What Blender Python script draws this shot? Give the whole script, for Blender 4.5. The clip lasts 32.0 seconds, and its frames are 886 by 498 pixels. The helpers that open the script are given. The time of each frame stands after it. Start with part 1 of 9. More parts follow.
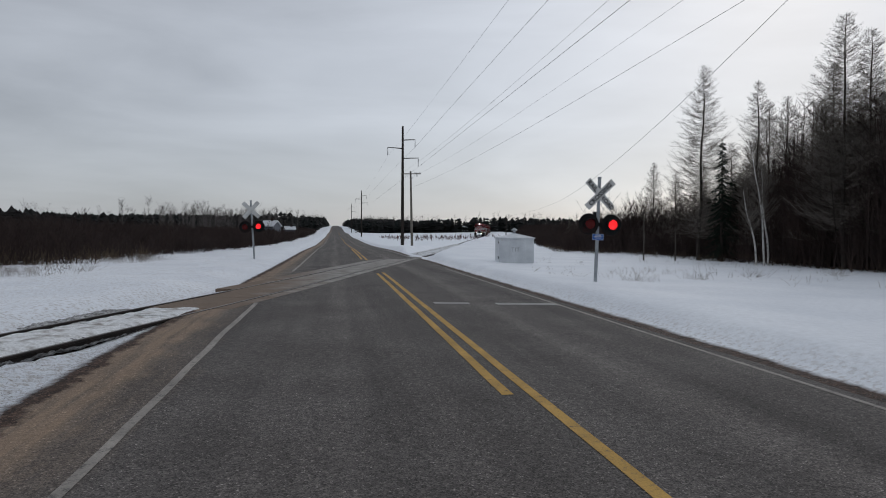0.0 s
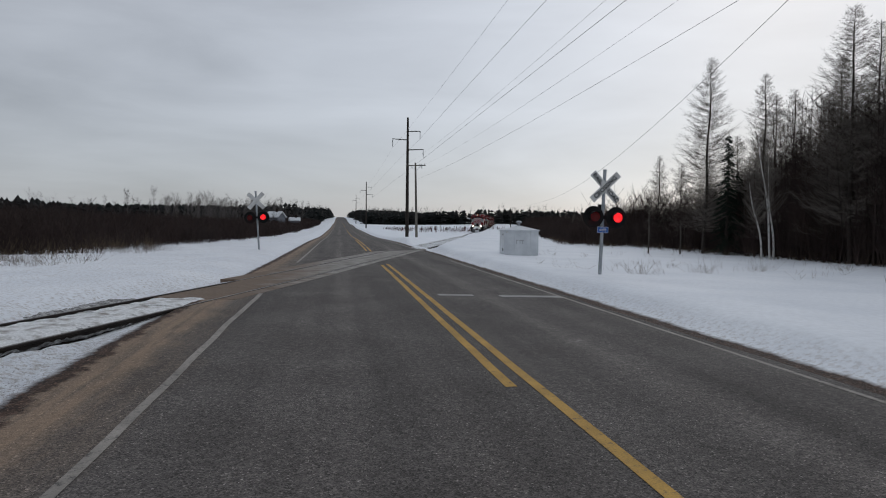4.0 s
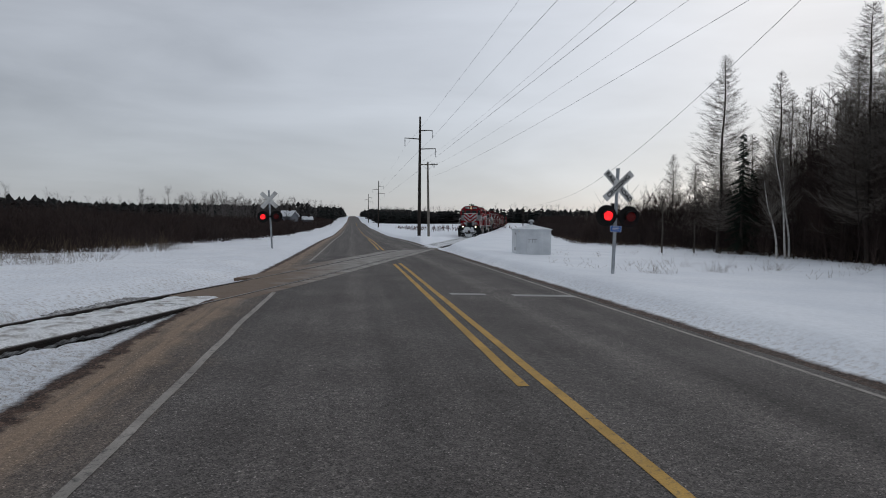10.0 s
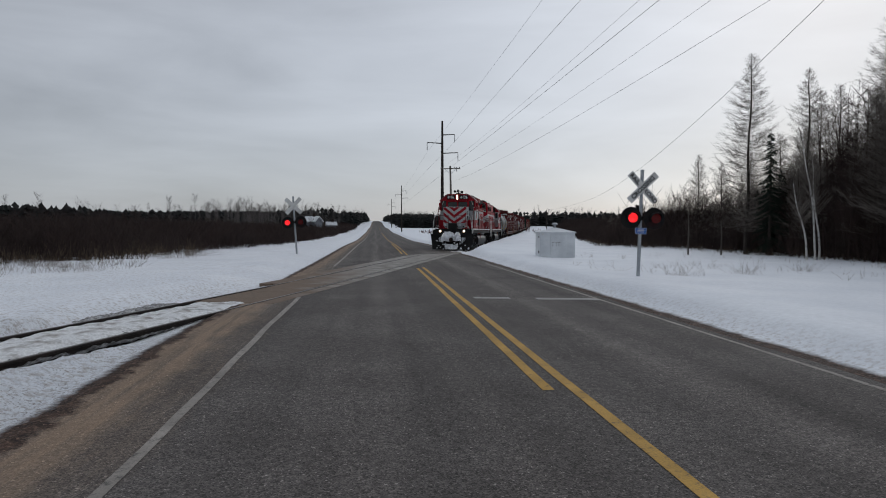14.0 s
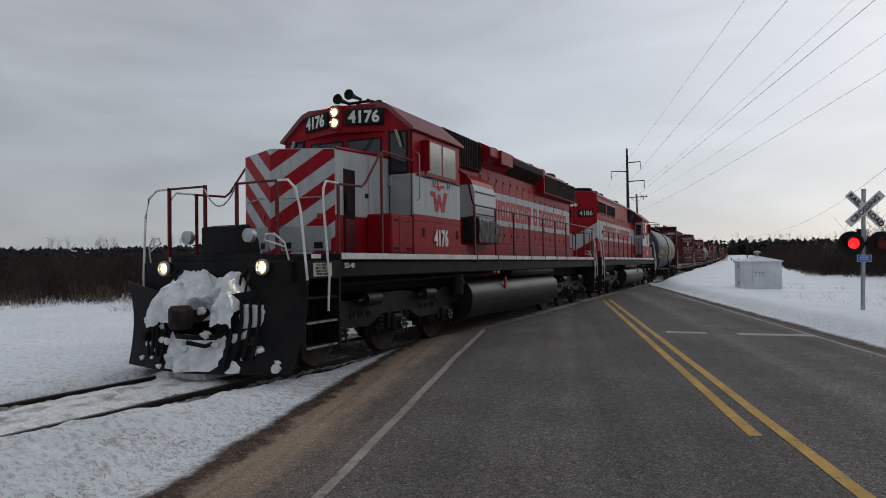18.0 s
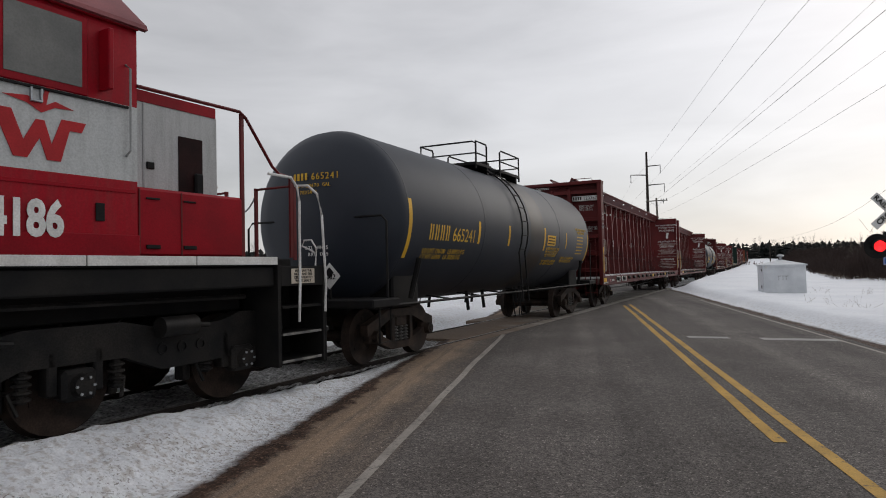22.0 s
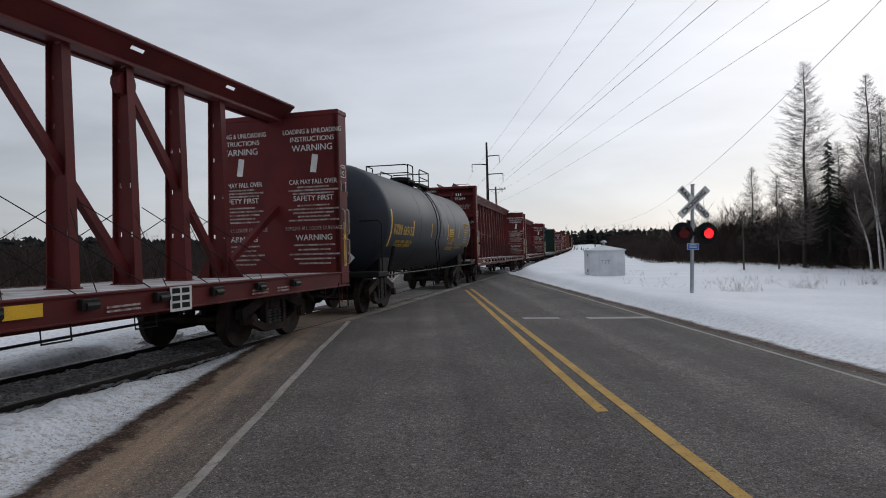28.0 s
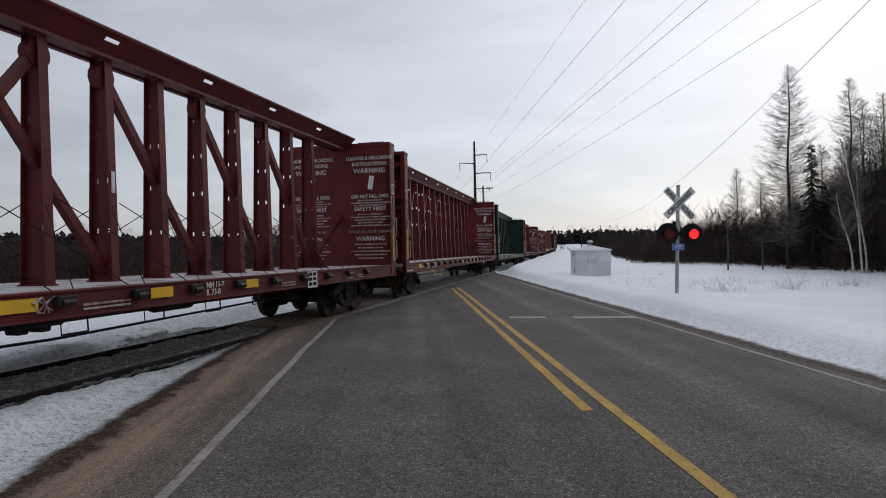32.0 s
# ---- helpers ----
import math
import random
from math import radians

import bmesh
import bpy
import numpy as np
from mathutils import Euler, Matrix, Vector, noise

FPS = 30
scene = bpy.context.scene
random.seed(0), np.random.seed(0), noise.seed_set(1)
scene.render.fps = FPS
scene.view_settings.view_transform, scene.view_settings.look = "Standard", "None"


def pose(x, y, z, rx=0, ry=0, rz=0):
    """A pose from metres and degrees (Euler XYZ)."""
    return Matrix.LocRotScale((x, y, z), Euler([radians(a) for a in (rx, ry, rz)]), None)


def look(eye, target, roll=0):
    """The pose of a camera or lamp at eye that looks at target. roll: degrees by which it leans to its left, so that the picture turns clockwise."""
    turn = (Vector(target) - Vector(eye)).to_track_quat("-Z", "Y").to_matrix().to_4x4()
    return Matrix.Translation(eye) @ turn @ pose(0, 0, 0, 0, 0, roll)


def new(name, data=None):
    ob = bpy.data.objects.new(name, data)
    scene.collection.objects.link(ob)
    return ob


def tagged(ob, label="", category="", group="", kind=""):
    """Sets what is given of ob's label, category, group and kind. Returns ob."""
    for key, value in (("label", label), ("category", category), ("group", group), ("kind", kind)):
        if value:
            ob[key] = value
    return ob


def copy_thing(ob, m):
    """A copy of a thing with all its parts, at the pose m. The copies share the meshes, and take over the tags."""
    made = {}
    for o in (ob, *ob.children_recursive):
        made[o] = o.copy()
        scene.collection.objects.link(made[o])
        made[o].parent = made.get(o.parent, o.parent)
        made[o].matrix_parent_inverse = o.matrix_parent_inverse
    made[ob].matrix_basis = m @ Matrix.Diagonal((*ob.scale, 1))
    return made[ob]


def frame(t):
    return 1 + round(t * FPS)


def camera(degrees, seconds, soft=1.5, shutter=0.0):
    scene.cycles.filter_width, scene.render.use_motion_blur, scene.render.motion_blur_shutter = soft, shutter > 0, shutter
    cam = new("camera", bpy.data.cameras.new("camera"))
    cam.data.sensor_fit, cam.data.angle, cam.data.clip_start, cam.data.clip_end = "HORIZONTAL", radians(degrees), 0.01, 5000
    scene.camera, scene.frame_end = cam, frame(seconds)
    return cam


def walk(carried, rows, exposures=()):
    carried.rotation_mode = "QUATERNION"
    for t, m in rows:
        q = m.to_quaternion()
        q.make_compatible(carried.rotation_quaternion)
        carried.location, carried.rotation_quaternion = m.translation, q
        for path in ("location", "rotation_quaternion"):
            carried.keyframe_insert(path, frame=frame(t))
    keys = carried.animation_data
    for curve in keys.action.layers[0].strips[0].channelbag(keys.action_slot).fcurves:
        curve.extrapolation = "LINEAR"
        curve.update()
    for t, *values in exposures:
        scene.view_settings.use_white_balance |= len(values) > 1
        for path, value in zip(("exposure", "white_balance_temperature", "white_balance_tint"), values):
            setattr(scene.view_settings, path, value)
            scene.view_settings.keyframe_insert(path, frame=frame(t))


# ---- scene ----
cam = camera(68.3, 32.0, soft=1.0)
PATH = [
    (0, pose(0, 0, 1.62, 88.662, -0.277, -9.422)),
    (0.5, pose(0, 0, 1.62, 88.618, -0.390, -9.484)),
    (1, pose(0, 0, 1.62, 88.609, -0.412, -9.223)),
    (1.5, pose(0, 0, 1.62, 88.294, -0.295, -9.221)),
    (2, pose(0, 0, 1.62, 88.094, -0.273, -9.228)),
    (2.5, pose(0, 0, 1.62, 88.022, -0.459, -9.161)),
    (3, pose(0, 0, 1.62, 88.050, -0.498, -9.048)),
    (3.5, pose(0, 0, 1.62, 88.012, -0.546, -9.035)),
    (5.5, pose(0, 0, 1.62, 87.815, -0.722, -8.988)),
    (6, pose(0, 0, 1.62, 87.808, -0.502, -8.925)),
    (6.5, pose(0, 0, 1.62, 87.689, -0.466, -8.920)),
    (7, pose(0, 0, 1.62, 87.700, -0.636, -8.596)),
    (7.5, pose(0, 0, 1.62, 87.711, -0.533, -8.560)),
    (8, pose(0, 0, 1.62, 87.536, -0.487, -8.638)),
    (8.5, pose(0, 0, 1.62, 87.712, -0.667, -8.506)),
    (9, pose(0, 0, 1.62, 87.864, -0.741, -8.314)),
    (9.5, pose(0, 0, 1.62, 87.932, -0.589, -8.116)),
    (10, pose(0, 0, 1.62, 87.854, -0.608, -7.956)),
    (10.5, pose(0, 0, 1.62, 87.847, -0.682, -7.579)),
    (11, pose(0, 0, 1.62, 87.712, -0.517, -7.367)),
    (11.5, pose(0, 0, 1.62, 87.957, -0.039, -6.989)),
    (12, pose(0, 0, 1.62, 87.563, -0.076, -6.915)),
    (12.5, pose(0, 0, 1.62, 87.719, -0.187, -6.940)),
    (13, pose(0, 0, 1.62, 87.895, -0.032, -6.576)),
    (13.5, pose(0, 0, 1.62, 88.095, 0.010, -6.397)),
    (15.5, pose(0, 0, 1.62, 88.501, 0.107, -3.616)),
    (16, pose(0, 0, 1.62, 89.008, 0.195, -2.855)),
    (16.5, pose(0, 0, 1.62, 89.568, 0.443, -0.595)),
    (17, pose(0, 0, 1.62, 89.729, 0.687, 2.561)),
    (17.5, pose(0, 0, 1.62, 90.276, 1.156, 5.509)),
    (18, pose(0, 0, 1.62, 91.168, 0.959, 10.051)),
    (18.5, pose(0, 0, 1.62, 90.928, 0.907, 11.637)),
    (19, pose(0, 0, 1.62, 90.610, 0.574, 9.967)),
    (19.5, pose(0, 0, 1.62, 90.938, 0.895, 9.434)),
    (20, pose(0, 0, 1.62, 91.476, 1.035, 11.064)),
    (20.5, pose(0, 0, 1.62, 91.471, 0.810, 13.232)),
    (21, pose(0, 0, 1.62, 91.955, 1.141, 13.183)),
    (21.5, pose(0, 0, 1.62, 91.654, 1.154, 12.485)),
    (22, pose(0, 0, 1.62, 91.665, 1.252, 11.690)),
    (22.5, pose(0, 0, 1.62, 91.660, 1.355, 10.424)),
    (23, pose(0, 0, 1.62, 91.408, 1.188, 8.832)),
    (23.5, pose(0, 0, 1.62, 91.765, 1.180, 7.952)),
    (24, pose(0, 0, 1.62, 91.396, 1.130, 7.325)),
    (24.5, pose(0, 0, 1.62, 91.209, 1.221, 6.297)),
    (25, pose(0, 0, 1.62, 91.206, 0.972, 5.032)),
    (25.5, pose(0, 0, 1.62, 90.894, 1.394, 3.577)),
    (26, pose(0, 0, 1.62, 90.402, 1.454, 2.264)),
    (26.5, pose(0, 0, 1.62, 90.724, 1.543, 0.957)),
    (28.5, pose(0, 0, 1.62, 90.029, 1.342, -2.191)),
    (29, pose(0, 0, 1.62, 90.336, 0.946, -2.207)),
    (29.5, pose(0, 0, 1.62, 90.245, 0.614, -2.317)),
    (30, pose(0, 0, 1.62, 90.297, 0.801, -2.325)),
    (30.5, pose(0, 0, 1.62, 90.333, 0.779, -2.512)),
    (31, pose(0, 0, 1.62, 90.014, 0.860, -2.528)),
    (31.5, pose(0, 0, 1.62, 90.119, 1.087, -2.626)),
    (32, pose(0, 0, 1.62, 89.994, 1.099, -2.959)),
]
EXPOSURES = [(0, 0.01, 6200, 10), (16.0, 0.02, 6200, 10), (17.2, 0.08, 6250, 10), (18.3, 0.2, 6400, 10), (19, 0.42, 6750, 12), (22, 0.46, 6750, 12), (24, 0.42, 6650, 12), (26, 0.34, 6450, 11), (29, 0.3, 6250, 11), (32, 0.3, 6250, 11)]
walk(cam, PATH, EXPOSURES)

# ---- sky and sun: overcast, brighter to the north-east ----
SUN_AZ, SUN_EL = radians(38), radians(24)
world = bpy.data.worlds.new("overcast_sky")
scene.world = world
world.use_nodes = True
wn, wl = world.node_tree.nodes, world.node_tree.links
wn.clear()


def wnode(kind, **values):
    n = wn.new(kind)
    for k, v in values.items():
        setattr(n, k, v)
    return n


def wmath(op, a, b=None, c=None):
    n = wnode("ShaderNodeMath", operation=op)
    for i, v in enumerate((a, b, c)):
        if v is None:
            continue
        if isinstance(v, (int, float)):
            n.inputs[i].default_value = v
        else:
            wl.new(v, n.inputs[i])
    return n.outputs[0]


wtc = wnode("ShaderNodeTexCoord")
wsep = wnode("ShaderNodeSeparateXYZ")
wl.new(wtc.outputs["Generated"], wsep.inputs[0])
wmap = wnode("ShaderNodeMapping")
wmap.inputs["Scale"].default_value = (1.0, 1.0, 4.5)
wl.new(wtc.outputs["Generated"], wmap.inputs[0])
wno = wnode("ShaderNodeTexNoise")
wno.inputs["Scale"].default_value = 2.3
wno.inputs["Detail"].default_value = 6.0
wno.inputs["Roughness"].default_value = 0.52
wno.inputs["Distortion"].default_value = 0.4
wl.new(wmap.outputs[0], wno.inputs[0])
wdot = wnode("ShaderNodeVectorMath", operation="DOT_PRODUCT")
wl.new(wtc.outputs["Generated"], wdot.inputs[0])
wdot.inputs[1].default_value = (math.sin(SUN_AZ) * math.cos(SUN_EL), math.cos(SUN_AZ) * math.cos(SUN_EL), math.sin(SUN_EL))
glow = wmath("POWER", wmath("MAXIMUM", wmath("MULTIPLY_ADD", wdot.outputs["Value"], 0.5, 0.5), 0.0), 6.0)
lift = wmath("MULTIPLY", wmath("MAXIMUM", wsep.outputs["Z"], 0.0), 0.08)
cloud = wmath("MULTIPLY_ADD", wno.outputs[0], 0.34, -0.17)
gray = wmath("ADD", wmath("ADD", wmath("MULTIPLY_ADD", glow, 0.27, 0.31), lift), cloud)
gray = wmath("MAXIMUM", gray, 0.16)
tint = wnode("ShaderNodeCombineColor")
wl.new(wmath("MULTIPLY", gray, 0.975), tint.inputs[0])
wl.new(gray, tint.inputs[1])
wl.new(wmath("MULTIPLY", gray, 1.045), tint.inputs[2])
sky = wnode("ShaderNodeTexSky", sky_type="NISHITA", sun_disc=False, sun_elevation=SUN_EL, sun_rotation=SUN_AZ)
wmix = wnode("ShaderNodeMix", data_type="RGBA", blend_type="ADD")
wmix.inputs["Factor"].default_value = 0.012
wl.new(tint.outputs[0], wmix.inputs["A"])
wl.new(sky.outputs[0], wmix.inputs["B"])
wbg = wnode("ShaderNodeBackground")
wbg.inputs[1].default_value = 1.0
wout = wnode("ShaderNodeOutputWorld")
wl.new(wmix.outputs["Result"], wbg.inputs[0])
wl.new(wbg.outputs[0], wout.inputs[0])

sun_data = bpy.data.lights.new("veiled_sun", "SUN")
sun_data.energy, sun_data.angle, sun_data.color = 0.3, radians(30), (1.0, 0.97, 0.92)
sun = new("veiled_sun", sun_data)
sun.matrix_world = look((60 * math.sin(SUN_AZ), 60 * math.cos(SUN_AZ), 60 * math.tan(SUN_EL)), (0, 0, 0))


# ---- materials ----
def mat(name, base, rough=0.7, metal=0.0, second=None, scale=3.0, mix=(0.35, 0.65), grain=0.12, grain_scale=60.0,
        bump=0.0, bump_scale=40.0, emit=None, strength=0.0, coords="Object", spec=0.2):
    """A surface with stains at one scale and grain at a finer one."""
    m = bpy.data.materials.new(name)
    m.use_nodes = True
    nt = m.node_tree
    n, l = nt.nodes, nt.links
    b = n["Principled BSDF"]
    b.inputs["Roughness"].default_value, b.inputs["Metallic"].default_value = rough, metal
    b.inputs["Specular IOR Level"].default_value = spec
    tc = n.new("ShaderNodeTexCoord")
    col = n.new("ShaderNodeMix")
    col.data_type = "RGBA"
    col.inputs["A"].default_value = (*base, 1)
    col.inputs["B"].default_value = (*(second or [c * 0.72 for c in base]), 1)
    t1 = n.new("ShaderNodeTexNoise")
    t1.inputs["Scale"].default_value, t1.inputs["Detail"].default_value = scale, 6.0
    l.new(tc.outputs[coords], t1.inputs[0])
    r1 = n.new("ShaderNodeMapRange")
    r1.inputs[1].default_value, r1.inputs[2].default_value = mix
    l.new(t1.outputs[0], r1.inputs[0])
    l.new(r1.outputs[0], col.inputs["Factor"])
    t2 = n.new("ShaderNodeTexNoise")
    t2.inputs["Scale"].default_value, t2.inputs["Detail"].default_value = grain_scale, 3.0
    l.new(tc.outputs[coords], t2.inputs[0])
    r2 = n.new("ShaderNodeMapRange")
    r2.inputs[1].default_value, r2.inputs[2].default_value = 0.3, 0.7
    r2.inputs[3].default_value, r2.inputs[4].default_value = 1 - grain, 1 + grain
    l.new(t2.outputs[0], r2.inputs[0])
    mul = n.new("ShaderNodeVectorMath")
    mul.operation = "SCALE"
    l.new(col.outputs["Result"], mul.inputs[0])
    l.new(r2.outputs[0], mul.inputs["Scale"])
    l.new(mul.outputs[0], b.inputs["Base Color"])
    if bump:
        t3 = n.new("ShaderNodeTexNoise")
        t3.inputs["Scale"].default_value, t3.inputs["Detail"].default_value = bump_scale, 4.0
        l.new(tc.outputs[coords], t3.inputs[0])
        bu = n.new("ShaderNodeBump")
        bu.inputs["Strength"].default_value, bu.inputs["Distance"].default_value = min(1.0, bump * 10), bump
        l.new(t3.outputs[0], bu.inputs["Height"])
        l.new(bu.outputs[0], b.inputs["Normal"])
    if emit:
        b.inputs["Emission Color"].default_value = (*emit, 1)
        b.inputs["Emission Strength"].default_value = strength
    return m


def banded(name, stops, rough=0.45, axis=2, slope=0.0, dirt=0.15, period=0.0):
    """Paint in bands along one axis of the thing: stops of (from, colour). slope bends the bands into a V across the thing; period repeats them."""
    m = mat(name, (0.5, 0.5, 0.5), rough, scale=2.0, spec=0.12)
    nt = m.node_tree
    n, l = nt.nodes, nt.links
    tc = n["Texture Coordinate"]
    sep = n.new("ShaderNodeSeparateXYZ")
    l.new(tc.outputs["Object"], sep.inputs[0])
    value = sep.outputs[axis]
    if slope:
        ab = n.new("ShaderNodeMath")
        ab.operation = "ABSOLUTE"
        l.new(sep.outputs[1], ab.inputs[0])
        ma = n.new("ShaderNodeMath")
        ma.operation = "MULTIPLY_ADD"
        ma.inputs[1].default_value = slope
        l.new(ab.outputs[0], ma.inputs[0])
        l.new(value, ma.inputs[2])
        value = ma.outputs[0]
    if period:
        mo = n.new("ShaderNodeMath")
        mo.operation = "FLOORED_MODULO"
        mo.inputs[1].default_value = period
        l.new(value, mo.inputs[0])
        value = mo.outputs[0]
    colour = None
    for at, c in stops:
        if colour is None:
            rgb = n.new("ShaderNodeRGB")
            rgb.outputs[0].default_value = (*c, 1)
            colour = rgb.outputs[0]
            continue
        gt = n.new("ShaderNodeMath")
        gt.operation = "GREATER_THAN"
        gt.inputs[1].default_value = at
        l.new(value, gt.inputs[0])
        mx = n.new("ShaderNodeMix")
        mx.data_type = "RGBA"
        l.new(gt.outputs[0], mx.inputs["Factor"])
        l.new(colour, mx.inputs["A"])
        mx.inputs["B"].default_value = (*c, 1)
        colour = mx.outputs["Result"]
    # dirt: streaks that run down the paint
    mp = n.new("ShaderNodeMapping")
    mp.inputs["Scale"].default_value = (7.0, 7.0, 0.8)
    l.new(tc.outputs["Object"], mp.inputs[0])
    st = n.new("ShaderNodeTexNoise")
    st.inputs["Scale"].default_value, st.inputs["Detail"].default_value = 1.6, 6.0
    l.new(mp.outputs[0], st.inputs[0])
    sr = n.new("ShaderNodeMapRange")
    sr.inputs[1].default_value, sr.inputs[2].default_value = 0.45, 0.8
    sr.inputs[4].default_value = dirt * 2
    l.new(st.outputs[0], sr.inputs[0])
    dm = n.new("ShaderNodeMix")
    dm.data_type = "RGBA"
    l.new(sr.outputs[0], dm.inputs["Factor"])
    l.new(colour, dm.inputs["A"])
    dm.inputs["B"].default_value = (0.07, 0.055, 0.05, 1)
    l.new(dm.outputs["Result"], n["Vector Math"].inputs[0])
    return m


RED, CREAM = (0.285, 0.0045, 0.013), (0.44, 0.455, 0.455)
M_RED = mat("red_paint", RED, 0.42, second=(0.20, 0.005, 0.011), scale=1.5, spec=0.12)
M_ROOF = mat("dusty_red_roof_paint", (0.24, 0.075, 0.08), 0.6, second=(0.16, 0.05, 0.055), scale=1.5)
# pale base colour stands in for the sky reflected in the panes
M_PANE = mat("glass_with_pale_reflection", (0.13, 0.13, 0.12), 0.12, second=(0.08, 0.08, 0.075), spec=0.5)
M_HUMP = banded("filter_box_paint", [(0, RED), (2.6, CREAM), (3.34, RED)], 0.42, dirt=0.1)
M_HOOD = banded("hood_paint", [(0, RED), (2.54, CREAM), (3.40, RED)], 0.45)
M_CAB = banded("cab_paint", [(0, RED), (2.46, CREAM), (3.2, RED)], 0.45)
M_NOSE = banded("nose_chevron_paint", [(0, RED), (0.26, CREAM)], 0.45, slope=-0.80, period=0.51)
M_NOSE_SIDE = banded("nose_side_paint", [(0, RED), (2.36, CREAM)], 0.45)
M_BLACKP = mat("black_paint", (0.010, 0.010, 0.011), 0.6, second=(0.018, 0.017, 0.016), scale=2.2, spec=0.09)
M_UNDER = mat("grimy_steel", (0.010, 0.010, 0.0105), 0.5, second=(0.024, 0.0215, 0.0195), scale=3.0, grain=0.35, spec=0.15, bump=0.006, bump_scale=14)
M_RUST = mat("rusty_cast_steel", (0.048, 0.033, 0.026), 0.65, second=(0.016, 0.013, 0.012), scale=4.0, grain=0.25, spec=0.1)
M_SPRING = mat("grey_spring_steel", (0.085, 0.083, 0.08), 0.5, second=(0.045, 0.042, 0.04), scale=6)
M_STEEL = mat("worn_bright_steel", (0.35, 0.34, 0.33), 0.35, 1.0, second=(0.2, 0.19, 0.18))
M_WHITE = mat("white_paint", (0.72, 0.72, 0.70), 0.5, second=(0.55, 0.54, 0.52))
M_GRAYP = mat("gray_paint", (0.33, 0.34, 0.34), 0.5, second=(0.26, 0.27, 0.27))
M_GLASSD = mat("dark_cab_glass", (0.012, 0.014, 0.016), 0.06, second=(0.02, 0.022, 0.024), spec=0.5)
M_GRILLE = mat("dark_grille", (0.014, 0.008, 0.008), 0.7, second=(0.028, 0.012, 0.012), spec=0.08)
M_TANK = mat("dark_tank_paint", (0.019, 0.024, 0.034), 0.5, second=(0.026, 0.031, 0.042), scale=0.9, grain=0.06, spec=0.3, bump=0.002, bump_scale=6)
M_TANKB = mat("brown_black_tar_band", (0.018, 0.015, 0.013), 0.4, second=(0.03, 0.022, 0.018), scale=2)
M_YELLOW = mat("yellow_paint", (0.72, 0.42, 0.03), 0.5, second=(0.6, 0.34, 0.03))
M_MAROON = mat("oxide_red_paint", (0.118, 0.0165, 0.016), 0.55, second=(0.08, 0.0125, 0.0125), scale=1.2, grain=0.15)
M_MAROON2 = mat("faded_oxide_red_paint", (0.13, 0.014, 0.015), 0.55, second=(0.085, 0.012, 0.012), scale=1.2, grain=0.15)
M_GREEN = mat("dark_green_paint", (0.010, 0.028, 0.022), 0.5, second=(0.008, 0.02, 0.016), scale=1.2)
M_ORANGE = mat("orange_paint", (0.22, 0.06, 0.03), 0.55, second=(0.16, 0.04, 0.02))
M_DECKSNOW = mat("frost_on_deck", (0.62, 0.62, 0.64), 0.8, second=(0.3, 0.26, 0.24), scale=2.0)
M_TARP = mat("black_vinyl_cover", (0.008, 0.009, 0.010), 0.42, spec=0.22, bump=0.012, bump_scale=9, second=(0.03, 0.03, 0.032))
M_RAIL = mat("rail_steel", (0.030, 0.022, 0.018), 0.7, 0.0, second=(0.015, 0.012, 0.011))
M_RAILTOP = mat("worn_rail_head", (0.17, 0.15, 0.135), 0.42, 0.6, second=(0.09, 0.075, 0.065), scale=2)
M_WOODP = mat("dark_creosoted_pole", (0.025, 0.021, 0.018), 0.85, second=(0.045, 0.036, 0.03), scale=4)
M_WOODG = mat("weathered_gray_pole", (0.22, 0.20, 0.17), 0.85, second=(0.13, 0.12, 0.105), scale=4)
M_GALV = mat("galvanised_steel", (0.42, 0.44, 0.46), 0.45, 0.6, second=(0.30, 0.32, 0.34), scale=5)
M_ALU = mat("dull_aluminium_sheet", (0.72, 0.745, 0.765), 0.5, 0.0, second=(0.58, 0.605, 0.63), scale=1.6, grain=0.06)
M_WIRE = mat("aluminium_wire", (0.10, 0.10, 0.105), 0.6)
M_BLUE = mat("blue_sign_face", (0.045, 0.15, 0.46), 0.4, second=(0.04, 0.12, 0.40))
M_LENS_ON = mat("lit_red_lens", (0.5, 0.02, 0.01), 0.3, emit=(1.0, 0.016, 0.022), strength=1.25)
def prism_lens(m):
    """The lens's moulded facets break up its glow."""
    n, l = m.node_tree.nodes, m.node_tree.links
    vo = n.new("ShaderNodeTexVoronoi")
    vo.inputs["Scale"].default_value = 26.0
    l.new(n["Texture Coordinate"].outputs["Object"], vo.inputs[0])
    sc = n.new("ShaderNodeSeparateColor")
    l.new(vo.outputs["Color"], sc.inputs[0])
    mr = n.new("ShaderNodeMapRange")
    mr.inputs[3].default_value, mr.inputs[4].default_value = 0.35, 2.4
    l.new(sc.outputs[0], mr.inputs[0])
    l.new(mr.outputs[0], n["Principled BSDF"].inputs["Emission Strength"])


prism_lens(M_LENS_ON)
M_LENS_OFF = mat("unlit_red_lens", (0.11, 0.006, 0.006), 0.25)
M_HEAD = mat("lit_headlight", (0.9, 0.85, 0.75), 0.3, emit=(1.0, 0.86, 0.64), strength=160.0)
M_HEADRIM = mat("glowing_lamp_lens", (0.8, 0.7, 0.55), 0.3, emit=(1.0, 0.68, 0.34), strength=1.0)
M_REFLECTOR = mat("lamp_reflector", (0.30, 0.27, 0.22), 0.4, second=(0.22, 0.2, 0.16))


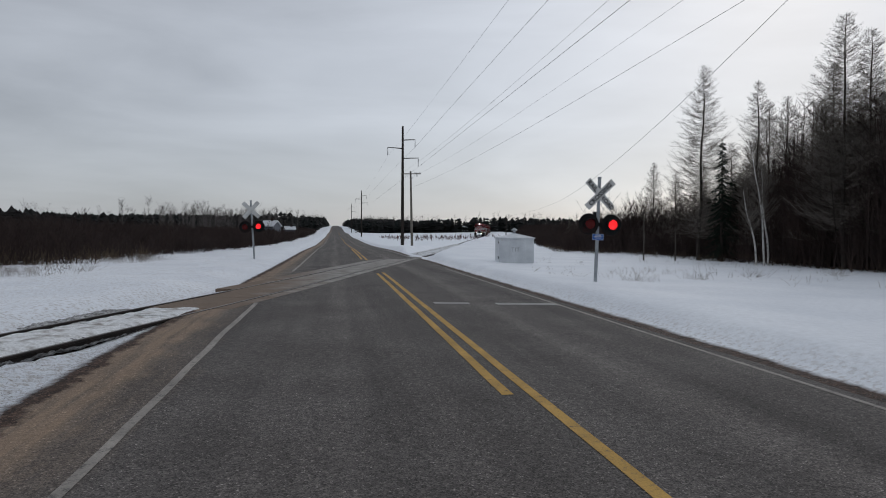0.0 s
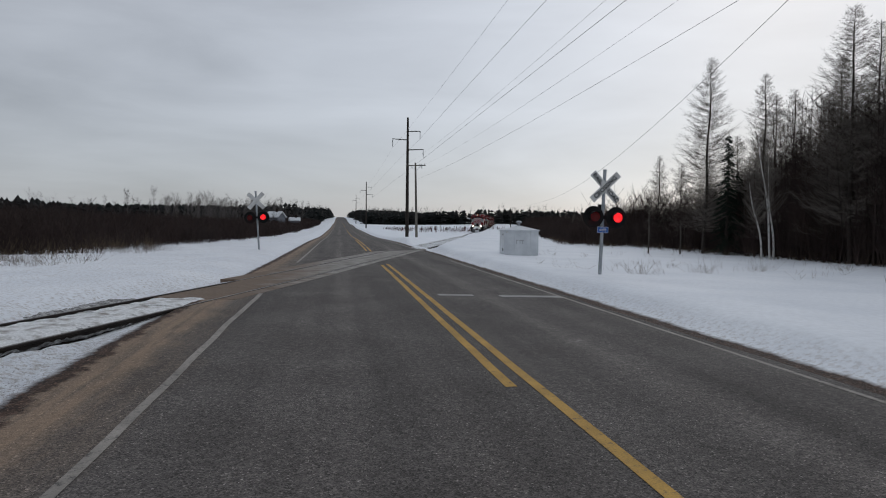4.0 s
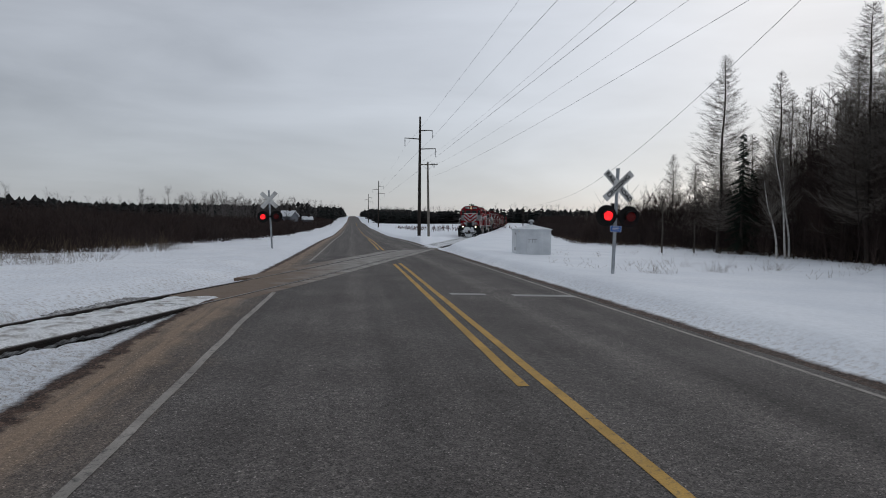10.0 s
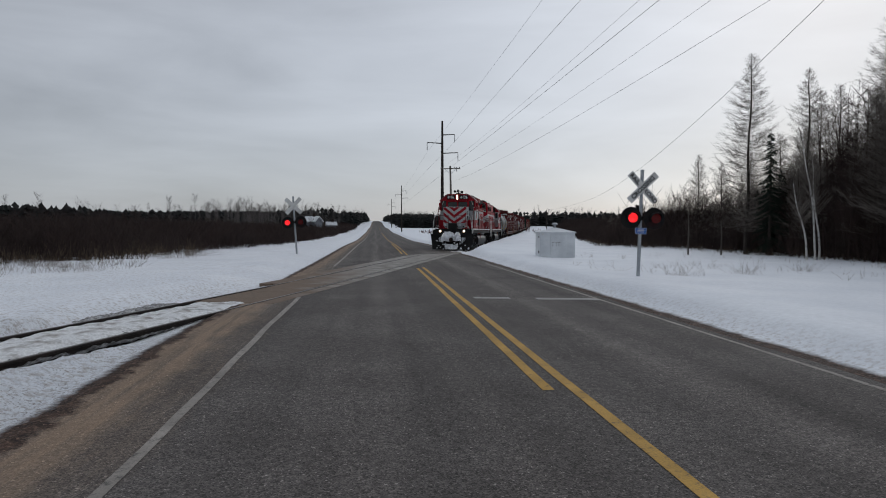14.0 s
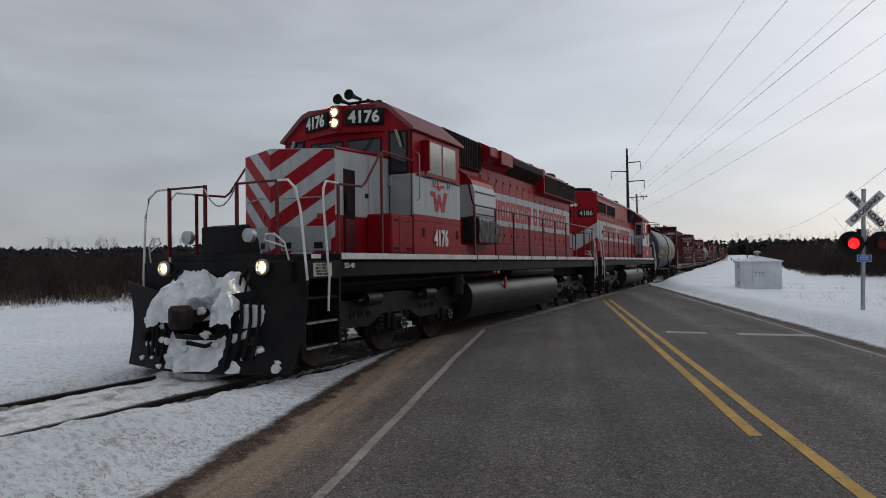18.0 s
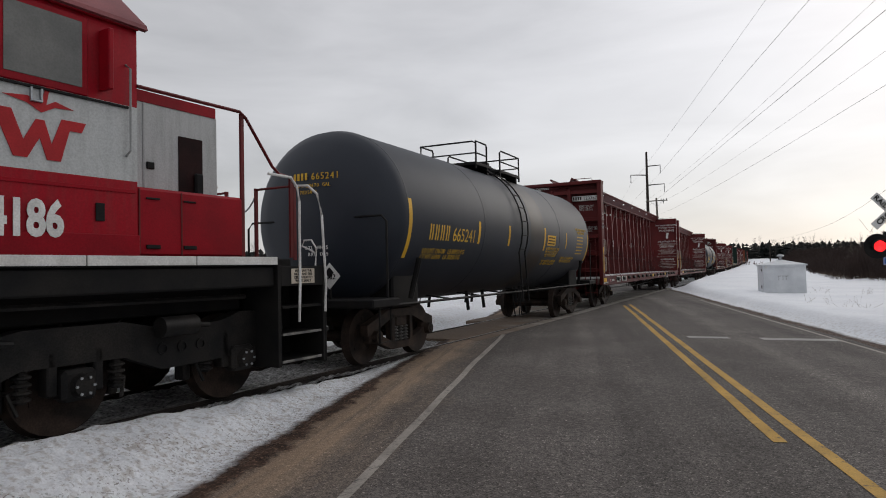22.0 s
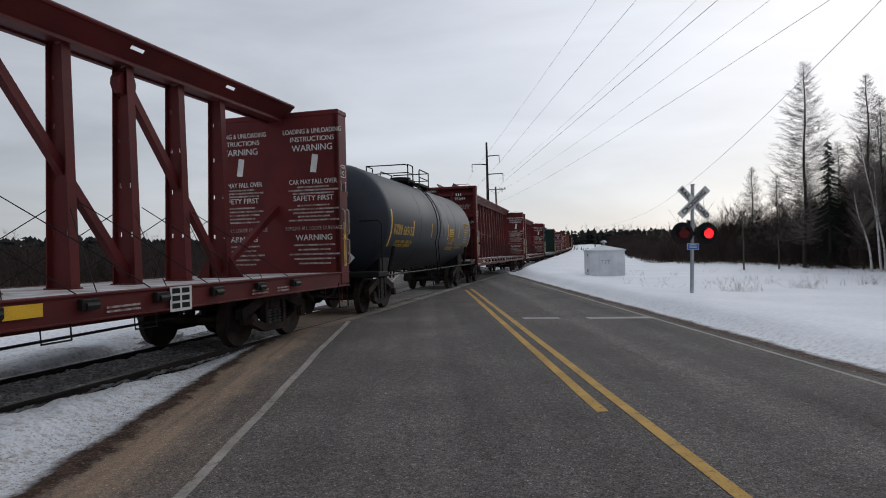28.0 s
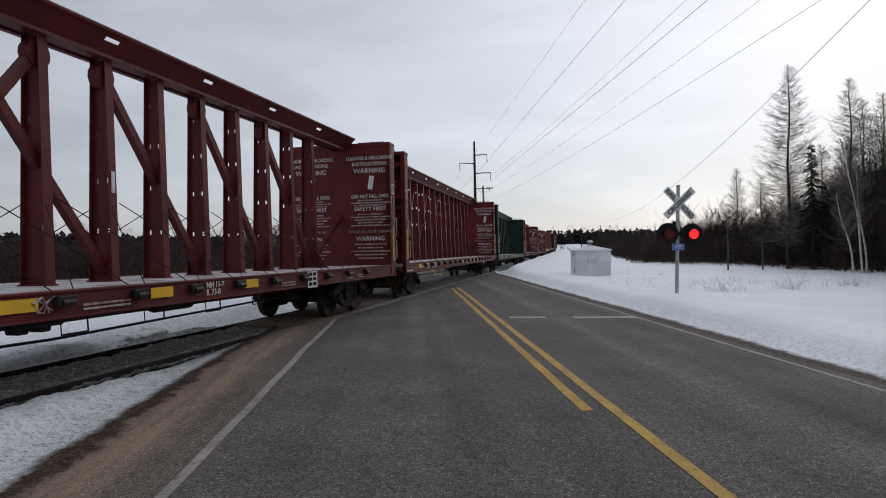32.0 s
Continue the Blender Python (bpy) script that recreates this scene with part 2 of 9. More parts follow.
# ---- mesh helpers ----
class G:
    """Vertices and faces of one part."""

    def __init__(self):
        self.v, self.f, self.m = [], [], []

    def add(self, verts, faces, slot=0):
        k = len(self.v)
        self.v.extend(verts)
        self.f.extend(tuple(i + k for i in f) for f in faces)
        self.m.extend([slot] * len(faces))
        return self

    def box(self, x0, x1, y0, y1, z0, z1, b=0.0, slot=0):
        x0, x1, y0, y1, z0, z1 = min(x0, x1), max(x0, x1), min(y0, y1), max(y0, y1), min(z0, z1), max(z0, z1)
        b = min(b, (x1 - x0) * 0.45, (y1 - y0) * 0.45, (z1 - z0) * 0.45)
        if b <= 0:
            vs = [(x, y, z) for x in (x0, x1) for y in (y0, y1) for z in (z0, z1)]
            return self.add(vs, [(0, 1, 3, 2), (4, 6, 7, 5), (0, 4, 5, 1), (2, 3, 7, 6), (0, 2, 6, 4), (1, 5, 7, 3)], slot)
        lo, hi = (x0, y0, z0), (x1, y1, z1)
        vs, ix = [], {}
        for c in range(8):
            bits = ((c >> 2) & 1, (c >> 1) & 1, c & 1)
            for a in range(3):
                p = []
                for k in range(3):
                    e = hi[k] if bits[k] else lo[k]
                    p.append(e if k == a else e + (-b if bits[k] else b))
                ix[bits, a] = len(vs)
                vs.append(tuple(p))
        fs = []
        for a in range(3):
            u, w = (a + 1) % 3, (a + 2) % 3
            for s in (0, 1):
                q = []
                for p, r in ((0, 0), (1, 0), (1, 1), (0, 1)):
                    bits = [0, 0, 0]
                    bits[a], bits[u], bits[w] = s, p, r
                    q.append(ix[tuple(bits), a])
                fs.append(tuple(q))
            for p in (0, 1):
                for r in (0, 1):
                    b0, b1 = [0, 0, 0], [0, 0, 0]
                    b0[a], b0[u], b0[w] = 0, p, r
                    b1[a], b1[u], b1[w] = 1, p, r
                    b0, b1 = tuple(b0), tuple(b1)
                    fs.append((ix[b0, u], ix[b1, u], ix[b1, w], ix[b0, w]))
        for c in range(8):
            bits = ((c >> 2) & 1, (c >> 1) & 1, c & 1)
            fs.append((ix[bits, 0], ix[bits, 1], ix[bits, 2]))
        return self.add(vs, fs, slot)

    def cyl(self, p0, p1, r0, r1=None, n=10, slot=0):
        r1 = r0 if r1 is None else r1
        p0, p1 = Vector(p0), Vector(p1)
        d = (p1 - p0).normalized()
        u = d.orthogonal().normalized()
        w = d.cross(u)
        vs = []
        for p, r in ((p0, r0), (p1, r1)):
            for i in range(n):
                a = 2 * math.pi * i / n
                vs.append(tuple(p + u * (r * math.cos(a)) + w * (r * math.sin(a))))
        fs = [(i, (i + 1) % n, n + (i + 1) % n, n + i) for i in range(n)] + [tuple(range(n - 1, -1, -1)), tuple(range(n, 2 * n))]
        return self.add(vs, fs, slot)

    def tube(self, pts, r, n=6, slot=0):
        pts = [Vector(p) for p in pts]
        rings, vs = [], []
        for i, p in enumerate(pts):
            d = (pts[min(i + 1, len(pts) - 1)] - pts[max(i - 1, 0)]).normalized()
            u = d.cross(Vector((0.013, 0.021, 1))).normalized() if abs(d.z) < 0.95 else d.cross(Vector((0.02, 1, 0.01))).normalized()
            w = d.cross(u)
            rr = r[i] if isinstance(r, (list, tuple)) else r
            vs += [tuple(p + u * (rr * math.cos(2 * math.pi * k / n)) + w * (rr * math.sin(2 * math.pi * k / n))) for k in range(n)]
        fs = []
        for i in range(len(pts) - 1):
            fs += [(i * n + k, i * n + (k + 1) % n, (i + 1) * n + (k + 1) % n, (i + 1) * n + k) for k in range(n)]
        fs += [tuple(range(n - 1, -1, -1)), tuple(range((len(pts) - 1) * n, len(pts) * n))]
        return self.add(vs, fs, slot)

    def prism(self, poly, axis, a, b, slot=0):
        """A polygon in the two other axes (in order), drawn out along axis from a to b."""
        def at(p, s):
            return (s, p[0], p[1]) if axis == 0 else (p[0], s, p[1]) if axis == 1 else (p[0], p[1], s)
        n = len(poly)
        vs = [at(p, a) for p in poly] + [at(p, b) for p in poly]
        fs = [(i, (i + 1) % n, n + (i + 1) % n, n + i) for i in range(n)] + [tuple(range(n - 1, -1, -1)), tuple(range(n, 2 * n))]
        return self.add(vs, fs, slot)

    def lathe(self, profile, origin, direction, n=20, slot=0):
        """Rings of (radius, height) about an axis."""
        o, d = Vector(origin), Vector(direction).normalized()
        u = d.orthogonal().normalized()
        w = d.cross(u)
        vs = []
        for r, h in profile:
            vs += [tuple(o + d * h + u * (r * math.cos(2 * math.pi * k / n)) + w * (r * math.sin(2 * math.pi * k / n))) for k in range(n)]
        fs = []
        for i in range(len(profile) - 1):
            fs += [(i * n + k, i * n + (k + 1) % n, (i + 1) * n + (k + 1) % n, (i + 1) * n + k) for k in range(n)]
        fs += [tuple(range(n - 1, -1, -1)), tuple(range((len(profile) - 1) * n, len(profile) * n))]
        return self.add(vs, fs, slot)


def mesh_of(name, g, mats, smooth=30):
    me = bpy.data.meshes.new(name)
    me.from_pydata(g.v, [], g.f)
    for m in (mats if isinstance(mats, (list, tuple)) else [mats]):
        me.materials.append(m)
    if any(g.m):
        me.polygons.foreach_set("material_index", g.m)
    if len(g.f) < 60000:
        bm = bmesh.new()
        bm.from_mesh(me)
        bmesh.ops.recalc_face_normals(bm, faces=bm.faces)
        bm.to_mesh(me)
        bm.free()
    if smooth:
        me.shade_smooth()
        me.set_sharp_from_angle(angle=radians(smooth))
    me.update()
    return me


def part(name, g, mats, parent=None, label="", smooth=30, at=None):
    ob = new(name, mesh_of(name, g, mats, smooth))
    if parent is not None:
        ob.parent = parent
    if at is not None:
        ob.matrix_basis = at
    return tagged(ob, label)


def thing(name, label, category, group="", kind="", at=None):
    ob = new(name)
    ob.empty_display_size = 0.3
    if at is not None:
        ob.matrix_world = at
    return tagged(ob, label, category, group, kind)


def lettering(text, size, material, parent, m, name="lettering", wide=1.0, align="LEFT", depth=0.004, label="", bold=0.0):
    """Raised letters from the built-in font. m: their pose in the parent's space; they read along its x and stand along its y."""
    cu = bpy.data.curves.new(name, "FONT")
    cu.body, cu.size, cu.align_x, cu.extrude, cu.resolution_u = text, size, align, depth, 3
    cu.space_line, cu.offset = 0.85, bold
    tmp = bpy.data.objects.new(name, cu)
    me = bpy.data.meshes.new_from_object(tmp)
    bpy.data.objects.remove(tmp)
    me.name = name
    me.materials.clear()
    me.materials.append(material)
    for v in me.vertices:
        v.co.x *= wide
    ob = new(name, me)
    ob.parent = parent
    ob.matrix_basis = m
    return tagged(ob, label or "painted lettering")


# ---- the plan: road along y, track crossing it at an angle ----
ROAD_X = 1.855                      # crown
WL, WR = -1.78, 5.29                # edge lines
TRACK_TURN = radians(14.4)
GAUGE = 1.435
TRACK_U = Vector((math.sin(TRACK_TURN), math.cos(TRACK_TURN)))
TRACK_N = Vector((-math.cos(TRACK_TURN), math.sin(TRACK_TURN)))
TRACK_0 = Vector((0.16, 24.5)) + TRACK_N * 0.7525
CURVE_S, CURVE_R = -4.0, 380.0


def track_at(s):
    """Centre of the track and its turn from the road, s metres past the crossing."""
    if s >= CURVE_S:
        return TRACK_0 + TRACK_U * s, TRACK_TURN
    a = (CURVE_S - s) / CURVE_R
    return TRACK_0 + TRACK_U * (CURVE_S - CURVE_R * math.sin(a)) + TRACK_N * (CURVE_R * (1 - math.cos(a))), TRACK_TURN + a


def lerp(x, pairs):
    if x <= pairs[0][0]:
        return pairs[0][1]
    for (a, p), (b, q) in zip(pairs, pairs[1:]):
        if x <= b:
            k = (x - a) / (b - a)
            return p + (q - p) * k * k * (3 - 2 * k)
    return pairs[-1][1]


def rail_z(s):
    return lerp(s, [(-32, 0.11), (4, 0.0), (12, -0.03), (40, -0.18), (85, -0.2), (130, 0.05), (200, 0.5), (320, 1.2), (700, 2)])


def road_z(y):
    return lerp(y, [(60, 0.0), (110, -0.25), (200, 0.2), (330, 1.8), (700, 8.5), (1000, 12.5), (1300, 12.0)])


def to_track(x, y):
    """Along and across the track (across: positive to the camera's side)."""
    d = Vector((x, y)) - TRACK_0
    s, c = d.dot(TRACK_U), -d.dot(TRACK_N)
    if s < CURVE_S:
        c0 = TRACK_0 + TRACK_U * CURVE_S + TRACK_N * CURVE_R
        r = Vector((x, y)) - c0
        s = CURVE_S - CURVE_R * math.atan2(-r.dot(TRACK_U), -r.dot(TRACK_N))
        c = r.length - CURVE_R
    return s, c


def nz(x, y, f, seed=0.0):
    return noise.noise((x * f + seed, y * f - seed, seed * 1.7))


def step(a, b, x):
    k = min(1.0, max(0.0, (x - a) / (b - a)))
    return k * k * (3 - 2 * k)


def ground_z(x, y):
    """The lie of the land: ditches, snow fields, banks pushed up by ploughs."""
    zr = road_z(y)
    s, c = to_track(x, y)
    rz = rail_z(s)
    # snow fields on both sides of the road
    right = x - 5.5
    left = -2.62 - x
    field_r = 0.02 + 0.05 * nz(x, y, 0.35, 3) + 0.05 * nz(x, y, 0.09, 5) - 0.12 * step(3, 12, right)
    field_l = 0.02 + 0.05 * nz(x, y, 0.3, 7) + 0.06 * nz(x, y, 0.08, 9) - 0.15 * step(6, 30, left)
    # far off the land rises with the road
    if right > -0.2:
        z = zr - 0.13 + (0.28 + 0.035 * nz(x, y, 0.45, 2)) * step(0.35, 1.3, right) - 0.12 * step(1.5, 4.0, right) + field_r * step(0.4, 2, right)
        if right > 0.4:
            z += 0.012 * nz(x, y, 1.6, 1) * step(0.4, 0.9, right) * (1 - step(2, 5, right) * 0.7)
    elif left > -0.3:
        z = zr - 0.10 + (0.24 + 0.05 * nz(x, y, 0.6, 4)) * step(0.7, 2.2, left) - 0.05 * step(2.5, 6, left) + field_l * step(0.8, 2.5, left)
    else:
        z = zr - 0.22
    # track bed, and the bank beside it past the crossing
    if -90 < s < 420:
        bed = rz - 0.13
        w = 1 - step(1.5, 2.6, abs(c))
        if left > 0.3 and s < 0:
            wide = step(-15.5, -11.5, s)
            z += (bed - 0.03 - z) * (1 - step(0.95, 1.7, abs(c)) if c > 0 else 1 - step(0.86 + 0.64 * wide, 1.2 + 1.4 * wide, abs(c)))
            # ragged snow wall on the far side of the rails
            if -3.2 < c < -0.95 and s > -60:
                z += (1 - wide) * step(0.95, 1.5, -c) * (1 - step(2.2, 3.2, -c)) * (0.05 * nz(x, y, 1.1, 15) + 0.05 * nz(x, y, 3.4, 16) + 0.03 * nz(x, y, 8, 17))
            # lumpy heap between the rail and the shoulder
            if c > 0.86 and s > -60:
                lump = 0.55 + 0.45 * nz(x, y, 0.9, 11) + 0.30 * nz(x, y, 2.6, 12) + 0.24 * nz(x, y, 6.5, 13) + 0.15 * nz(x, y, 14, 14)
                z += step(0.86, 1.2, c) * step(0.62, 1.15, left) * (1 - step(5, 9, left)) * (0.05 + 0.16 * max(0.0, lump))
        elif s >= 0 and right > 0.3:
            k = step(0.3, 1.6, right)
            z += (bed - z) * w * k
            bank = step(1.3, 2.9, c) * (1 - step(5, 11, c)) * step(9, 30, s)
            z += bank * (rz + 0.62 + 0.25 * step(20, 60, s) + 0.1 * nz(x, y, 0.25, 21) - z) * 0.9 * k
            bank = step(1.3, 2.6, -c) * (1 - step(4, 7, -c)) * step(6, 25, s)
            z += bank * 0.18 * k
    if -22 < s < 26 and left < 1.2 and right < 1.2:
        w = (1 - step(1.0, 5.0, abs(c))) * step(-22, -14, s) * (1 - step(16, 26, s)) * (1 - step(0.2, 1.2, max(left, right)))
        z += max(0.0, rz - 0.045 - z) * w
    far = step(120, 500, math.hypot(x, y))
    if far > 0:
        z += far * (4.0 * nz(x, y, 0.004, 31)) * step(20, 120, min(abs(right), abs(left)) if (right > 0 or left > 0) else 0)
    return z


def axis(*spans):
    out = []
    for a, b, d in spans:
        n = max(1, round((b - a) / d))
        out += [a + (b - a) * i / n for i in range(n)]
    return out + [spans[-1][1]]


def build_ground():
    xs = axis((-2500, -600, 320), (-600, -150, 45), (-150, -40, 7), (-40, -12, 0.9), (-12, -6.4, 0.14), (-6.4, -2.6, 0.065), (-2.6, 5.4, 0.9), (5.4, 9.5, 0.13), (9.5, 26, 0.5), (26, 80, 3), (80, 400, 20), (400, 2500, 300))
    ys = axis((-400, -40, 40), (-40, 0, 3), (0, 3, 0.4), (3, 14, 0.075), (14, 22, 0.14), (22, 60, 0.4), (60, 130, 1.5), (130, 420, 7), (420, 1400, 40), (1400, 3500, 500))
    nx, ny = len(xs), len(ys)
    g = G()
    g.v = [(x, y, ground_z(x, y)) for y in ys for x in xs]
    g.f = [(j * nx + i, j * nx + i + 1, (j + 1) * nx + i + 1, (j + 1) * nx + i) for j in range(ny - 1) for i in range(nx - 1)]
    g.m = [0] * len(g.f)
    ob = part("ground", g, M_SNOW, smooth=80)
    tagged(ob, "snow-covered ground with brown gravel along the road", "snow", kind="structure")


def gravel_colour(n, l, tc):
    """Wet brown gravel with paler stones: its colour and its relief."""
    no = n.new("ShaderNodeTexNoise")
    no.inputs["Scale"].default_value, no.inputs["Detail"].default_value = 6.0, 9.0
    l.new(tc.outputs["Object"], no.inputs[0])
    a = n.new("ShaderNodeMapRange")
    a.inputs[1].default_value, a.inputs[2].default_value = 0.35, 0.65
    l.new(no.outputs[0], a.inputs[0])
    base = n.new("ShaderNodeMix")
    base.data_type = "RGBA"
    l.new(a.outputs[0], base.inputs["Factor"])
    base.inputs["A"].default_value, base.inputs["B"].default_value = (0.020, 0.011, 0.0075, 1), (0.070, 0.039, 0.026, 1)
    vo = n.new("ShaderNodeTexVoronoi")
    vo.inputs["Scale"].default_value = 44.0
    l.new(tc.outputs["Object"], vo.inputs[0])
    sc = n.new("ShaderNodeSeparateColor")
    l.new(vo.outputs["Color"], sc.inputs[0])
    b = n.new("ShaderNodeMapRange")
    b.inputs[1].default_value, b.inputs[2].default_value, b.inputs[4].default_value = 0.64, 1.0, 0.8
    l.new(sc.outputs[0], b.inputs[0])
    top = n.new("ShaderNodeMix")
    top.data_type = "RGBA"
    l.new(b.outputs[0], top.inputs["Factor"])
    l.new(base.outputs["Result"], top.inputs["A"])
    top.inputs["B"].default_value = (0.21, 0.132, 0.092, 1)
    return top.outputs["Result"], sc.outputs[1]


def snow_material():
    m = mat("snow", (0.87, 0.895, 0.93), 0.7, second=(0.79, 0.82, 0.865), scale=0.35, grain=0.05, grain_scale=9, bump=0.035, bump_scale=7, coords="Object")
    n, l = m.node_tree.nodes, m.node_tree.links
    b = n["Principled BSDF"]
    crust = n["Bump"].inputs["Height"].links[0].from_node
    crust.inputs["Detail"].default_value, crust.inputs["Roughness"].default_value = 9.0, 0.68
    n["Bump"].inputs["Strength"].default_value, n["Bump"].inputs["Distance"].default_value = 0.5, 0.075
    tc = n["Texture Coordinate"]
    sep = n.new("ShaderNodeSeparateXYZ")
    l.new(tc.outputs["Object"], sep.inputs[0])

    def math_node(op, a, b=None, c=None):
        q = n.new("ShaderNodeMath")
        q.operation = op
        for i, v in enumerate((a, b, c)):
            if v is None:
                continue
            if isinstance(v, (int, float)):
                q.inputs[i].default_value = v
            else:
                l.new(v, q.inputs[i])
        return q.outputs[0]

    def noise_node(scale, detail=5):
        q = n.new("ShaderNodeTexNoise")
        q.inputs["Scale"].default_value, q.inputs["Detail"].default_value = scale, detail
        l.new(tc.outputs["Object"], q.inputs[0])
        return q.outputs[0]

    def span(v, a, b, lo=0.0, hi=1.0):
        q = n.new("ShaderNodeMapRange")
        q.inputs[1].default_value, q.inputs[2].default_value, q.inputs[3].default_value, q.inputs[4].default_value = a, b, lo, hi
        l.new(v, q.inputs[0])
        return q.outputs[0]

    def blend(fac, a, colour):
        q = n.new("ShaderNodeMix")
        q.data_type = "RGBA"
        l.new(fac, q.inputs["Factor"])
        l.new(a, q.inputs["A"])
        if isinstance(colour, tuple):
            q.inputs["B"].default_value = (*colour, 1)
        else:
            l.new(colour, q.inputs["B"])
        return q.outputs["Result"]

    wob = math_node("MULTIPLY_ADD", noise_node(1.3), 0.9, -0.45)
    fine = math_node("MULTIPLY_ADD", noise_node(9), 0.5, -0.25)
    edge = math_node("ADD", wob, fine)
    # bare gravel beside the pavement
    xl = math_node("ADD", math_node("MULTIPLY_ADD", sep.outputs[0], -1.0, -3.10), math_node("MULTIPLY", edge, 0.3))
    xr = math_node("ADD", math_node("ADD", sep.outputs[0], -5.98), math_node("MULTIPLY", edge, 0.2))
    gravel_l = span(xl, -0.08, 0.04, 1.0, 0.0)
    gravel_r = span(xr, -0.07, 0.04, 1.0, 0.0)
    gravel = math_node("MULTIPLY", gravel_l, gravel_r)
    # dirt thrown by the plough: crumbs and grime beside the rails, grit along the gravel
    cs, sn = math.cos(TRACK_TURN), math.sin(TRACK_TURN)
    across = math_node("ADD", math_node("MULTIPLY_ADD", sep.outputs[0], cs, -TRACK_0.x * cs), math_node("MULTIPLY_ADD", sep.outputs[1], -sn, TRACK_0.y * sn))
    across = math_node("ADD", across, math_node("MULTIPLY", wob, 1.2))
    west = math_node("MULTIPLY", span(sep.outputs[0], -2.0, -2.6), span(sep.outputs[1], 18.0, 30.0, 1.0, 0.0))
    near_l = math_node("MULTIPLY", span(across, -2.7, -1.3), west)
    speck = span(noise_node(38, 8), 0.575, 0.63)
    crumb = span(noise_node(13, 9), 0.50, 0.64)
    grime = math_node("MULTIPLY", span(noise_node(2.6, 9), 0.40, 0.66), near_l)
    shore_l = math_node("MULTIPLY", span(xl, 0.0, 0.95, 1.0, 0.0), west)
    shore_r = span(xr, 0.0, 0.75, 1.0, 0.0)
    col = n["Mix"].outputs["Result"]
    col = blend(math_node("MULTIPLY", near_l, 0.05), col, (0.60, 0.58, 0.55))
    col = blend(math_node("MULTIPLY", grime, 0.13), col, (0.45, 0.42, 0.38))
    col = blend(math_node("MULTIPLY", math_node("MULTIPLY", crumb, grime), 0.26), col, (0.22, 0.18, 0.145))
    col = blend(math_node("MULTIPLY", math_node("MULTIPLY", speck, grime), 0.62), col, (0.12, 0.085, 0.06))
    col = blend(math_node("MULTIPLY", math_node("MULTIPLY", speck, shore_l), 0.62), col, (0.07, 0.045, 0.03))
    col = blend(math_node("MULTIPLY", math_node("MULTIPLY", crumb, shore_r), 0.42), col, (0.36, 0.30, 0.25))
    grit, stones = gravel_colour(n, l, tc)
    col = blend(gravel, col, grit)
    l.new(col, n["Vector Math"].inputs[0])
    # the crust is rough where it was pushed up, smooth out in the fields
    ridge = math_node("MAXIMUM", math_node("MULTIPLY", near_l, 1.0), span(sep.outputs[0], 6.2, 9.0, 0.5, 0.16))
    east = span(sep.outputs[0], 0.0, 1.0, 0.0, 1.0)
    rough = math_node("MAXIMUM", math_node("MULTIPLY", ridge, east), math_node("MAXIMUM", near_l, 0.05))
    l.new(math_node("MAXIMUM", rough, math_node("MULTIPLY", gravel, 1.0)), n["Bump"].inputs["Strength"])
    height = math_node("MULTIPLY_ADD", math_node("MULTIPLY", stones, gravel), 0.5, crust.outputs[0])
    l.new(height, n["Bump"].inputs["Height"])
    return m


M_SNOW = snow_material()


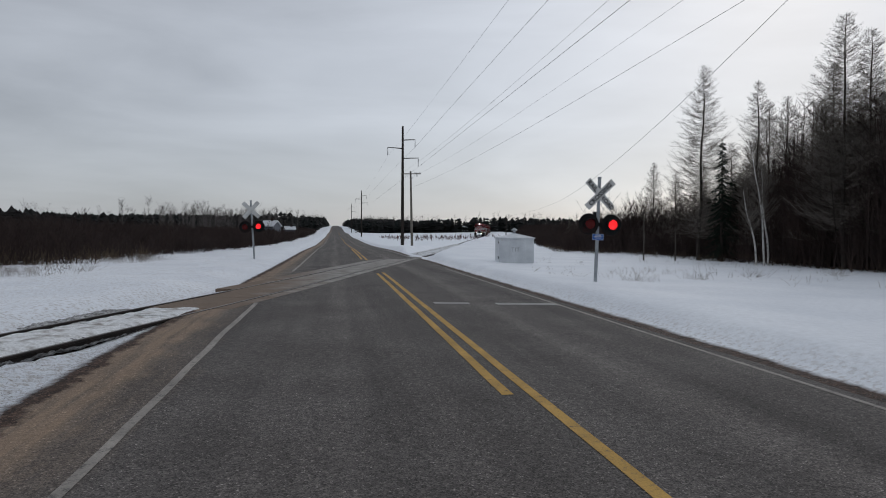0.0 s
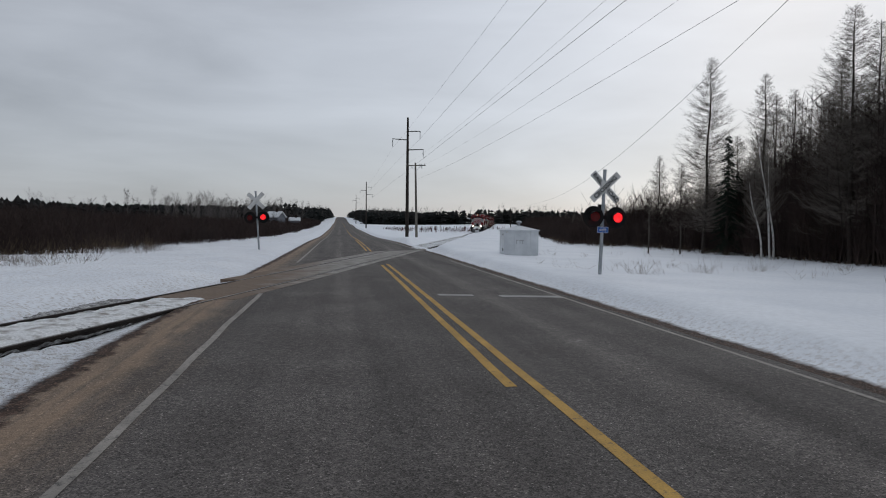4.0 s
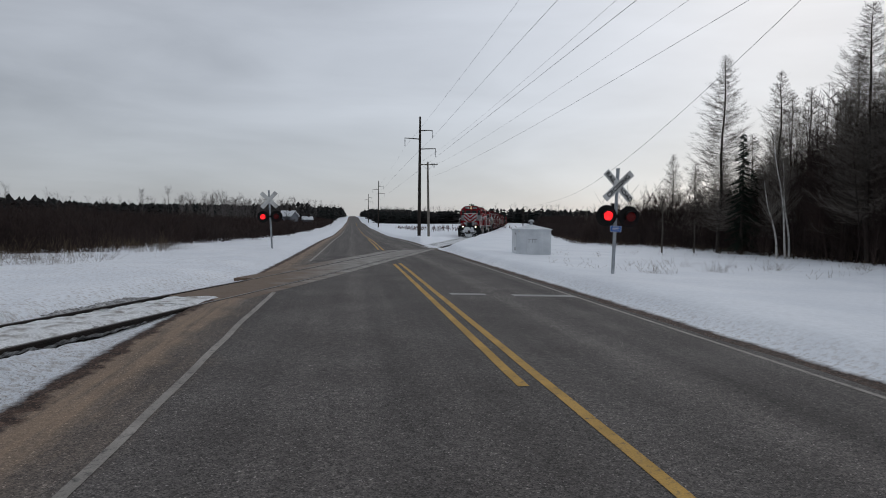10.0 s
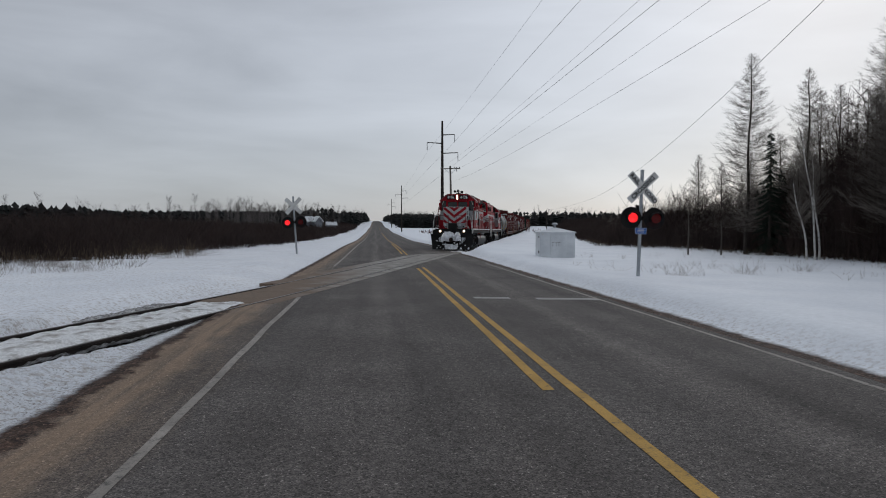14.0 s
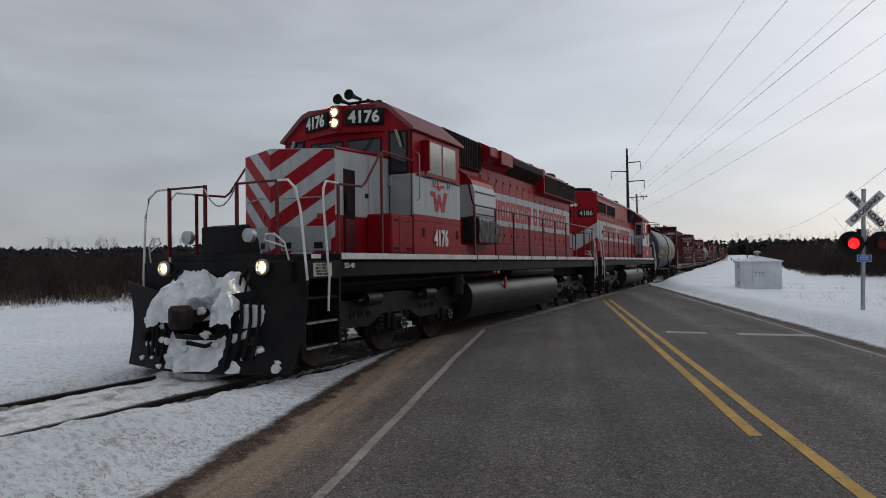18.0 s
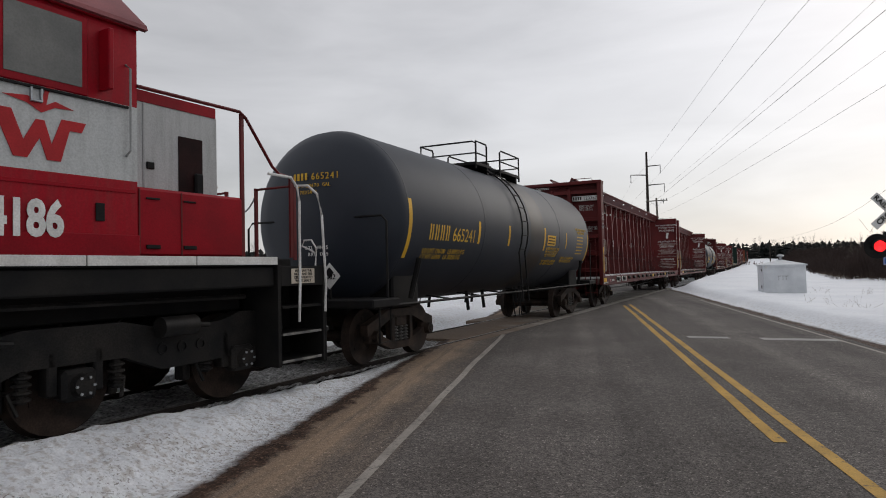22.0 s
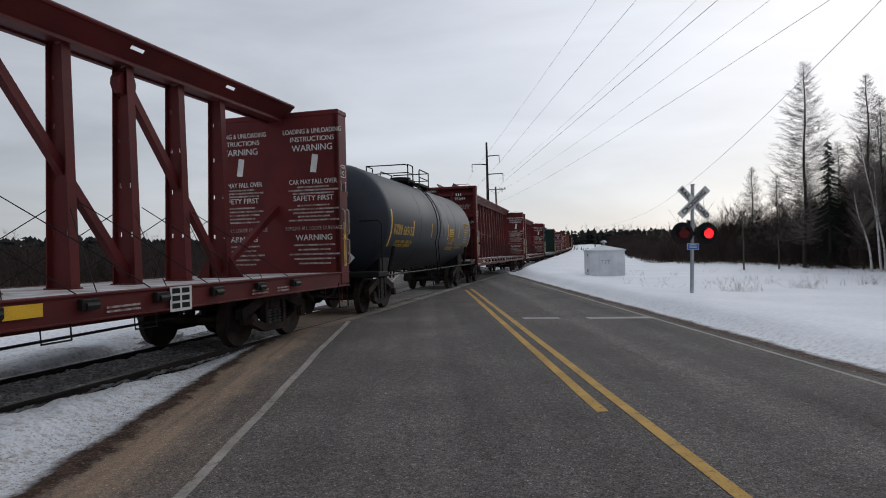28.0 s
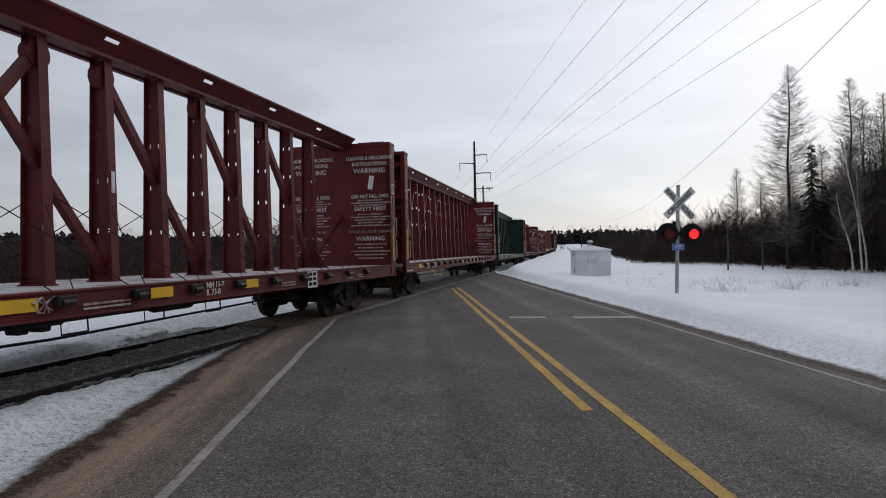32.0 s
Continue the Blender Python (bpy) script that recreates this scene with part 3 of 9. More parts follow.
# ---- road ----
def asphalt_material():
    m = mat("asphalt", (0.082, 0.0725, 0.0665), 0.82, second=(0.111, 0.0995, 0.092), scale=0.6, grain=0.0)
    n, l = m.node_tree.nodes, m.node_tree.links
    tc = n["Texture Coordinate"]
    st = n.new("ShaderNodeTexVoronoi")
    st.inputs["Scale"].default_value = 84.0
    l.new(tc.outputs["Object"], st.inputs[0])
    sp = n.new("ShaderNodeMapRange")
    sp.inputs[1].default_value, sp.inputs[2].default_value, sp.inputs[3].default_value, sp.inputs[4].default_value = 0.0, 1.0, 0.42, 1.58
    sc = n.new("ShaderNodeSeparateColor")
    l.new(st.outputs["Color"], sc.inputs[0])
    l.new(sc.outputs[0], sp.inputs[0])
    # wheel tracks worn smoother and lighter, running along the lanes
    mp = n.new("ShaderNodeMapping")
    mp.inputs["Scale"].default_value = (1.6, 0.05, 1.0)
    l.new(tc.outputs["Object"], mp.inputs[0])
    no = n.new("ShaderNodeTexNoise")
    no.inputs["Scale"].default_value, no.inputs["Detail"].default_value = 1.0, 4.0
    l.new(mp.outputs[0], no.inputs[0])
    ro = n.new("ShaderNodeMapRange")
    ro.inputs[1].default_value, ro.inputs[2].default_value, ro.inputs[3].default_value, ro.inputs[4].default_value = 0.3, 0.7, 0.78, 1.3
    l.new(no.outputs[0], ro.inputs[0])
    # coarser mottling, and pale stones here and there
    mo = n.new("ShaderNodeTexNoise")
    mo.inputs["Scale"].default_value, mo.inputs["Detail"].default_value, mo.inputs["Roughness"].default_value = 16.0, 6.0, 0.7
    l.new(tc.outputs["Object"], mo.inputs[0])
    rm = n.new("ShaderNodeMapRange")
    rm.inputs[1].default_value, rm.inputs[2].default_value, rm.inputs[3].default_value, rm.inputs[4].default_value = 0.3, 0.7, 0.62, 1.34
    l.new(mo.outputs[0], rm.inputs[0])
    pale = n.new("ShaderNodeMapRange")
    pale.inputs[1].default_value, pale.inputs[2].default_value, pale.inputs[3].default_value, pale.inputs[4].default_value = 0.93, 1.0, 1.0, 2.6
    l.new(sc.outputs[1], pale.inputs[0])
    # a paler strip runs between the wheel tracks of each lane
    sx = n.new("ShaderNodeSeparateXYZ")
    l.new(tc.outputs["Object"], sx.inputs[0])
    lane = sx.outputs[0]
    for op, value in (("SUBTRACT", 1.78), ("ABSOLUTE", None), ("SUBTRACT", 1.74), ("ABSOLUTE", None)):
        q = n.new("ShaderNodeMath")
        q.operation = op
        l.new(lane, q.inputs[0])
        if value is not None:
            q.inputs[1].default_value = value
        lane = q.outputs[0]
    lw = n.new("ShaderNodeMapRange")
    lw.interpolation_type = "SMOOTHSTEP"
    lw.inputs[1].default_value, lw.inputs[2].default_value, lw.inputs[3].default_value, lw.inputs[4].default_value = 0.05, 0.42, 1.22, 0.94
    l.new(lane, lw.inputs[0])
    scale = sp.outputs[0]
    for factor in (rm, pale, lw):
        q = n.new("ShaderNodeMath")
        q.operation = "MULTIPLY"
        l.new(scale, q.inputs[0])
        l.new(factor.outputs[0], q.inputs[1])
        scale = q.outputs[0]
    mu = n.new("ShaderNodeMath")
    mu.operation = "MULTIPLY"
    l.new(scale, mu.inputs[0])
    l.new(ro.outputs[0], mu.inputs[1])
    speckle = n.new("ShaderNodeMix")
    speckle.data_type = "FLOAT"
    l.new(mu.outputs[0], speckle.inputs[2])
    speckle.inputs[3].default_value = 1.0
    l.new(speckle.outputs[0], n["Vector Math"].inputs["Scale"])
    # brown sand spread over the left shoulder
    sep = n.new("ShaderNodeSeparateXYZ")
    l.new(tc.outputs["Object"], sep.inputs[0])
    w = n.new("ShaderNodeTexNoise")
    w.inputs["Scale"].default_value, w.inputs["Detail"].default_value = 0.9, 7.0
    l.new(tc.outputs["Object"], w.inputs[0])
    ad = n.new("ShaderNodeMath")
    ad.operation = "MULTIPLY_ADD"
    ad.inputs[1].default_value = 0.8
    l.new(w.outputs[0], ad.inputs[0])
    l.new(sep.outputs[0], ad.inputs[2])
    sd = n.new("ShaderNodeMapRange")
    sd.inputs[1].default_value, sd.inputs[2].default_value, sd.inputs[3].default_value, sd.inputs[4].default_value = -2.02, -1.70, 0.95, 0.22
    l.new(ad.outputs[0], sd.inputs[0])
    film = n.new("ShaderNodeMapRange")
    film.inputs[1].default_value, film.inputs[2].default_value, film.inputs[3].default_value, film.inputs[4].default_value = -1.55, -1.2, 1.0, 0.0
    l.new(ad.outputs[0], film.inputs[0])
    mx = n.new("ShaderNodeMix")
    mx.data_type = "RGBA"
    l.new(n["Mix"].outputs["Result"], mx.inputs["A"])
    mx.inputs["B"].default_value = (0.285, 0.205, 0.142, 1)
    # the sand lies in streaks along the road
    ms = n.new("ShaderNodeMapping")
    ms.inputs["Scale"].default_value = (5.0, 0.3, 1.0)
    l.new(tc.outputs["Object"], ms.inputs[0])
    ns = n.new("ShaderNodeTexNoise")
    ns.inputs["Scale"].default_value, ns.inputs["Detail"].default_value, ns.inputs["Roughness"].default_value = 1.4, 8.0, 0.65
    l.new(ms.outputs[0], ns.inputs[0])
    rs = n.new("ShaderNodeMapRange")
    rs.inputs[1].default_value, rs.inputs[2].default_value, rs.inputs[3].default_value = 0.36, 0.56, 0.45
    l.new(ns.outputs[0], rs.inputs[0])
    ps = n.new("ShaderNodeMath")
    ps.operation = "MULTIPLY"
    l.new(sd.outputs[0], ps.inputs[0])
    l.new(rs.outputs[0], ps.inputs[1])
    pf = n.new("ShaderNodeMath")
    pf.operation = "MULTIPLY"
    l.new(ps.outputs[0], pf.inputs[0])
    l.new(film.outputs[0], pf.inputs[1])
    l.new(pf.outputs[0], mx.inputs["Factor"])
    # the sand fills the pores of the asphalt
    fill = n.new("ShaderNodeMath")
    fill.operation = "MULTIPLY"
    fill.inputs[1].default_value = 0.68
    l.new(pf.outputs[0], fill.inputs[0])
    l.new(fill.outputs[0], speckle.inputs[0])
    # gravel over the pavement's ragged edge
    ne = n.new("ShaderNodeTexNoise")
    ne.inputs["Scale"].default_value, ne.inputs["Detail"].default_value, ne.inputs["Roughness"].default_value = 1.7, 10.0, 0.7
    l.new(tc.outputs["Object"], ne.inputs[0])
    ae = n.new("ShaderNodeMath")
    ae.operation = "MULTIPLY_ADD"
    ae.inputs[1].default_value = 0.75
    l.new(ne.outputs[0], ae.inputs[0])
    l.new(sep.outputs[0], ae.inputs[2])
    re = n.new("ShaderNodeMapRange")
    re.inputs[1].default_value, re.inputs[2].default_value, re.inputs[3].default_value, re.inputs[4].default_value = -2.47, -2.39, 1.0, 0.0
    l.new(ae.outputs[0], re.inputs[0])
    me = n.new("ShaderNodeMix")
    me.data_type = "RGBA"
    l.new(re.outputs[0], me.inputs["Factor"])
    l.new(mx.outputs["Result"], me.inputs["A"])
    l.new(gravel_colour(n, l, tc)[0], me.inputs["B"])
    l.new(me.outputs["Result"], n["Vector Math"].inputs[0])
    bu = n.new("ShaderNodeBump")
    bu.inputs["Strength"].default_value, bu.inputs["Distance"].default_value = 0.6, 0.006
    l.new(st.outputs["Distance"], bu.inputs["Height"])
    l.new(bu.outputs[0], n["Principled BSDF"].inputs["Normal"])
    return m


def crown(x, y):
    """The road's surface: cambered, and brought up to the rails at the crossing."""
    z = road_z(y) - 0.02 * abs(x - ROAD_X)
    s, c = to_track(x, y)
    if -22 < s < 26:
        w = (1 - step(1.0, 5.0, abs(c))) * step(-22, -14, s) * (1 - step(16, 26, s))
        z += (rail_z(s) - 0.012 - z) * w
    return z


def strip(g, x0, x1, ys, lift, slot=0, wander=0.0):
    """A ribbon that lies on the road."""
    k = len(g.v)
    for i, y in enumerate(ys):
        a = wander * nz(x0, y, 0.8, 40)
        for x in (x0 + a, x1 + a):
            g.v.append((x, y, crown(x, y) + lift))
    for i in range(len(ys) - 1):
        g.f.append((k + 2 * i, k + 2 * i + 1, k + 2 * i + 3, k + 2 * i + 2))
        g.m.append(slot)


M_ASPHALT = asphalt_material()


def worn_paint(name, colour, keep):
    """Road paint with chips through which the asphalt shows."""
    m = mat(name, colour, 0.7, second=[c * 0.7 for c in colour], scale=1.5, grain=0.15)
    n, l = m.node_tree.nodes, m.node_tree.links
    no = n.new("ShaderNodeTexNoise")
    no.inputs["Scale"].default_value, no.inputs["Detail"].default_value, no.inputs["Roughness"].default_value = 11.0, 8.0, 0.8
    l.new(n["Texture Coordinate"].outputs["Object"], no.inputs[0])
    mr = n.new("ShaderNodeMapRange")
    mr.inputs[1].default_value, mr.inputs[2].default_value = keep, keep + 0.14
    l.new(no.outputs[0], mr.inputs[0])
    mx = n.new("ShaderNodeMix")
    mx.data_type = "RGBA"
    l.new(mr.outputs[0], mx.inputs["Factor"])
    l.new(n["Mix"].outputs["Result"], mx.inputs["A"])
    mx.inputs["B"].default_value = (0.07, 0.066, 0.063, 1)
    l.new(mx.outputs["Result"], n["Vector Math"].inputs[0])
    return m


M_LINEW = worn_paint("worn_white_road_paint", (0.34, 0.31, 0.275), 0.52)
M_LINEWF = worn_paint("faint_white_road_paint", (0.36, 0.35, 0.33), 0.57)
M_LINEY = worn_paint("worn_yellow_road_paint", (0.52, 0.31, 0.065), 0.535)


def build_road():
    ys = axis((-60, 0, 6), (0, 60, 0.6), (60, 200, 8), (200, 1300, 25))
    g = G()
    xs = [-2.92, -2.4, -1.9, -1.0, 0.0, 0.9, ROAD_X, 2.8, 3.7, 4.5, 5.1, 5.5]
    n = len(xs)
    for y in ys:
        for i, x in enumerate(xs):
            a = (0.05 if i == 0 else 0.12) * nz(x, y, 0.5, 33) if i in (0, n - 1) else 0.0
            g.v.append((x + a, y, crown(x, y)))
    top = len(g.v)
    for j in range(len(ys) - 1):
        for i in range(n - 1):
            g.f.append((j * n + i, j * n + i + 1, (j + 1) * n + i + 1, (j + 1) * n + i))
    # thickness at both edges
    for side in (0, n - 1):
        k = len(g.v)
        for j in range(len(ys)):
            x, y, z = g.v[j * n + side]
            g.v.append((x + (-0.12 if side == 0 else 0.05), y, z - 0.16))
        for j in range(len(ys) - 1):
            g.f.append((j * n + side, (j + 1) * n + side, k + j + 1, k + j))
    g.m = [0] * len(g.f)
    road = part("road", g, M_ASPHALT, smooth=60)
    tagged(road, "dark asphalt two-lane road with sandy left shoulder", "road", kind="structure")

    def line(name, spans, mtl, label):
        q = G()
        for x0, x1, y0, y1, wander in spans:
            strip(q, x0, x1, axis((y0, y1, max(0.5, (y1 - y0) / 60))), 0.005, 0, wander)
        tagged(part(name, q, mtl, road, smooth=0), label)

    line("edge_line", [(WL - 0.02, WL + 0.075, -20, 15.4, 0.02)], M_LINEW, "worn white edge line")
    line("edge_line", [(WL - 0.05, WL + 0.06, 28.5, 420, 0.02)], M_LINEW, "worn white edge line")
    line("edge_line", [(WR - 0.04, WR + 0.04, -20, 31, 0.02)], M_LINEW, "thin white edge line")
    line("edge_line", [(WR - 0.055, WR + 0.055, 47, 420, 0.02)], M_LINEW, "thin white edge line")
    line("centre_line", [(1.665, 1.785, 6.35, 26.6, 0.01), (1.665, 1.785, 42, 70, 0.01)], M_LINEY, "worn yellow centre line")
    line("centre_line", [(1.935, 2.055, -20, 27.2, 0.01), (1.935, 2.055, 41, 420, 0.01)], M_LINEY, "worn yellow centre line")
    line("stop_line", [(2.30, 3.15, 14.95, 15.3, 0.0)], M_LINEWF, "worn white stop line")
    line("stop_line", [(3.78, 5.28, 14.85, 15.25, 0.0)], M_LINEWF, "worn white stop line")
    return road


# ---- track ----
RAIL_SEC = [(-0.075, -0.17), (0.075, -0.17), (0.075, -0.155), (0.012, -0.135), (0.012, -0.045), (0.037, -0.035), (0.037, -0.008), (0.026, 0.0), (-0.026, 0.0), (-0.037, -0.008), (-0.037, -0.035), (-0.012, -0.045), (-0.012, -0.135), (-0.075, -0.155)]


def build_track():
    track = thing("railway_track", "steel rails in dirty snow and ballast, crossing the road", "railway track", kind="structure")
    ss = axis((-120, -40, 4), (-40, 60, 1.5), (60, 520, 8))
    for side in (-1, 1):
        g = G()
        n = len(RAIL_SEC)
        for s in ss:
            p, a = track_at(s)
            r = Vector((math.cos(a), -math.sin(a)))
            for u, z in RAIL_SEC:
                q = p + r * (side * 0.7525 + u)
                g.v.append((q.x, q.y, rail_z(s) + z))
        for j in range(len(ss) - 1):
            for i in range(n):
                g.f.append((j * n + i, j * n + (i + 1) % n, (j + 1) * n + (i + 1) % n, (j + 1) * n + i))
                g.m.append(1 if i == 7 else 0)
        part("rail", g, [M_RAIL, M_RAILTOP], track, "rusty rail with polished head", smooth=20)
    # ties, mostly under the snow
    tie = G().box(-1.25, 1.25, -0.11, 0.11, -0.2, 0.0, 0.012)
    tie_mesh = mesh_of("tie", tie, M_WOODP)
    s = -38.0
    k = 0
    while s < 62:
        if not -11.2 < s < 24.0:
            p, a = track_at(s)
            ob = new("tie", tie_mesh)
            ob.parent = track
            ob.matrix_basis = pose(p.x, p.y, rail_z(s) - 0.172, 0, 0, -math.degrees(a))
        s += 0.53
    # crossing panels of concrete, flush with the road
    def panel(u0, u1, s0, s1):
        g = G()
        vs = []
        for s in (s0, s1):
            p, a = track_at(s)
            r = Vector((math.cos(a), -math.sin(a)))
            for u in (u0, u1):
                q = p + r * u
                vs.append((q.x, q.y, rail_z(s)))
        top = [(x, y, z - 0.008) for x, y, z in vs]
        low = [(x, y, z - 0.2) for x, y, z in vs]
        g.add(top + low, [(0, 1, 3, 2), (4, 6, 7, 5), (0, 4, 5, 1), (2, 3, 7, 6), (0, 2, 6, 4), (1, 5, 7, 3)])
        part("crossing_panel", g, M_CONC, track, "worn concrete crossing panel", smooth=0)

    s = -10.6
    while s < 23.0:
        e = min(23.4, s + 2.42)
        panel(-0.64, 0.64, s, e)
        if s > -6.5:
            panel(-1.42, -0.80, s, e)
        panel(0.80, 1.16, s, e)
        s = e + 0.02
    # ballast and dirty snow between the rails outside the crossing
    for s0, s1 in ((-60, -10.65), (23.45, 90)):
        g = G()
        if s0 < 0:
            us = list(np.linspace(-1.6, -0.86, 13)) + [-0.81, -0.69] + list(np.linspace(-0.65, 0.65, 27)) + [0.69, 0.81, 0.86]
            st = axis((-60, -34, 0.6), (-34, -10.65, 0.05))
        else:
            us = [-1.6, -1.3, -0.9, -0.86, -0.64, -0.58, -0.3, 0.0, 0.3, 0.58, 0.64, 0.86]
            st = axis((s0, s1, 0.35))
        for s in st:
            p, a = track_at(s)
            r = Vector((math.cos(a), -math.sin(a)))
            for u in us:
                q = p + r * u
                h = (-0.055 if s0 < 0 else -0.015) + 0.03 * nz(q.x, q.y, 1.3, 51) + 0.028 * nz(q.x, q.y, 5, 52)
                if s0 < 0:
                    h += 0.026 * nz(q.x, q.y, 11, 53) + 0.02 * nz(q.x, q.y, 23, 54)
                if 0.67 < abs(u) < 0.84:
                    h -= 0.06
                if abs(u) > 1.5:
                    h -= 0.12
                if u < -0.88 and s0 < 0:
                    h -= 0.16 * (1 - step(-15.5, -11.5, s))
                g.v.append((q.x, q.y, rail_z(s) + h))
        n = len(us)
        for j in range(len(st) - 1):
            for i in range(n - 1):
                g.f.append((j * n + i, j * n + i + 1, (j + 1) * n + i + 1, (j + 1) * n + i))
        g.m = [0] * len(g.f)
        part("ballast", g, M_BARE if s0 < 0 else M_BALLAST, track, "grey ballast with patches of dirty snow", smooth=60)
    return track


def sandy_concrete():
    """Concrete with brown sand spread over its west end."""
    m = mat("worn_concrete", (0.34, 0.325, 0.30), 0.85, second=(0.19, 0.175, 0.155), scale=1.6, grain=0.25, grain_scale=25, bump=0.006)
    n, l = m.node_tree.nodes, m.node_tree.links
    tc = n["Texture Coordinate"]
    sep = n.new("ShaderNodeSeparateXYZ")
    l.new(tc.outputs["Object"], sep.inputs[0])
    no = n.new("ShaderNodeTexNoise")
    no.inputs["Scale"].default_value, no.inputs["Detail"].default_value = 1.1, 7.0
    l.new(tc.outputs["Object"], no.inputs[0])
    ad = n.new("ShaderNodeMath")
    ad.operation = "MULTIPLY_ADD"
    ad.inputs[1].default_value = 3.2
    l.new(no.outputs[0], ad.inputs[0])
    l.new(sep.outputs[0], ad.inputs[2])
    mr = n.new("ShaderNodeMapRange")
    mr.inputs[1].default_value, mr.inputs[2].default_value, mr.inputs[3].default_value, mr.inputs[4].default_value = -0.5, 1.6, 0.9, 0.0
    l.new(ad.outputs[0], mr.inputs[0])
    mx = n.new("ShaderNodeMix")
    mx.data_type = "RGBA"
    l.new(mr.outputs[0], mx.inputs["Factor"])
    l.new(n["Mix"].outputs["Result"], mx.inputs["A"])
    mx.inputs["B"].default_value = (0.165, 0.115, 0.08, 1)
    l.new(mx.outputs["Result"], n["Vector Math"].inputs[0])
    return m


M_CONC = sandy_concrete()
M_BALLAST = mat("snowy_ballast", (0.66, 0.675, 0.69), 0.85, second=(0.10, 0.09, 0.08), scale=1.8, mix=(0.5, 0.74), grain=0.4, grain_scale=30, bump=0.03, bump_scale=22)

M_BARE = mat("dirty_ballast", (0.235, 0.23, 0.225), 0.9, second=(0.50, 0.50, 0.50), scale=5.5, mix=(0.46, 0.74), grain=0.75, grain_scale=24, bump=0.05, bump_scale=20)
M_BEDSNOW = mat("packed_track_snow", (0.74, 0.745, 0.745), 0.75, second=(0.30, 0.275, 0.25), scale=3.4, mix=(0.47, 0.68), grain=0.2, grain_scale=26, bump=0.05, bump_scale=10)


def snow_block(s, length):
    """Packed snow between the rails."""
    g = G()
    nx, ny = 14, 12
    for i in range(nx + 1):
        for j in range(ny + 1):
            x, y = length * (i / nx - 0.5), 1.14 * (j / ny - 0.5)
            e = min(1.0, 8 * min(j / ny, 1 - j / ny) + 0.25 + 0.5 * noise.noise((s * 2 + x * 3, y * 3, 1.1)))
            g.v.append((x, y + 0.03 * noise.noise((s + x * 4, j * 0.3, 6.2)), -0.06 + e * (0.065 + 0.03 * noise.noise((s + x * 1.6, y * 1.6, 2.7)) + 0.025 * noise.noise((s + x * 5, y * 5, 8.7)))))
    m = ny + 1
    g.f = [(i * m + j, (i + 1) * m + j, (i + 1) * m + j + 1, i * m + j + 1) for i in range(nx) for j in range(ny)]
    k = len(g.v)
    g.v += [(x, y, -0.14) for x, y, _ in (g.v[0], g.v[ny], g.v[nx * m + ny], g.v[nx * m])]
    rim = [list(range(0, m)), [i * m + ny for i in range(nx + 1)], [nx * m + j for j in range(ny, -1, -1)], [i * m for i in range(nx, -1, -1)]]
    for q, edge in enumerate(rim):
        g.f.append(tuple(edge) + (k + (q + 1) % 4, k + q))
    g.f.append((k, k + 1, k + 2, k + 3))
    g.m = [0] * len(g.f)
    ob = part("snow_block", g, M_BEDSNOW, smooth=50)
    tagged(ob, "packed snow between the rails, turned aside by the plough", "snow", "snow between the rails")
    p, a = track_at(s)
    ob.matrix_world = pose(p.x, p.y, rail_z(s), 0, 0, 90 - math.degrees(a))
    return ob


SNOW_BLOCKS = [(snow_block(s, 1.26), s) for s in (-11.3 - 1.24 * k for k in range(20))]

build_ground()
ROAD = build_road()
TRACK = build_track()


# ---- wayside: signals, hut, poles and wires ----
LAMP_Z = 2.04      # height of the flashing lamps


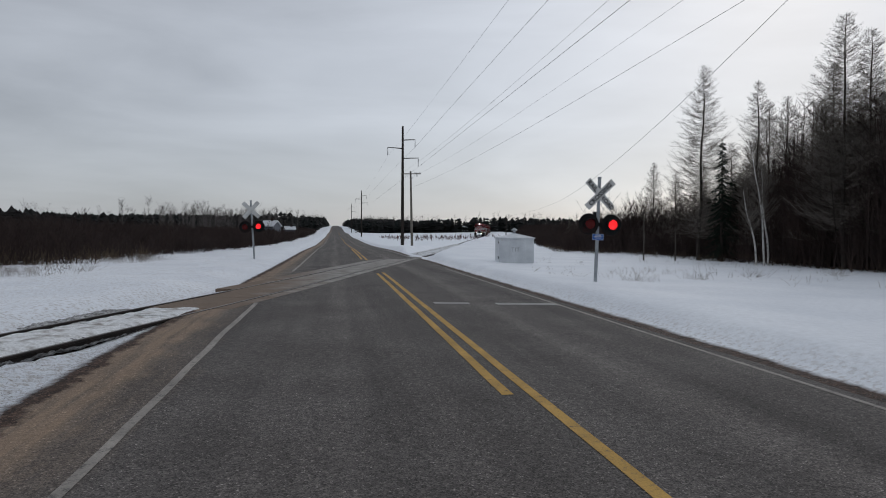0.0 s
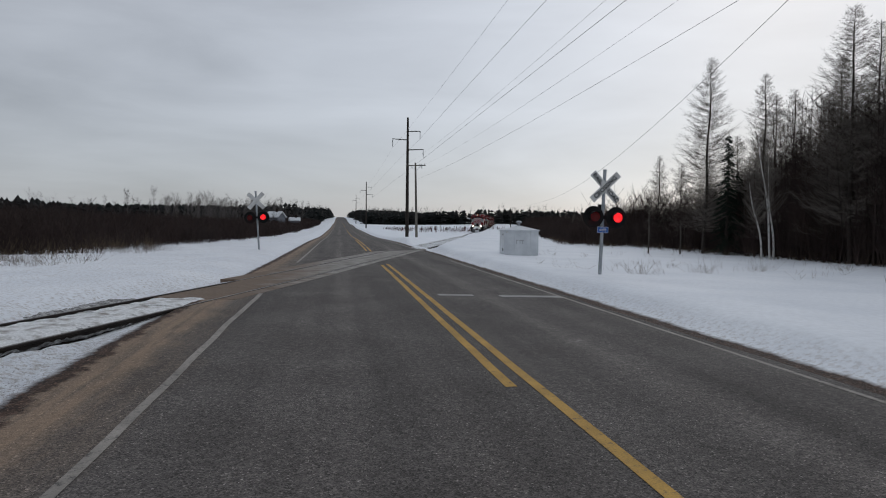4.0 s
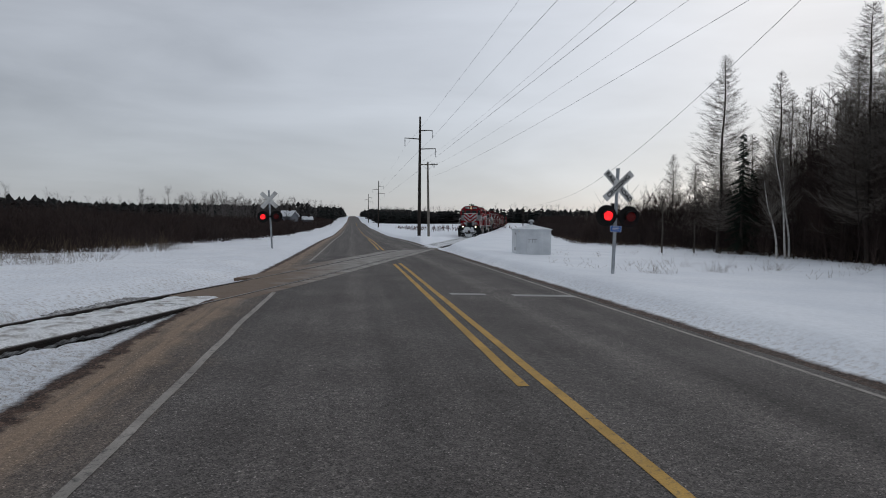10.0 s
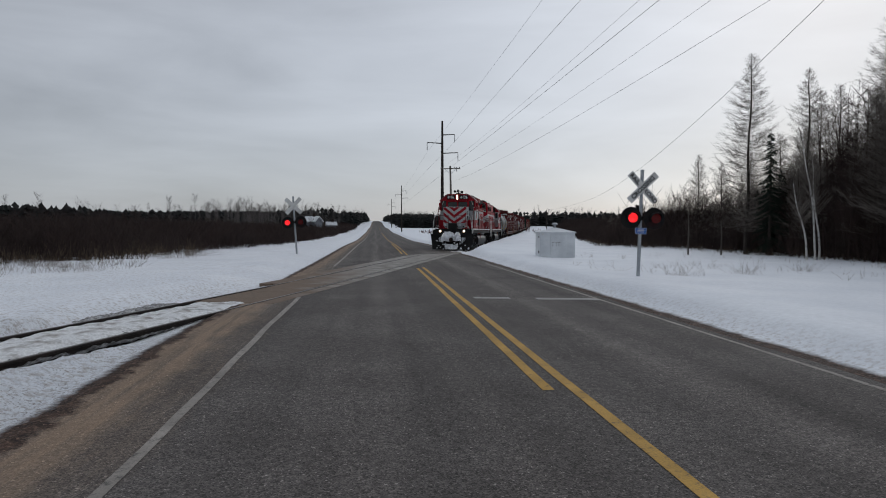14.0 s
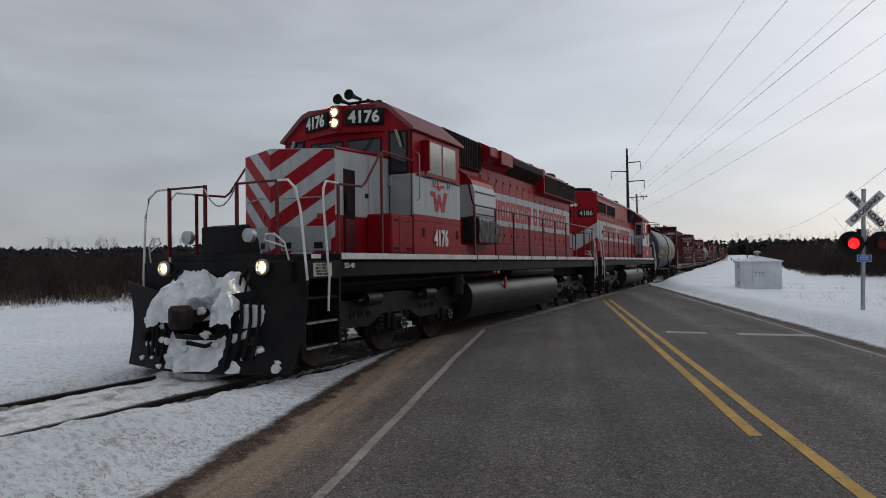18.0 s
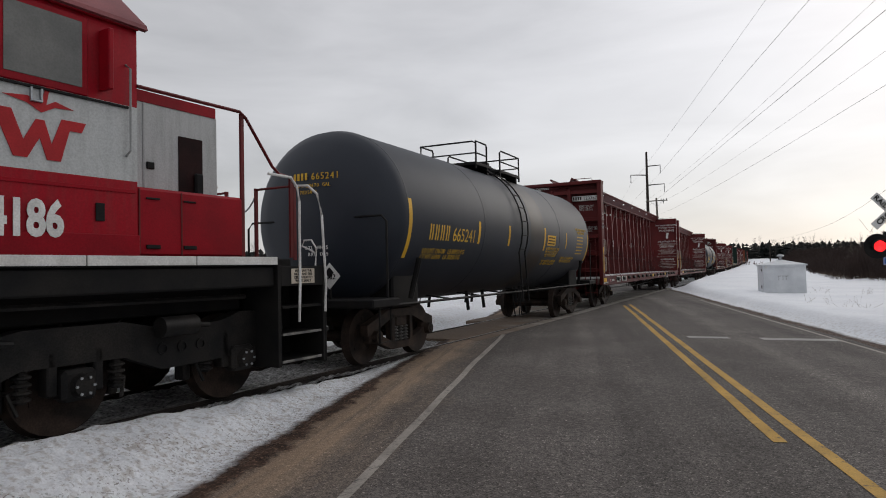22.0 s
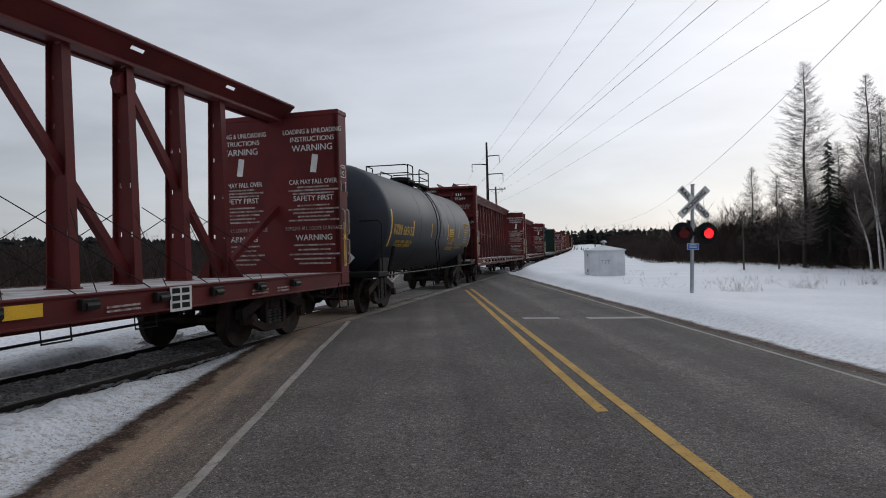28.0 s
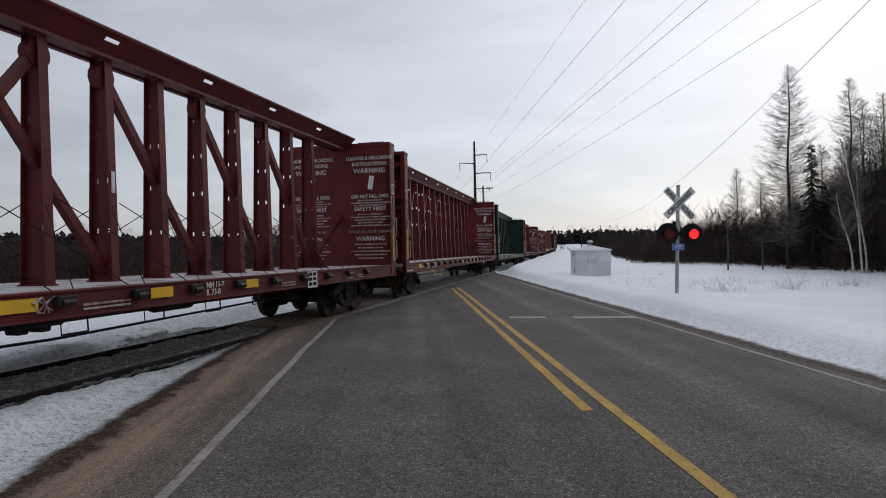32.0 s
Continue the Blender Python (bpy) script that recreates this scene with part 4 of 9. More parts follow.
def crossing_signal(label, facing):
    """A crossing signal at its base; lamps look along -y. facing: whether the crossbuck's face or back is seen from the road."""
    t = thing("crossing_signal", label, "crossing signal", "signals at the crossing")
    part("mast", G().cyl((0, 0, -0.4), (0, 0, 3.52), 0.055, n=14).cyl((0, 0, 3.52), (0, 0, 3.56), 0.062, n=14), M_GALV, t, "galvanised steel mast")
    front = -0.075
    for k, (ang, word) in enumerate(((45, "CROSSING"), (-45, "RAILROAD"))):
        b = part("crossbuck_blade", G().box(-0.61, 0.61, -0.006, 0.006, -0.115, 0.115, 0.004), M_WHITE, t, "white blade with black letters",
                 at=pose(0, front - 0.016 * (1 - k) - 0.01, 3.0, 0, -ang, 0))
        if not facing:
            continue
        if k == 0:
            lettering("CROSSING", 0.19, M_BLACKP, b, pose(0, -0.008, -0.062, 90, 0, 0), align="CENTER", wide=1.06, bold=0.006)
        else:
            lettering("RAIL", 0.19, M_BLACKP, b, pose(-0.365, -0.008, -0.062, 90, 0, 0), align="CENTER", wide=1.06, bold=0.006)
            lettering("ROAD", 0.19, M_BLACKP, b, pose(0.365, -0.008, -0.062, 90, 0, 0), align="CENTER", wide=1.06, bold=0.006)
    z = LAMP_Z
    part("cross_arm", G().cyl((-0.40, -0.06, z), (0.40, -0.06, z), 0.03, n=10).box(-0.07, 0.07, -0.1, 0.07, z - 0.06, z + 0.06, 0.01), M_BLACKP, t)
    flips = []
    for side in (-1, 1):
        x = side * 0.375
        part("background_disc", G().lathe([(0.02, 0.0), (0.335, 0.0), (0.34, 0.012), (0.335, 0.024), (0.02, 0.024)], (x, -0.16, z), (0, -1, 0), 28), M_BLACKP, t, "black background disc")
        part("lamp_housing", G().lathe([(0.10, 0.0), (0.14, 0.03), (0.155, 0.12), (0.155, 0.16)], (x, 0.0, z), (0, -1, 0), 20), M_BLACKP, t)
        # visor: an open half tube above the lens
        g = G()
        n = 18
        for r in (0.18, 0.172):
            for y, cut in ((-0.18, 0.0), (-0.50, 0.35)):
                for i in range(n + 1):
                    a = math.pi * (-0.22 + 1.44 * i / n)
                    yy = y + (cut * 0.5 * (1 - max(0.0, math.sin(a))) if y < -0.3 else 0)
                    g.v.append((x + r * math.cos(a), yy, z + r * math.sin(a)))
        m = n + 1
        for i in range(n):
            g.f += [(i, i + 1, m + i + 1, m + i), (2 * m + i, 3 * m + i, 3 * m + i + 1, 2 * m + i + 1), (m + i, m + i + 1, 3 * m + i + 1, 3 * m + i)]
        g.m = [0] * len(g.f)
        part("visor", g, M_BLACKP, t, "black hood over the lens")
        # the lens turns: lit on one face, dark on the other
        lens = G().lathe([(0.02, 0.010), (0.10, 0.007), (0.15, 0.0)], (0, 0, 0), (0, -1, 0), 24, 0)
        lens.lathe([(0.02, 0.012), (0.10, 0.008), (0.15, 0.001)], (0, 0, 0), (0, 1, 0), 24, 1)
        flips.append(part("lens", lens, [M_LENS_ON, M_LENS_OFF], t, "red lamp lens", at=pose(x, -0.335, z)))
    if facing:
        s = part("notice_plate", G().box(-0.19, 0.19, -0.068, -0.062, 1.54, 1.74, 0.003), M_BLUE, t, "small blue notice with pale lines")
        for z0, z1, x0, x1 in ((1.545, 1.554, -0.18, 0.18), (1.726, 1.735, -0.18, 0.18), (1.554, 1.726, -0.18, -0.17), (1.554, 1.726, 0.17, 0.18)):
            part("notice_border", G().box(x0, x1, -0.0705, -0.068, z0, z1), M_WHITE, s, "white border of the notice", smooth=0)
        for i, w in enumerate((0.20, 0.24, 0.22)):
            part("notice_line", G().box(-w / 2, w / 2, -0.0705, -0.068, 1.69 - i * 0.045, 1.708 - i * 0.045), M_WHITE, s, "pale line of small print", smooth=0)
    part("junction_box", G().box(-0.09, 0.09, 0.05, 0.2, 2.2, 2.45, 0.01), M_BLACKP, t)
    return t, flips


SIG_A, FLIPS_A = crossing_signal("galvanised crossing signal with two red lamps, in roadside snow", True)
SIG_A.matrix_world = pose(8.25, 19.85, -0.1, 0, 1.9, 0)
SIG_B, FLIPS_B = crossing_signal("railroad crossing signal with two red lamps beyond the track", False)
SIG_B.matrix_world = pose(-4.58, 39.1, -0.06, 0, -3.3, 0)


def signal_hut():
    t = thing("signal_hut", "pale grey metal signal hut with low roof, in the snow", "signal hut")
    w, d, h = 0.93, 0.9, 1.50
    part("body", G().box(-w, w, -d, d, -0.5, h, 0.012), M_ALU, t, "ribbed sheet-metal walls")
    roof = G()
    vs = [(-w - 0.06, -d - 0.06, h), (w + 0.06, -d - 0.06, h), (w + 0.06, d + 0.06, h), (-w - 0.06, d + 0.06, h)]
    roof.add([(x, y, z - 0.05) for x, y, z in vs] + [(x, y, z + 0.01) for x, y, z in vs] + [(0, 0, h + 0.26)],
             [(3, 2, 1, 0), (0, 1, 5, 4), (1, 2, 6, 5), (2, 3, 7, 6), (3, 0, 4, 7), (4, 5, 8), (5, 6, 8), (6, 7, 8), (7, 4, 8)])
    part("roof", roof, M_ALU, t, "low hipped metal roof", smooth=0)
    v = part("roof_vent", G().cyl((0, 0, h + 0.2), (0, 0, h + 0.40), 0.075, n=14).lathe([(0.02, 0.40), (0.16, 0.38), (0.17, 0.44), (0.1, 0.50), (0.02, 0.52)], (0, 0, h), (0, 0, 1), 16), M_GALV, t, "mushroom roof vent")
    for x in (-0.40, 0.06, 0.50):
        part("seam", G().box(x - 0.012, x + 0.012, -d - 0.012, -d + 0.001, -0.1, h - 0.06), M_ALU, t, smooth=0)
    part("door", G().box(-0.38, 0.48, -d - 0.022, -d - 0.002, 0.02, h - 0.14, 0.006), M_ALU, t, "flat metal door")
    for x in (-0.3, -0.12, 0.02):
        part("painted_mark", G().box(x, x + 0.13, -d - 0.0265, -d - 0.0225, 0.94, 0.97).box(x + 0.03, x + 0.055, -d - 0.0265, -d - 0.0225, 0.76, 0.94), M_GRAYP, t, "unreadable dark stencilled mark", smooth=0)
    part("latch", G().box(-w - 0.03, -w + 0.01, -0.5, -0.42, 0.35, 0.5, 0.005), M_BLACKP, t)
    part("latch", G().box(-w - 0.03, -w + 0.01, -0.5, -0.44, 1.2, 1.3, 0.005), M_BLACKP, t)
    part("lamp", G().lathe([(0.02, 0), (0.05, 0.0), (0.05, 0.05), (0.02, 0.07)], (-0.80, -d - 0.01, h - 0.11), (0, -1, 0), 10), M_WHITE, t)
    return t


HUT = signal_hut()
HUT.matrix_world = pose(9.80, 35.0, -0.08, 0, 0, -6)


def tapered_pole(parent, h, r0, r1, m, name="pole"):
    prof = [(r0, -1.2), (r0 * 0.98, 0), (r0 * 0.8 + r1 * 0.2, h * 0.35), (r1 * 0.6 + r0 * 0.4, h * 0.7), (r1, h), (r1 * 0.6, h + 0.03)]
    part(name, G().lathe(prof, (0, 0, 0), (0, 0, 1), 12), m, parent)


def transmission_pole():
    t = thing("transmission_pole", "tall dark wooden power pole with three side arms", "power pole", "power line poles")
    tapered_pole(t, 16.3, 0.24, 0.13, M_WOODP)
    for side, z, w in ((1, 14.5, 1.75), (-1, 13.35, 2.1), (1, 12.0, 2.2)):
        arm = part("side_arm", G().tube([(side * 0.1, 0, z - 0.08), (side * w * 0.5, 0, z - 0.02), (side * w, 0, z + 0.02)], [0.075, 0.065, 0.05], 8), M_WOODP, t)
        g = G()
        for k in range(6):
            zz = z - 0.12 - k * 0.16
            g.lathe([(0.03, 0), (0.085, 0.02), (0.085, 0.05), (0.03, 0.08)], (side * (w - 0.04), 0, zz - 0.08), (0, 0, 1), 8)
        g.cyl((side * (w - 0.04), 0, z), (side * (w - 0.04), 0, z - 1.1), 0.022, n=6)
        part("insulator", g, M_GRAYP, arm, "string of grey insulators")
    return t


def distribution_pole():
    t = thing("distribution_pole", "weathered grey wooden power pole with one crossarm", "power pole", "power line poles")
    tapered_pole(t, 9.75, 0.17, 0.11, M_WOODG)
    arm = part("crossarm", G().box(-1.3, 1.3, -0.18, -0.07, 9.35, 9.47, 0.01), M_WOODG, t)
    for x in (-1.2, 0.55, 1.2):
        part("insulator", G().lathe([(0.03, 0), (0.06, 0.04), (0.045, 0.1), (0.06, 0.14), (0.02, 0.18)], (x, -0.125, 9.47), (0, 0, 1), 8), M_GRAYP, arm)
    part("fuse_cutout", G().box(0.75, 0.85, -0.3, -0.2, 9.0, 9.6, 0.02), M_GRAYP, t)
    part("brace", G().tube([(-0.7, -0.12, 9.35), (-0.05, -0.14, 8.7)], 0.02, 5).tube([(0.7, -0.12, 9.35), (0.05, -0.14, 8.7)], 0.02, 5), M_GALV, t)
    return t


POLE_X = 9.2
TP = transmission_pole()
TP.matrix_world = pose(POLE_X, 89.5, 0.0)
for y in (-48, 228, 366):
    copy_thing(TP, pose(POLE_X, y, road_z(y) - 0.2))
DP = distribution_pole()
DP.matrix_world = pose(10.0, 85.0, 0.0, 0, -1.3, 0)
for y in (5.0, -70):
    copy_thing(DP, pose(10.4, y, -0.1))


def wire(name, a, b, sag, label, r=0.014, n=24):
    g = G()
    pts = []
    for i in range(n + 1):
        k = i / n
        p = Vector(a).lerp(Vector(b), k)
        p.z -= sag * 4 * k * (1 - k)
        pts.append(p)
    g.tube(pts, r, 5)
    tagged(part(name, g, M_WIRE), label, "wire", "power line wires")


LINES = [(1.71, 14.6 - 0.95, -0.3, 0.011), (-2.06, 12.3, 0.75, 0.006), (2.16, 10.95, 0.0, 0.011)]
ys = [-48, 89.5, 228, 366]
for x, z, sag, r in LINES:
    for a, b in zip(ys, ys[1:]):
        za, zb = (road_z(y) - (0 if y == 89.5 else 0.2) for y in (a, b))
        wire("power_wire", (POLE_X + x, a, za + z), (POLE_X + x, b, zb + z), sag, "thin grey power line wire", r)
for x, z, r in ((-1.2, 9.65, 0.005), (1.2, 9.6, 0.0055), (0.2, 7.75, 0.0065)):
    wire("power_wire", (10.4 + x, 5, z + 0.3), (10.0 + x, 85, z), 0.55, "thin grey power line wire", r)
    wire("power_wire", (10.4 + x, -70, z - 0.1), (10.4 + x, 5, z + 0.3), 0.7, "thin grey power line wire", r)

# a service line that leaves towards a far pole beyond the hut
FP = thing("service_pole", "short dark wooden pole far along the track", "power pole", "power line poles", at=pose(68, 255, 0.5))
tapered_pole(FP, 8.6, 0.2, 0.14, M_WOODP)
NP = thing("service_pole", "wooden service pole by the forest edge", "power pole", "power line poles", at=pose(14.2, 3.0, -0.1))
tapered_pole(NP, 14.8, 0.2, 0.14, M_WOODG)
pts = []
for i in range(41):
    k = i / 40
    y = 3.0 + 252 * k
    z = 6.65 + 8.0 * max(0, 1 - (y - 3) / 108) ** 2.1 + 2.35 * max(0, (y - 111) / 144) ** 1.6
    pts.append((14.2 + 53.8 * k, y, z))
tagged(part("service_wire", G().tube(pts, 0.013, 5), M_WIRE), "thin dark service wire with deep sag", "wire", "power line wires")


# ---- rolling stock. Each vehicle: x ahead, y to its left, z up from the rail ----
def wheelset(parent, x, r, tread=M_STEEL):
    g = G()
    for s in (-1, 1):
        g.lathe([(0.10, -0.09), (0.13, -0.06), (r * 0.55, -0.02), (r - 0.07, -0.05), (r - 0.005, -0.055), (r, 0.0), (r + 0.028, 0.075), (r + 0.005, 0.085), (r - 0.09, 0.07), (r * 0.5, 0.05), (0.12, 0.09)],
                (0, s * 0.80, 0), (0, -s, 0), 26)
        for k in range(3):
            a = k * 2.094
            g.box(-0.03 + 0.3 * math.cos(a), 0.03 + 0.3 * math.cos(a), s * 0.835, s * 0.845, 0.3 * math.sin(a) - 0.03, 0.3 * math.sin(a) + 0.03)
    g.cyl((0, -1.02, 0), (0, 1.02, 0), 0.085, n=10)
    return part("wheelset", g, M_RUST, parent, at=pose(x, 0, r), label="steel wheels on an axle")


def spring(g, x, y, z0, z1, r=0.07, turns=5):
    for k in range(turns):
        z = z0 + (z1 - z0) * (k + 0.5) / turns
        h = (z1 - z0) / turns * 0.3
        g.lathe([(r * 0.75, -h), (r, -h * 0.4), (r, h * 0.4), (r * 0.75, h)], (x, y, z), (0, 0, 1), 10)
    g.cyl((x, y, z0), (x, y, z1), r * 0.6, n=8)


def freight_truck(parent, x):
    t = part("truck", G().box(x - 0.2, x + 0.2, -1.05, 1.05, 0.55, 0.82, 0.03).cyl((x, 0, 0.8), (x, 0, 0.98), 0.2, n=12), M_RUST, parent, "four-wheel freight truck")
    for s in (-1, 1):
        g = G()
        y0, y1 = s * 0.93, s * 1.07
        P = lambda pts: [(x + a, b) for a, b in pts]
        g.prism(P([(-1.12, 0.48), (-1.12, 0.66), (-0.42, 0.88), (0.42, 0.88), (1.12, 0.66), (1.12, 0.48), (0.98, 0.50), (0.33, 0.74), (-0.33, 0.74), (-0.98, 0.50)]), 1, y0, y1)
        g.prism(P([(-0.98, 0.42), (-0.36, 0.19), (0.36, 0.19), (0.98, 0.42), (0.92, 0.54), (0.30, 0.31), (-0.30, 0.31), (-0.92, 0.54)]), 1, y0, y1)
        for a in (-0.36, 0.26):
            g.box(x + a, x + a + 0.10, y0, y1, 0.27, 0.80, 0.01)
        f = part("side_frame", g, M_RUST, t, "cast steel side frame", smooth=25)
        for a in (-0.89, 0.89):
            g = G().box(x + a - 0.13, x + a + 0.13, s * 0.92, s * 1.06, 0.35, 0.60, 0.03)
            g.cyl((x + a, s * 0.95, 0.457), (x + a, s * 1.16, 0.457), 0.115, 0.10, 14)
            g.cyl((x + a, s * 1.15, 0.457), (x + a, s * 1.175, 0.457), 0.05, n=8)
            part("bearing", g, M_RUST, t, "roller bearing cap")
        for a in (-0.17, 0.0, 0.17):
            g = G()
            spring(g, x + a, s * 1.0, 0.31, 0.58)
            part("spring", g, M_SPRING, t, "grey coil spring")
    part("brake_beam", G().box(x - 0.62, x - 0.5, -0.9, 0.9, 0.32, 0.42, 0.02).box(x + 0.5, x + 0.62, -0.9, 0.9, 0.32, 0.42, 0.02).tube([(x - 0.5, 0.3, 0.36), (x, 0.2, 0.3), (x + 0.5, 0.3, 0.36)], 0.025, 6), M_RUST, t)
    return [wheelset(t, x - 0.89, 0.457), wheelset(t, x + 0.89, 0.457)]


def loco_truck(parent, x):
    t = part("truck", G().box(x - 2.3, x + 2.3, -0.5, 0.5, 0.65, 0.9, 0.05).cyl((x, 0, 0.9), (x, 0, 1.2), 0.45, n=14), M_UNDER, parent, "six-wheel locomotive truck")
    for s in (-1, 1):
        g = G()
        y0, y1 = s * 0.96, s * 1.12
        P = lambda pts: [(x + a, b) for a, b in pts]
        g.prism(P([(-2.8, 0.74), (-2.75, 1.04), (-2.05, 1.07), (-1.75, 0.98), (-1.0, 0.95), (-0.5, 1.06), (0.5, 1.06), (1.0, 0.95), (1.75, 0.98), (2.05, 1.07), (2.75, 1.04), (2.8, 0.74),
                   (2.4, 0.70), (1.85, 0.54), (0.95, 0.52), (0.5, 0.70), (-0.5, 0.70), (-0.95, 0.52), (-1.85, 0.54), (-2.4, 0.70)]), 1, y0, y1)
        for a in (-2.04, 0.0, 2.04):
            for b in (-0.27, 0.18):
                g.box(x + a + b, x + a + b + 0.1, y0, y1, 0.42, 0.84, 0.015)
        for a in (-1.45, -1.2, -0.95, 0.95, 1.2, 1.45):
            g.lathe([(0.065, 0.0), (0.065, 0.02), (0.045, 0.022), (0.045, 0.0)], (x + a, s * 1.115, 0.74), (0, s, 0), 12)
        part("side_frame", g, M_UNDER, t, "cast black side frame", smooth=25)
        for a in (-2.04, 0.0, 2.04):
            g = G().box(x + a - 0.17, x + a + 0.17, s * 1.0, s * 1.2, 0.36, 0.66, 0.04)
            g.cyl((x + a, s * 1.18, 0.508), (x + a, s * 1.27, 0.508), 0.12, 0.10, 12)
            bx = part("bearing", g, M_UNDER, t, "journal box")
            g = G()
            for q in range(6):
                w = q * math.pi / 3
                g.cyl((x + a + 0.085 * math.cos(w), s * 1.262, 0.508 + 0.085 * math.sin(w)), (x + a + 0.085 * math.cos(w), s * 1.285, 0.508 + 0.085 * math.sin(w)), 0.014, n=6)
            part("cover_bolt", g, M_GALV, bx, "bright cover bolts", smooth=0)
        for a in (-2.5, -1.58, -0.46, 0.46, 1.58, 2.5):
            g = G()
            spring(g, x + a, s * 1.04, 0.40, 0.74, 0.085, 5)
            part("spring", g, M_UNDER, t, "coil spring")
        for a in (-1.05, 1.05):
            part("brake_cylinder", G().cyl((x + a - 0.22, s * 1.24, 0.98), (x + a + 0.22, s * 1.24, 0.98), 0.11, n=14).cyl((x + a + 0.22, s * 1.24, 0.98), (x + a + 0.42, s * 1.24, 0.96), 0.03, n=8).box(x + a - 0.1, x + a + 0.1, s * 1.1, s * 1.2, 0.88, 1.02, 0.01), M_UNDER, t)
        for a in (-2.04, 0.0, 2.04):
            for b in (-0.56, 0.56):
                part("brake_shoe", G().box(x + a + b - 0.05, x + a + b + 0.05, s * 0.68, s * 0.86, 0.3, 0.72, 0.02).tube([(x + a + b, s * 0.86, 0.5), (x + a + b, s * 1.02, 0.5), (x + a + b * 0.9, s * 1.06, 0.3)], 0.022, 6), M_UNDER, t)
        # safety chain that hangs from the truck's end
        part("chain", G().tube([(x - 2.3, s * 1.16, 1.02), (x - 2.0, s * 1.18, 0.86), (x - 1.75, s * 1.18, 0.80), (x - 1.5, s * 1.18, 0.86), (x - 1.25, s * 1.17, 1.0)], 0.017, 5), M_RUST, t, "rusty hanging chain")
        part("sand_pipe", G().tube([(x + s * 2.6, s * 0.9, 1.25), (x + s * 2.65, s * 0.95, 0.8), (x + s * 2.5, s * 0.8, 0.15)], 0.02, 6), M_UNDER, t)
    return [wheelset(t, x + a, 0.508) for a in (-2.04, 0.0, 2.04)]


def coupler(parent, x, d, z=0.87):
    g = G().box(x, x + d * 0.55, -0.09, 0.09, z - 0.09, z + 0.09, 0.02).box(x + d * 0.5, x + d * 0.78, -0.14, 0.12, z - 0.16, z + 0.16, 0.05).box(x + d * 0.66, x + d * 0.84, 0.02, 0.15, z - 0.12, z + 0.12, 0.03)
    part("coupler", g, M_RUST, parent, "rusty knuckle coupler")
    part("air_hose", G().tube([(x, 0.35, 0.75), (x + d * 0.25, 0.36, 0.55), (x + d * 0.5, 0.28, 0.48), (x + d * 0.7, 0.15, 0.55)], 0.03, 8), M_BLACKP, parent)


def letter_blocks(parent, x0, x1, y, z0, z1, words, d, mtl, name="painted_letter_shape"):
    """Plain shapes that stand for a painted name: an open box for each letter. d: +1 reads towards -x, on the +y side."""
    # widths of the shapes along the name, and the gaps between words
    row = [1.35, 0.42] + [1.0] * 5 + [0.42, 1.0] + [-0.55, 1.0, -0.55] + [1.0] * 8
    if d > 0:
        row = row[::-1]
    w = (x1 - x0) / sum(abs(q) + (0.16 if q > 0 else 0) for q in row)
    a = x0
    for q in row:
        if q > 0:
            e, bw = a + q * w, min(0.33 * w, q * w * 0.5)
            out = (y, y + 0.006 * (1 if y > 0 else -1))
            g = G().box(a, a + bw, out[0], out[1], z0, z1).box(e - bw, e, out[0], out[1], z0, z1)
            if q > 0.5:
                g.box(a + bw, e - bw, out[0], out[1], z0, z0 + 0.12).box(a + bw, e - bw, out[0], out[1], z1 - 0.12, z1)
            part(name, g, mtl, parent, "plain red shape of a painted letter", smooth=0)
            a = e + 0.16 * w
        else:
            a -= q * w


M_TEXTW = mat("white_lettering", (0.75, 0.75, 0.73), 0.6)
M_TEXTDIM = mat("faded_white_lettering", (0.42, 0.40, 0.38), 0.7, second=(0.2, 0.1, 0.09), scale=12)
M_TEXTY = mat("yellow_lettering", (0.70, 0.43, 0.05), 0.6)
M_TEXTR = mat("red_lettering", (0.42, 0.02, 0.025), 0.5)
M_STICKER = mat("pink_sticker", (0.62, 0.30, 0.32), 0.6)
M_GRAB = mat("pale_worn_steel", (0.42, 0.39, 0.35), 0.55, second=(0.28, 0.22, 0.19), scale=6)
M_SNOWCLUMP = mat("packed_snow", (0.80, 0.82, 0.85), 0.75, second=(0.62, 0.63, 0.64), scale=6, bump=0.05, bump_scale=24)


def side(s, x, z):
    """A pose for lettering on the side s (+1: left) of a vehicle, where text starts at x and stands on z."""
    return pose(x, 0, z, 90, 0, 180) if s > 0 else pose(x, 0, z, 90, 0, 0)


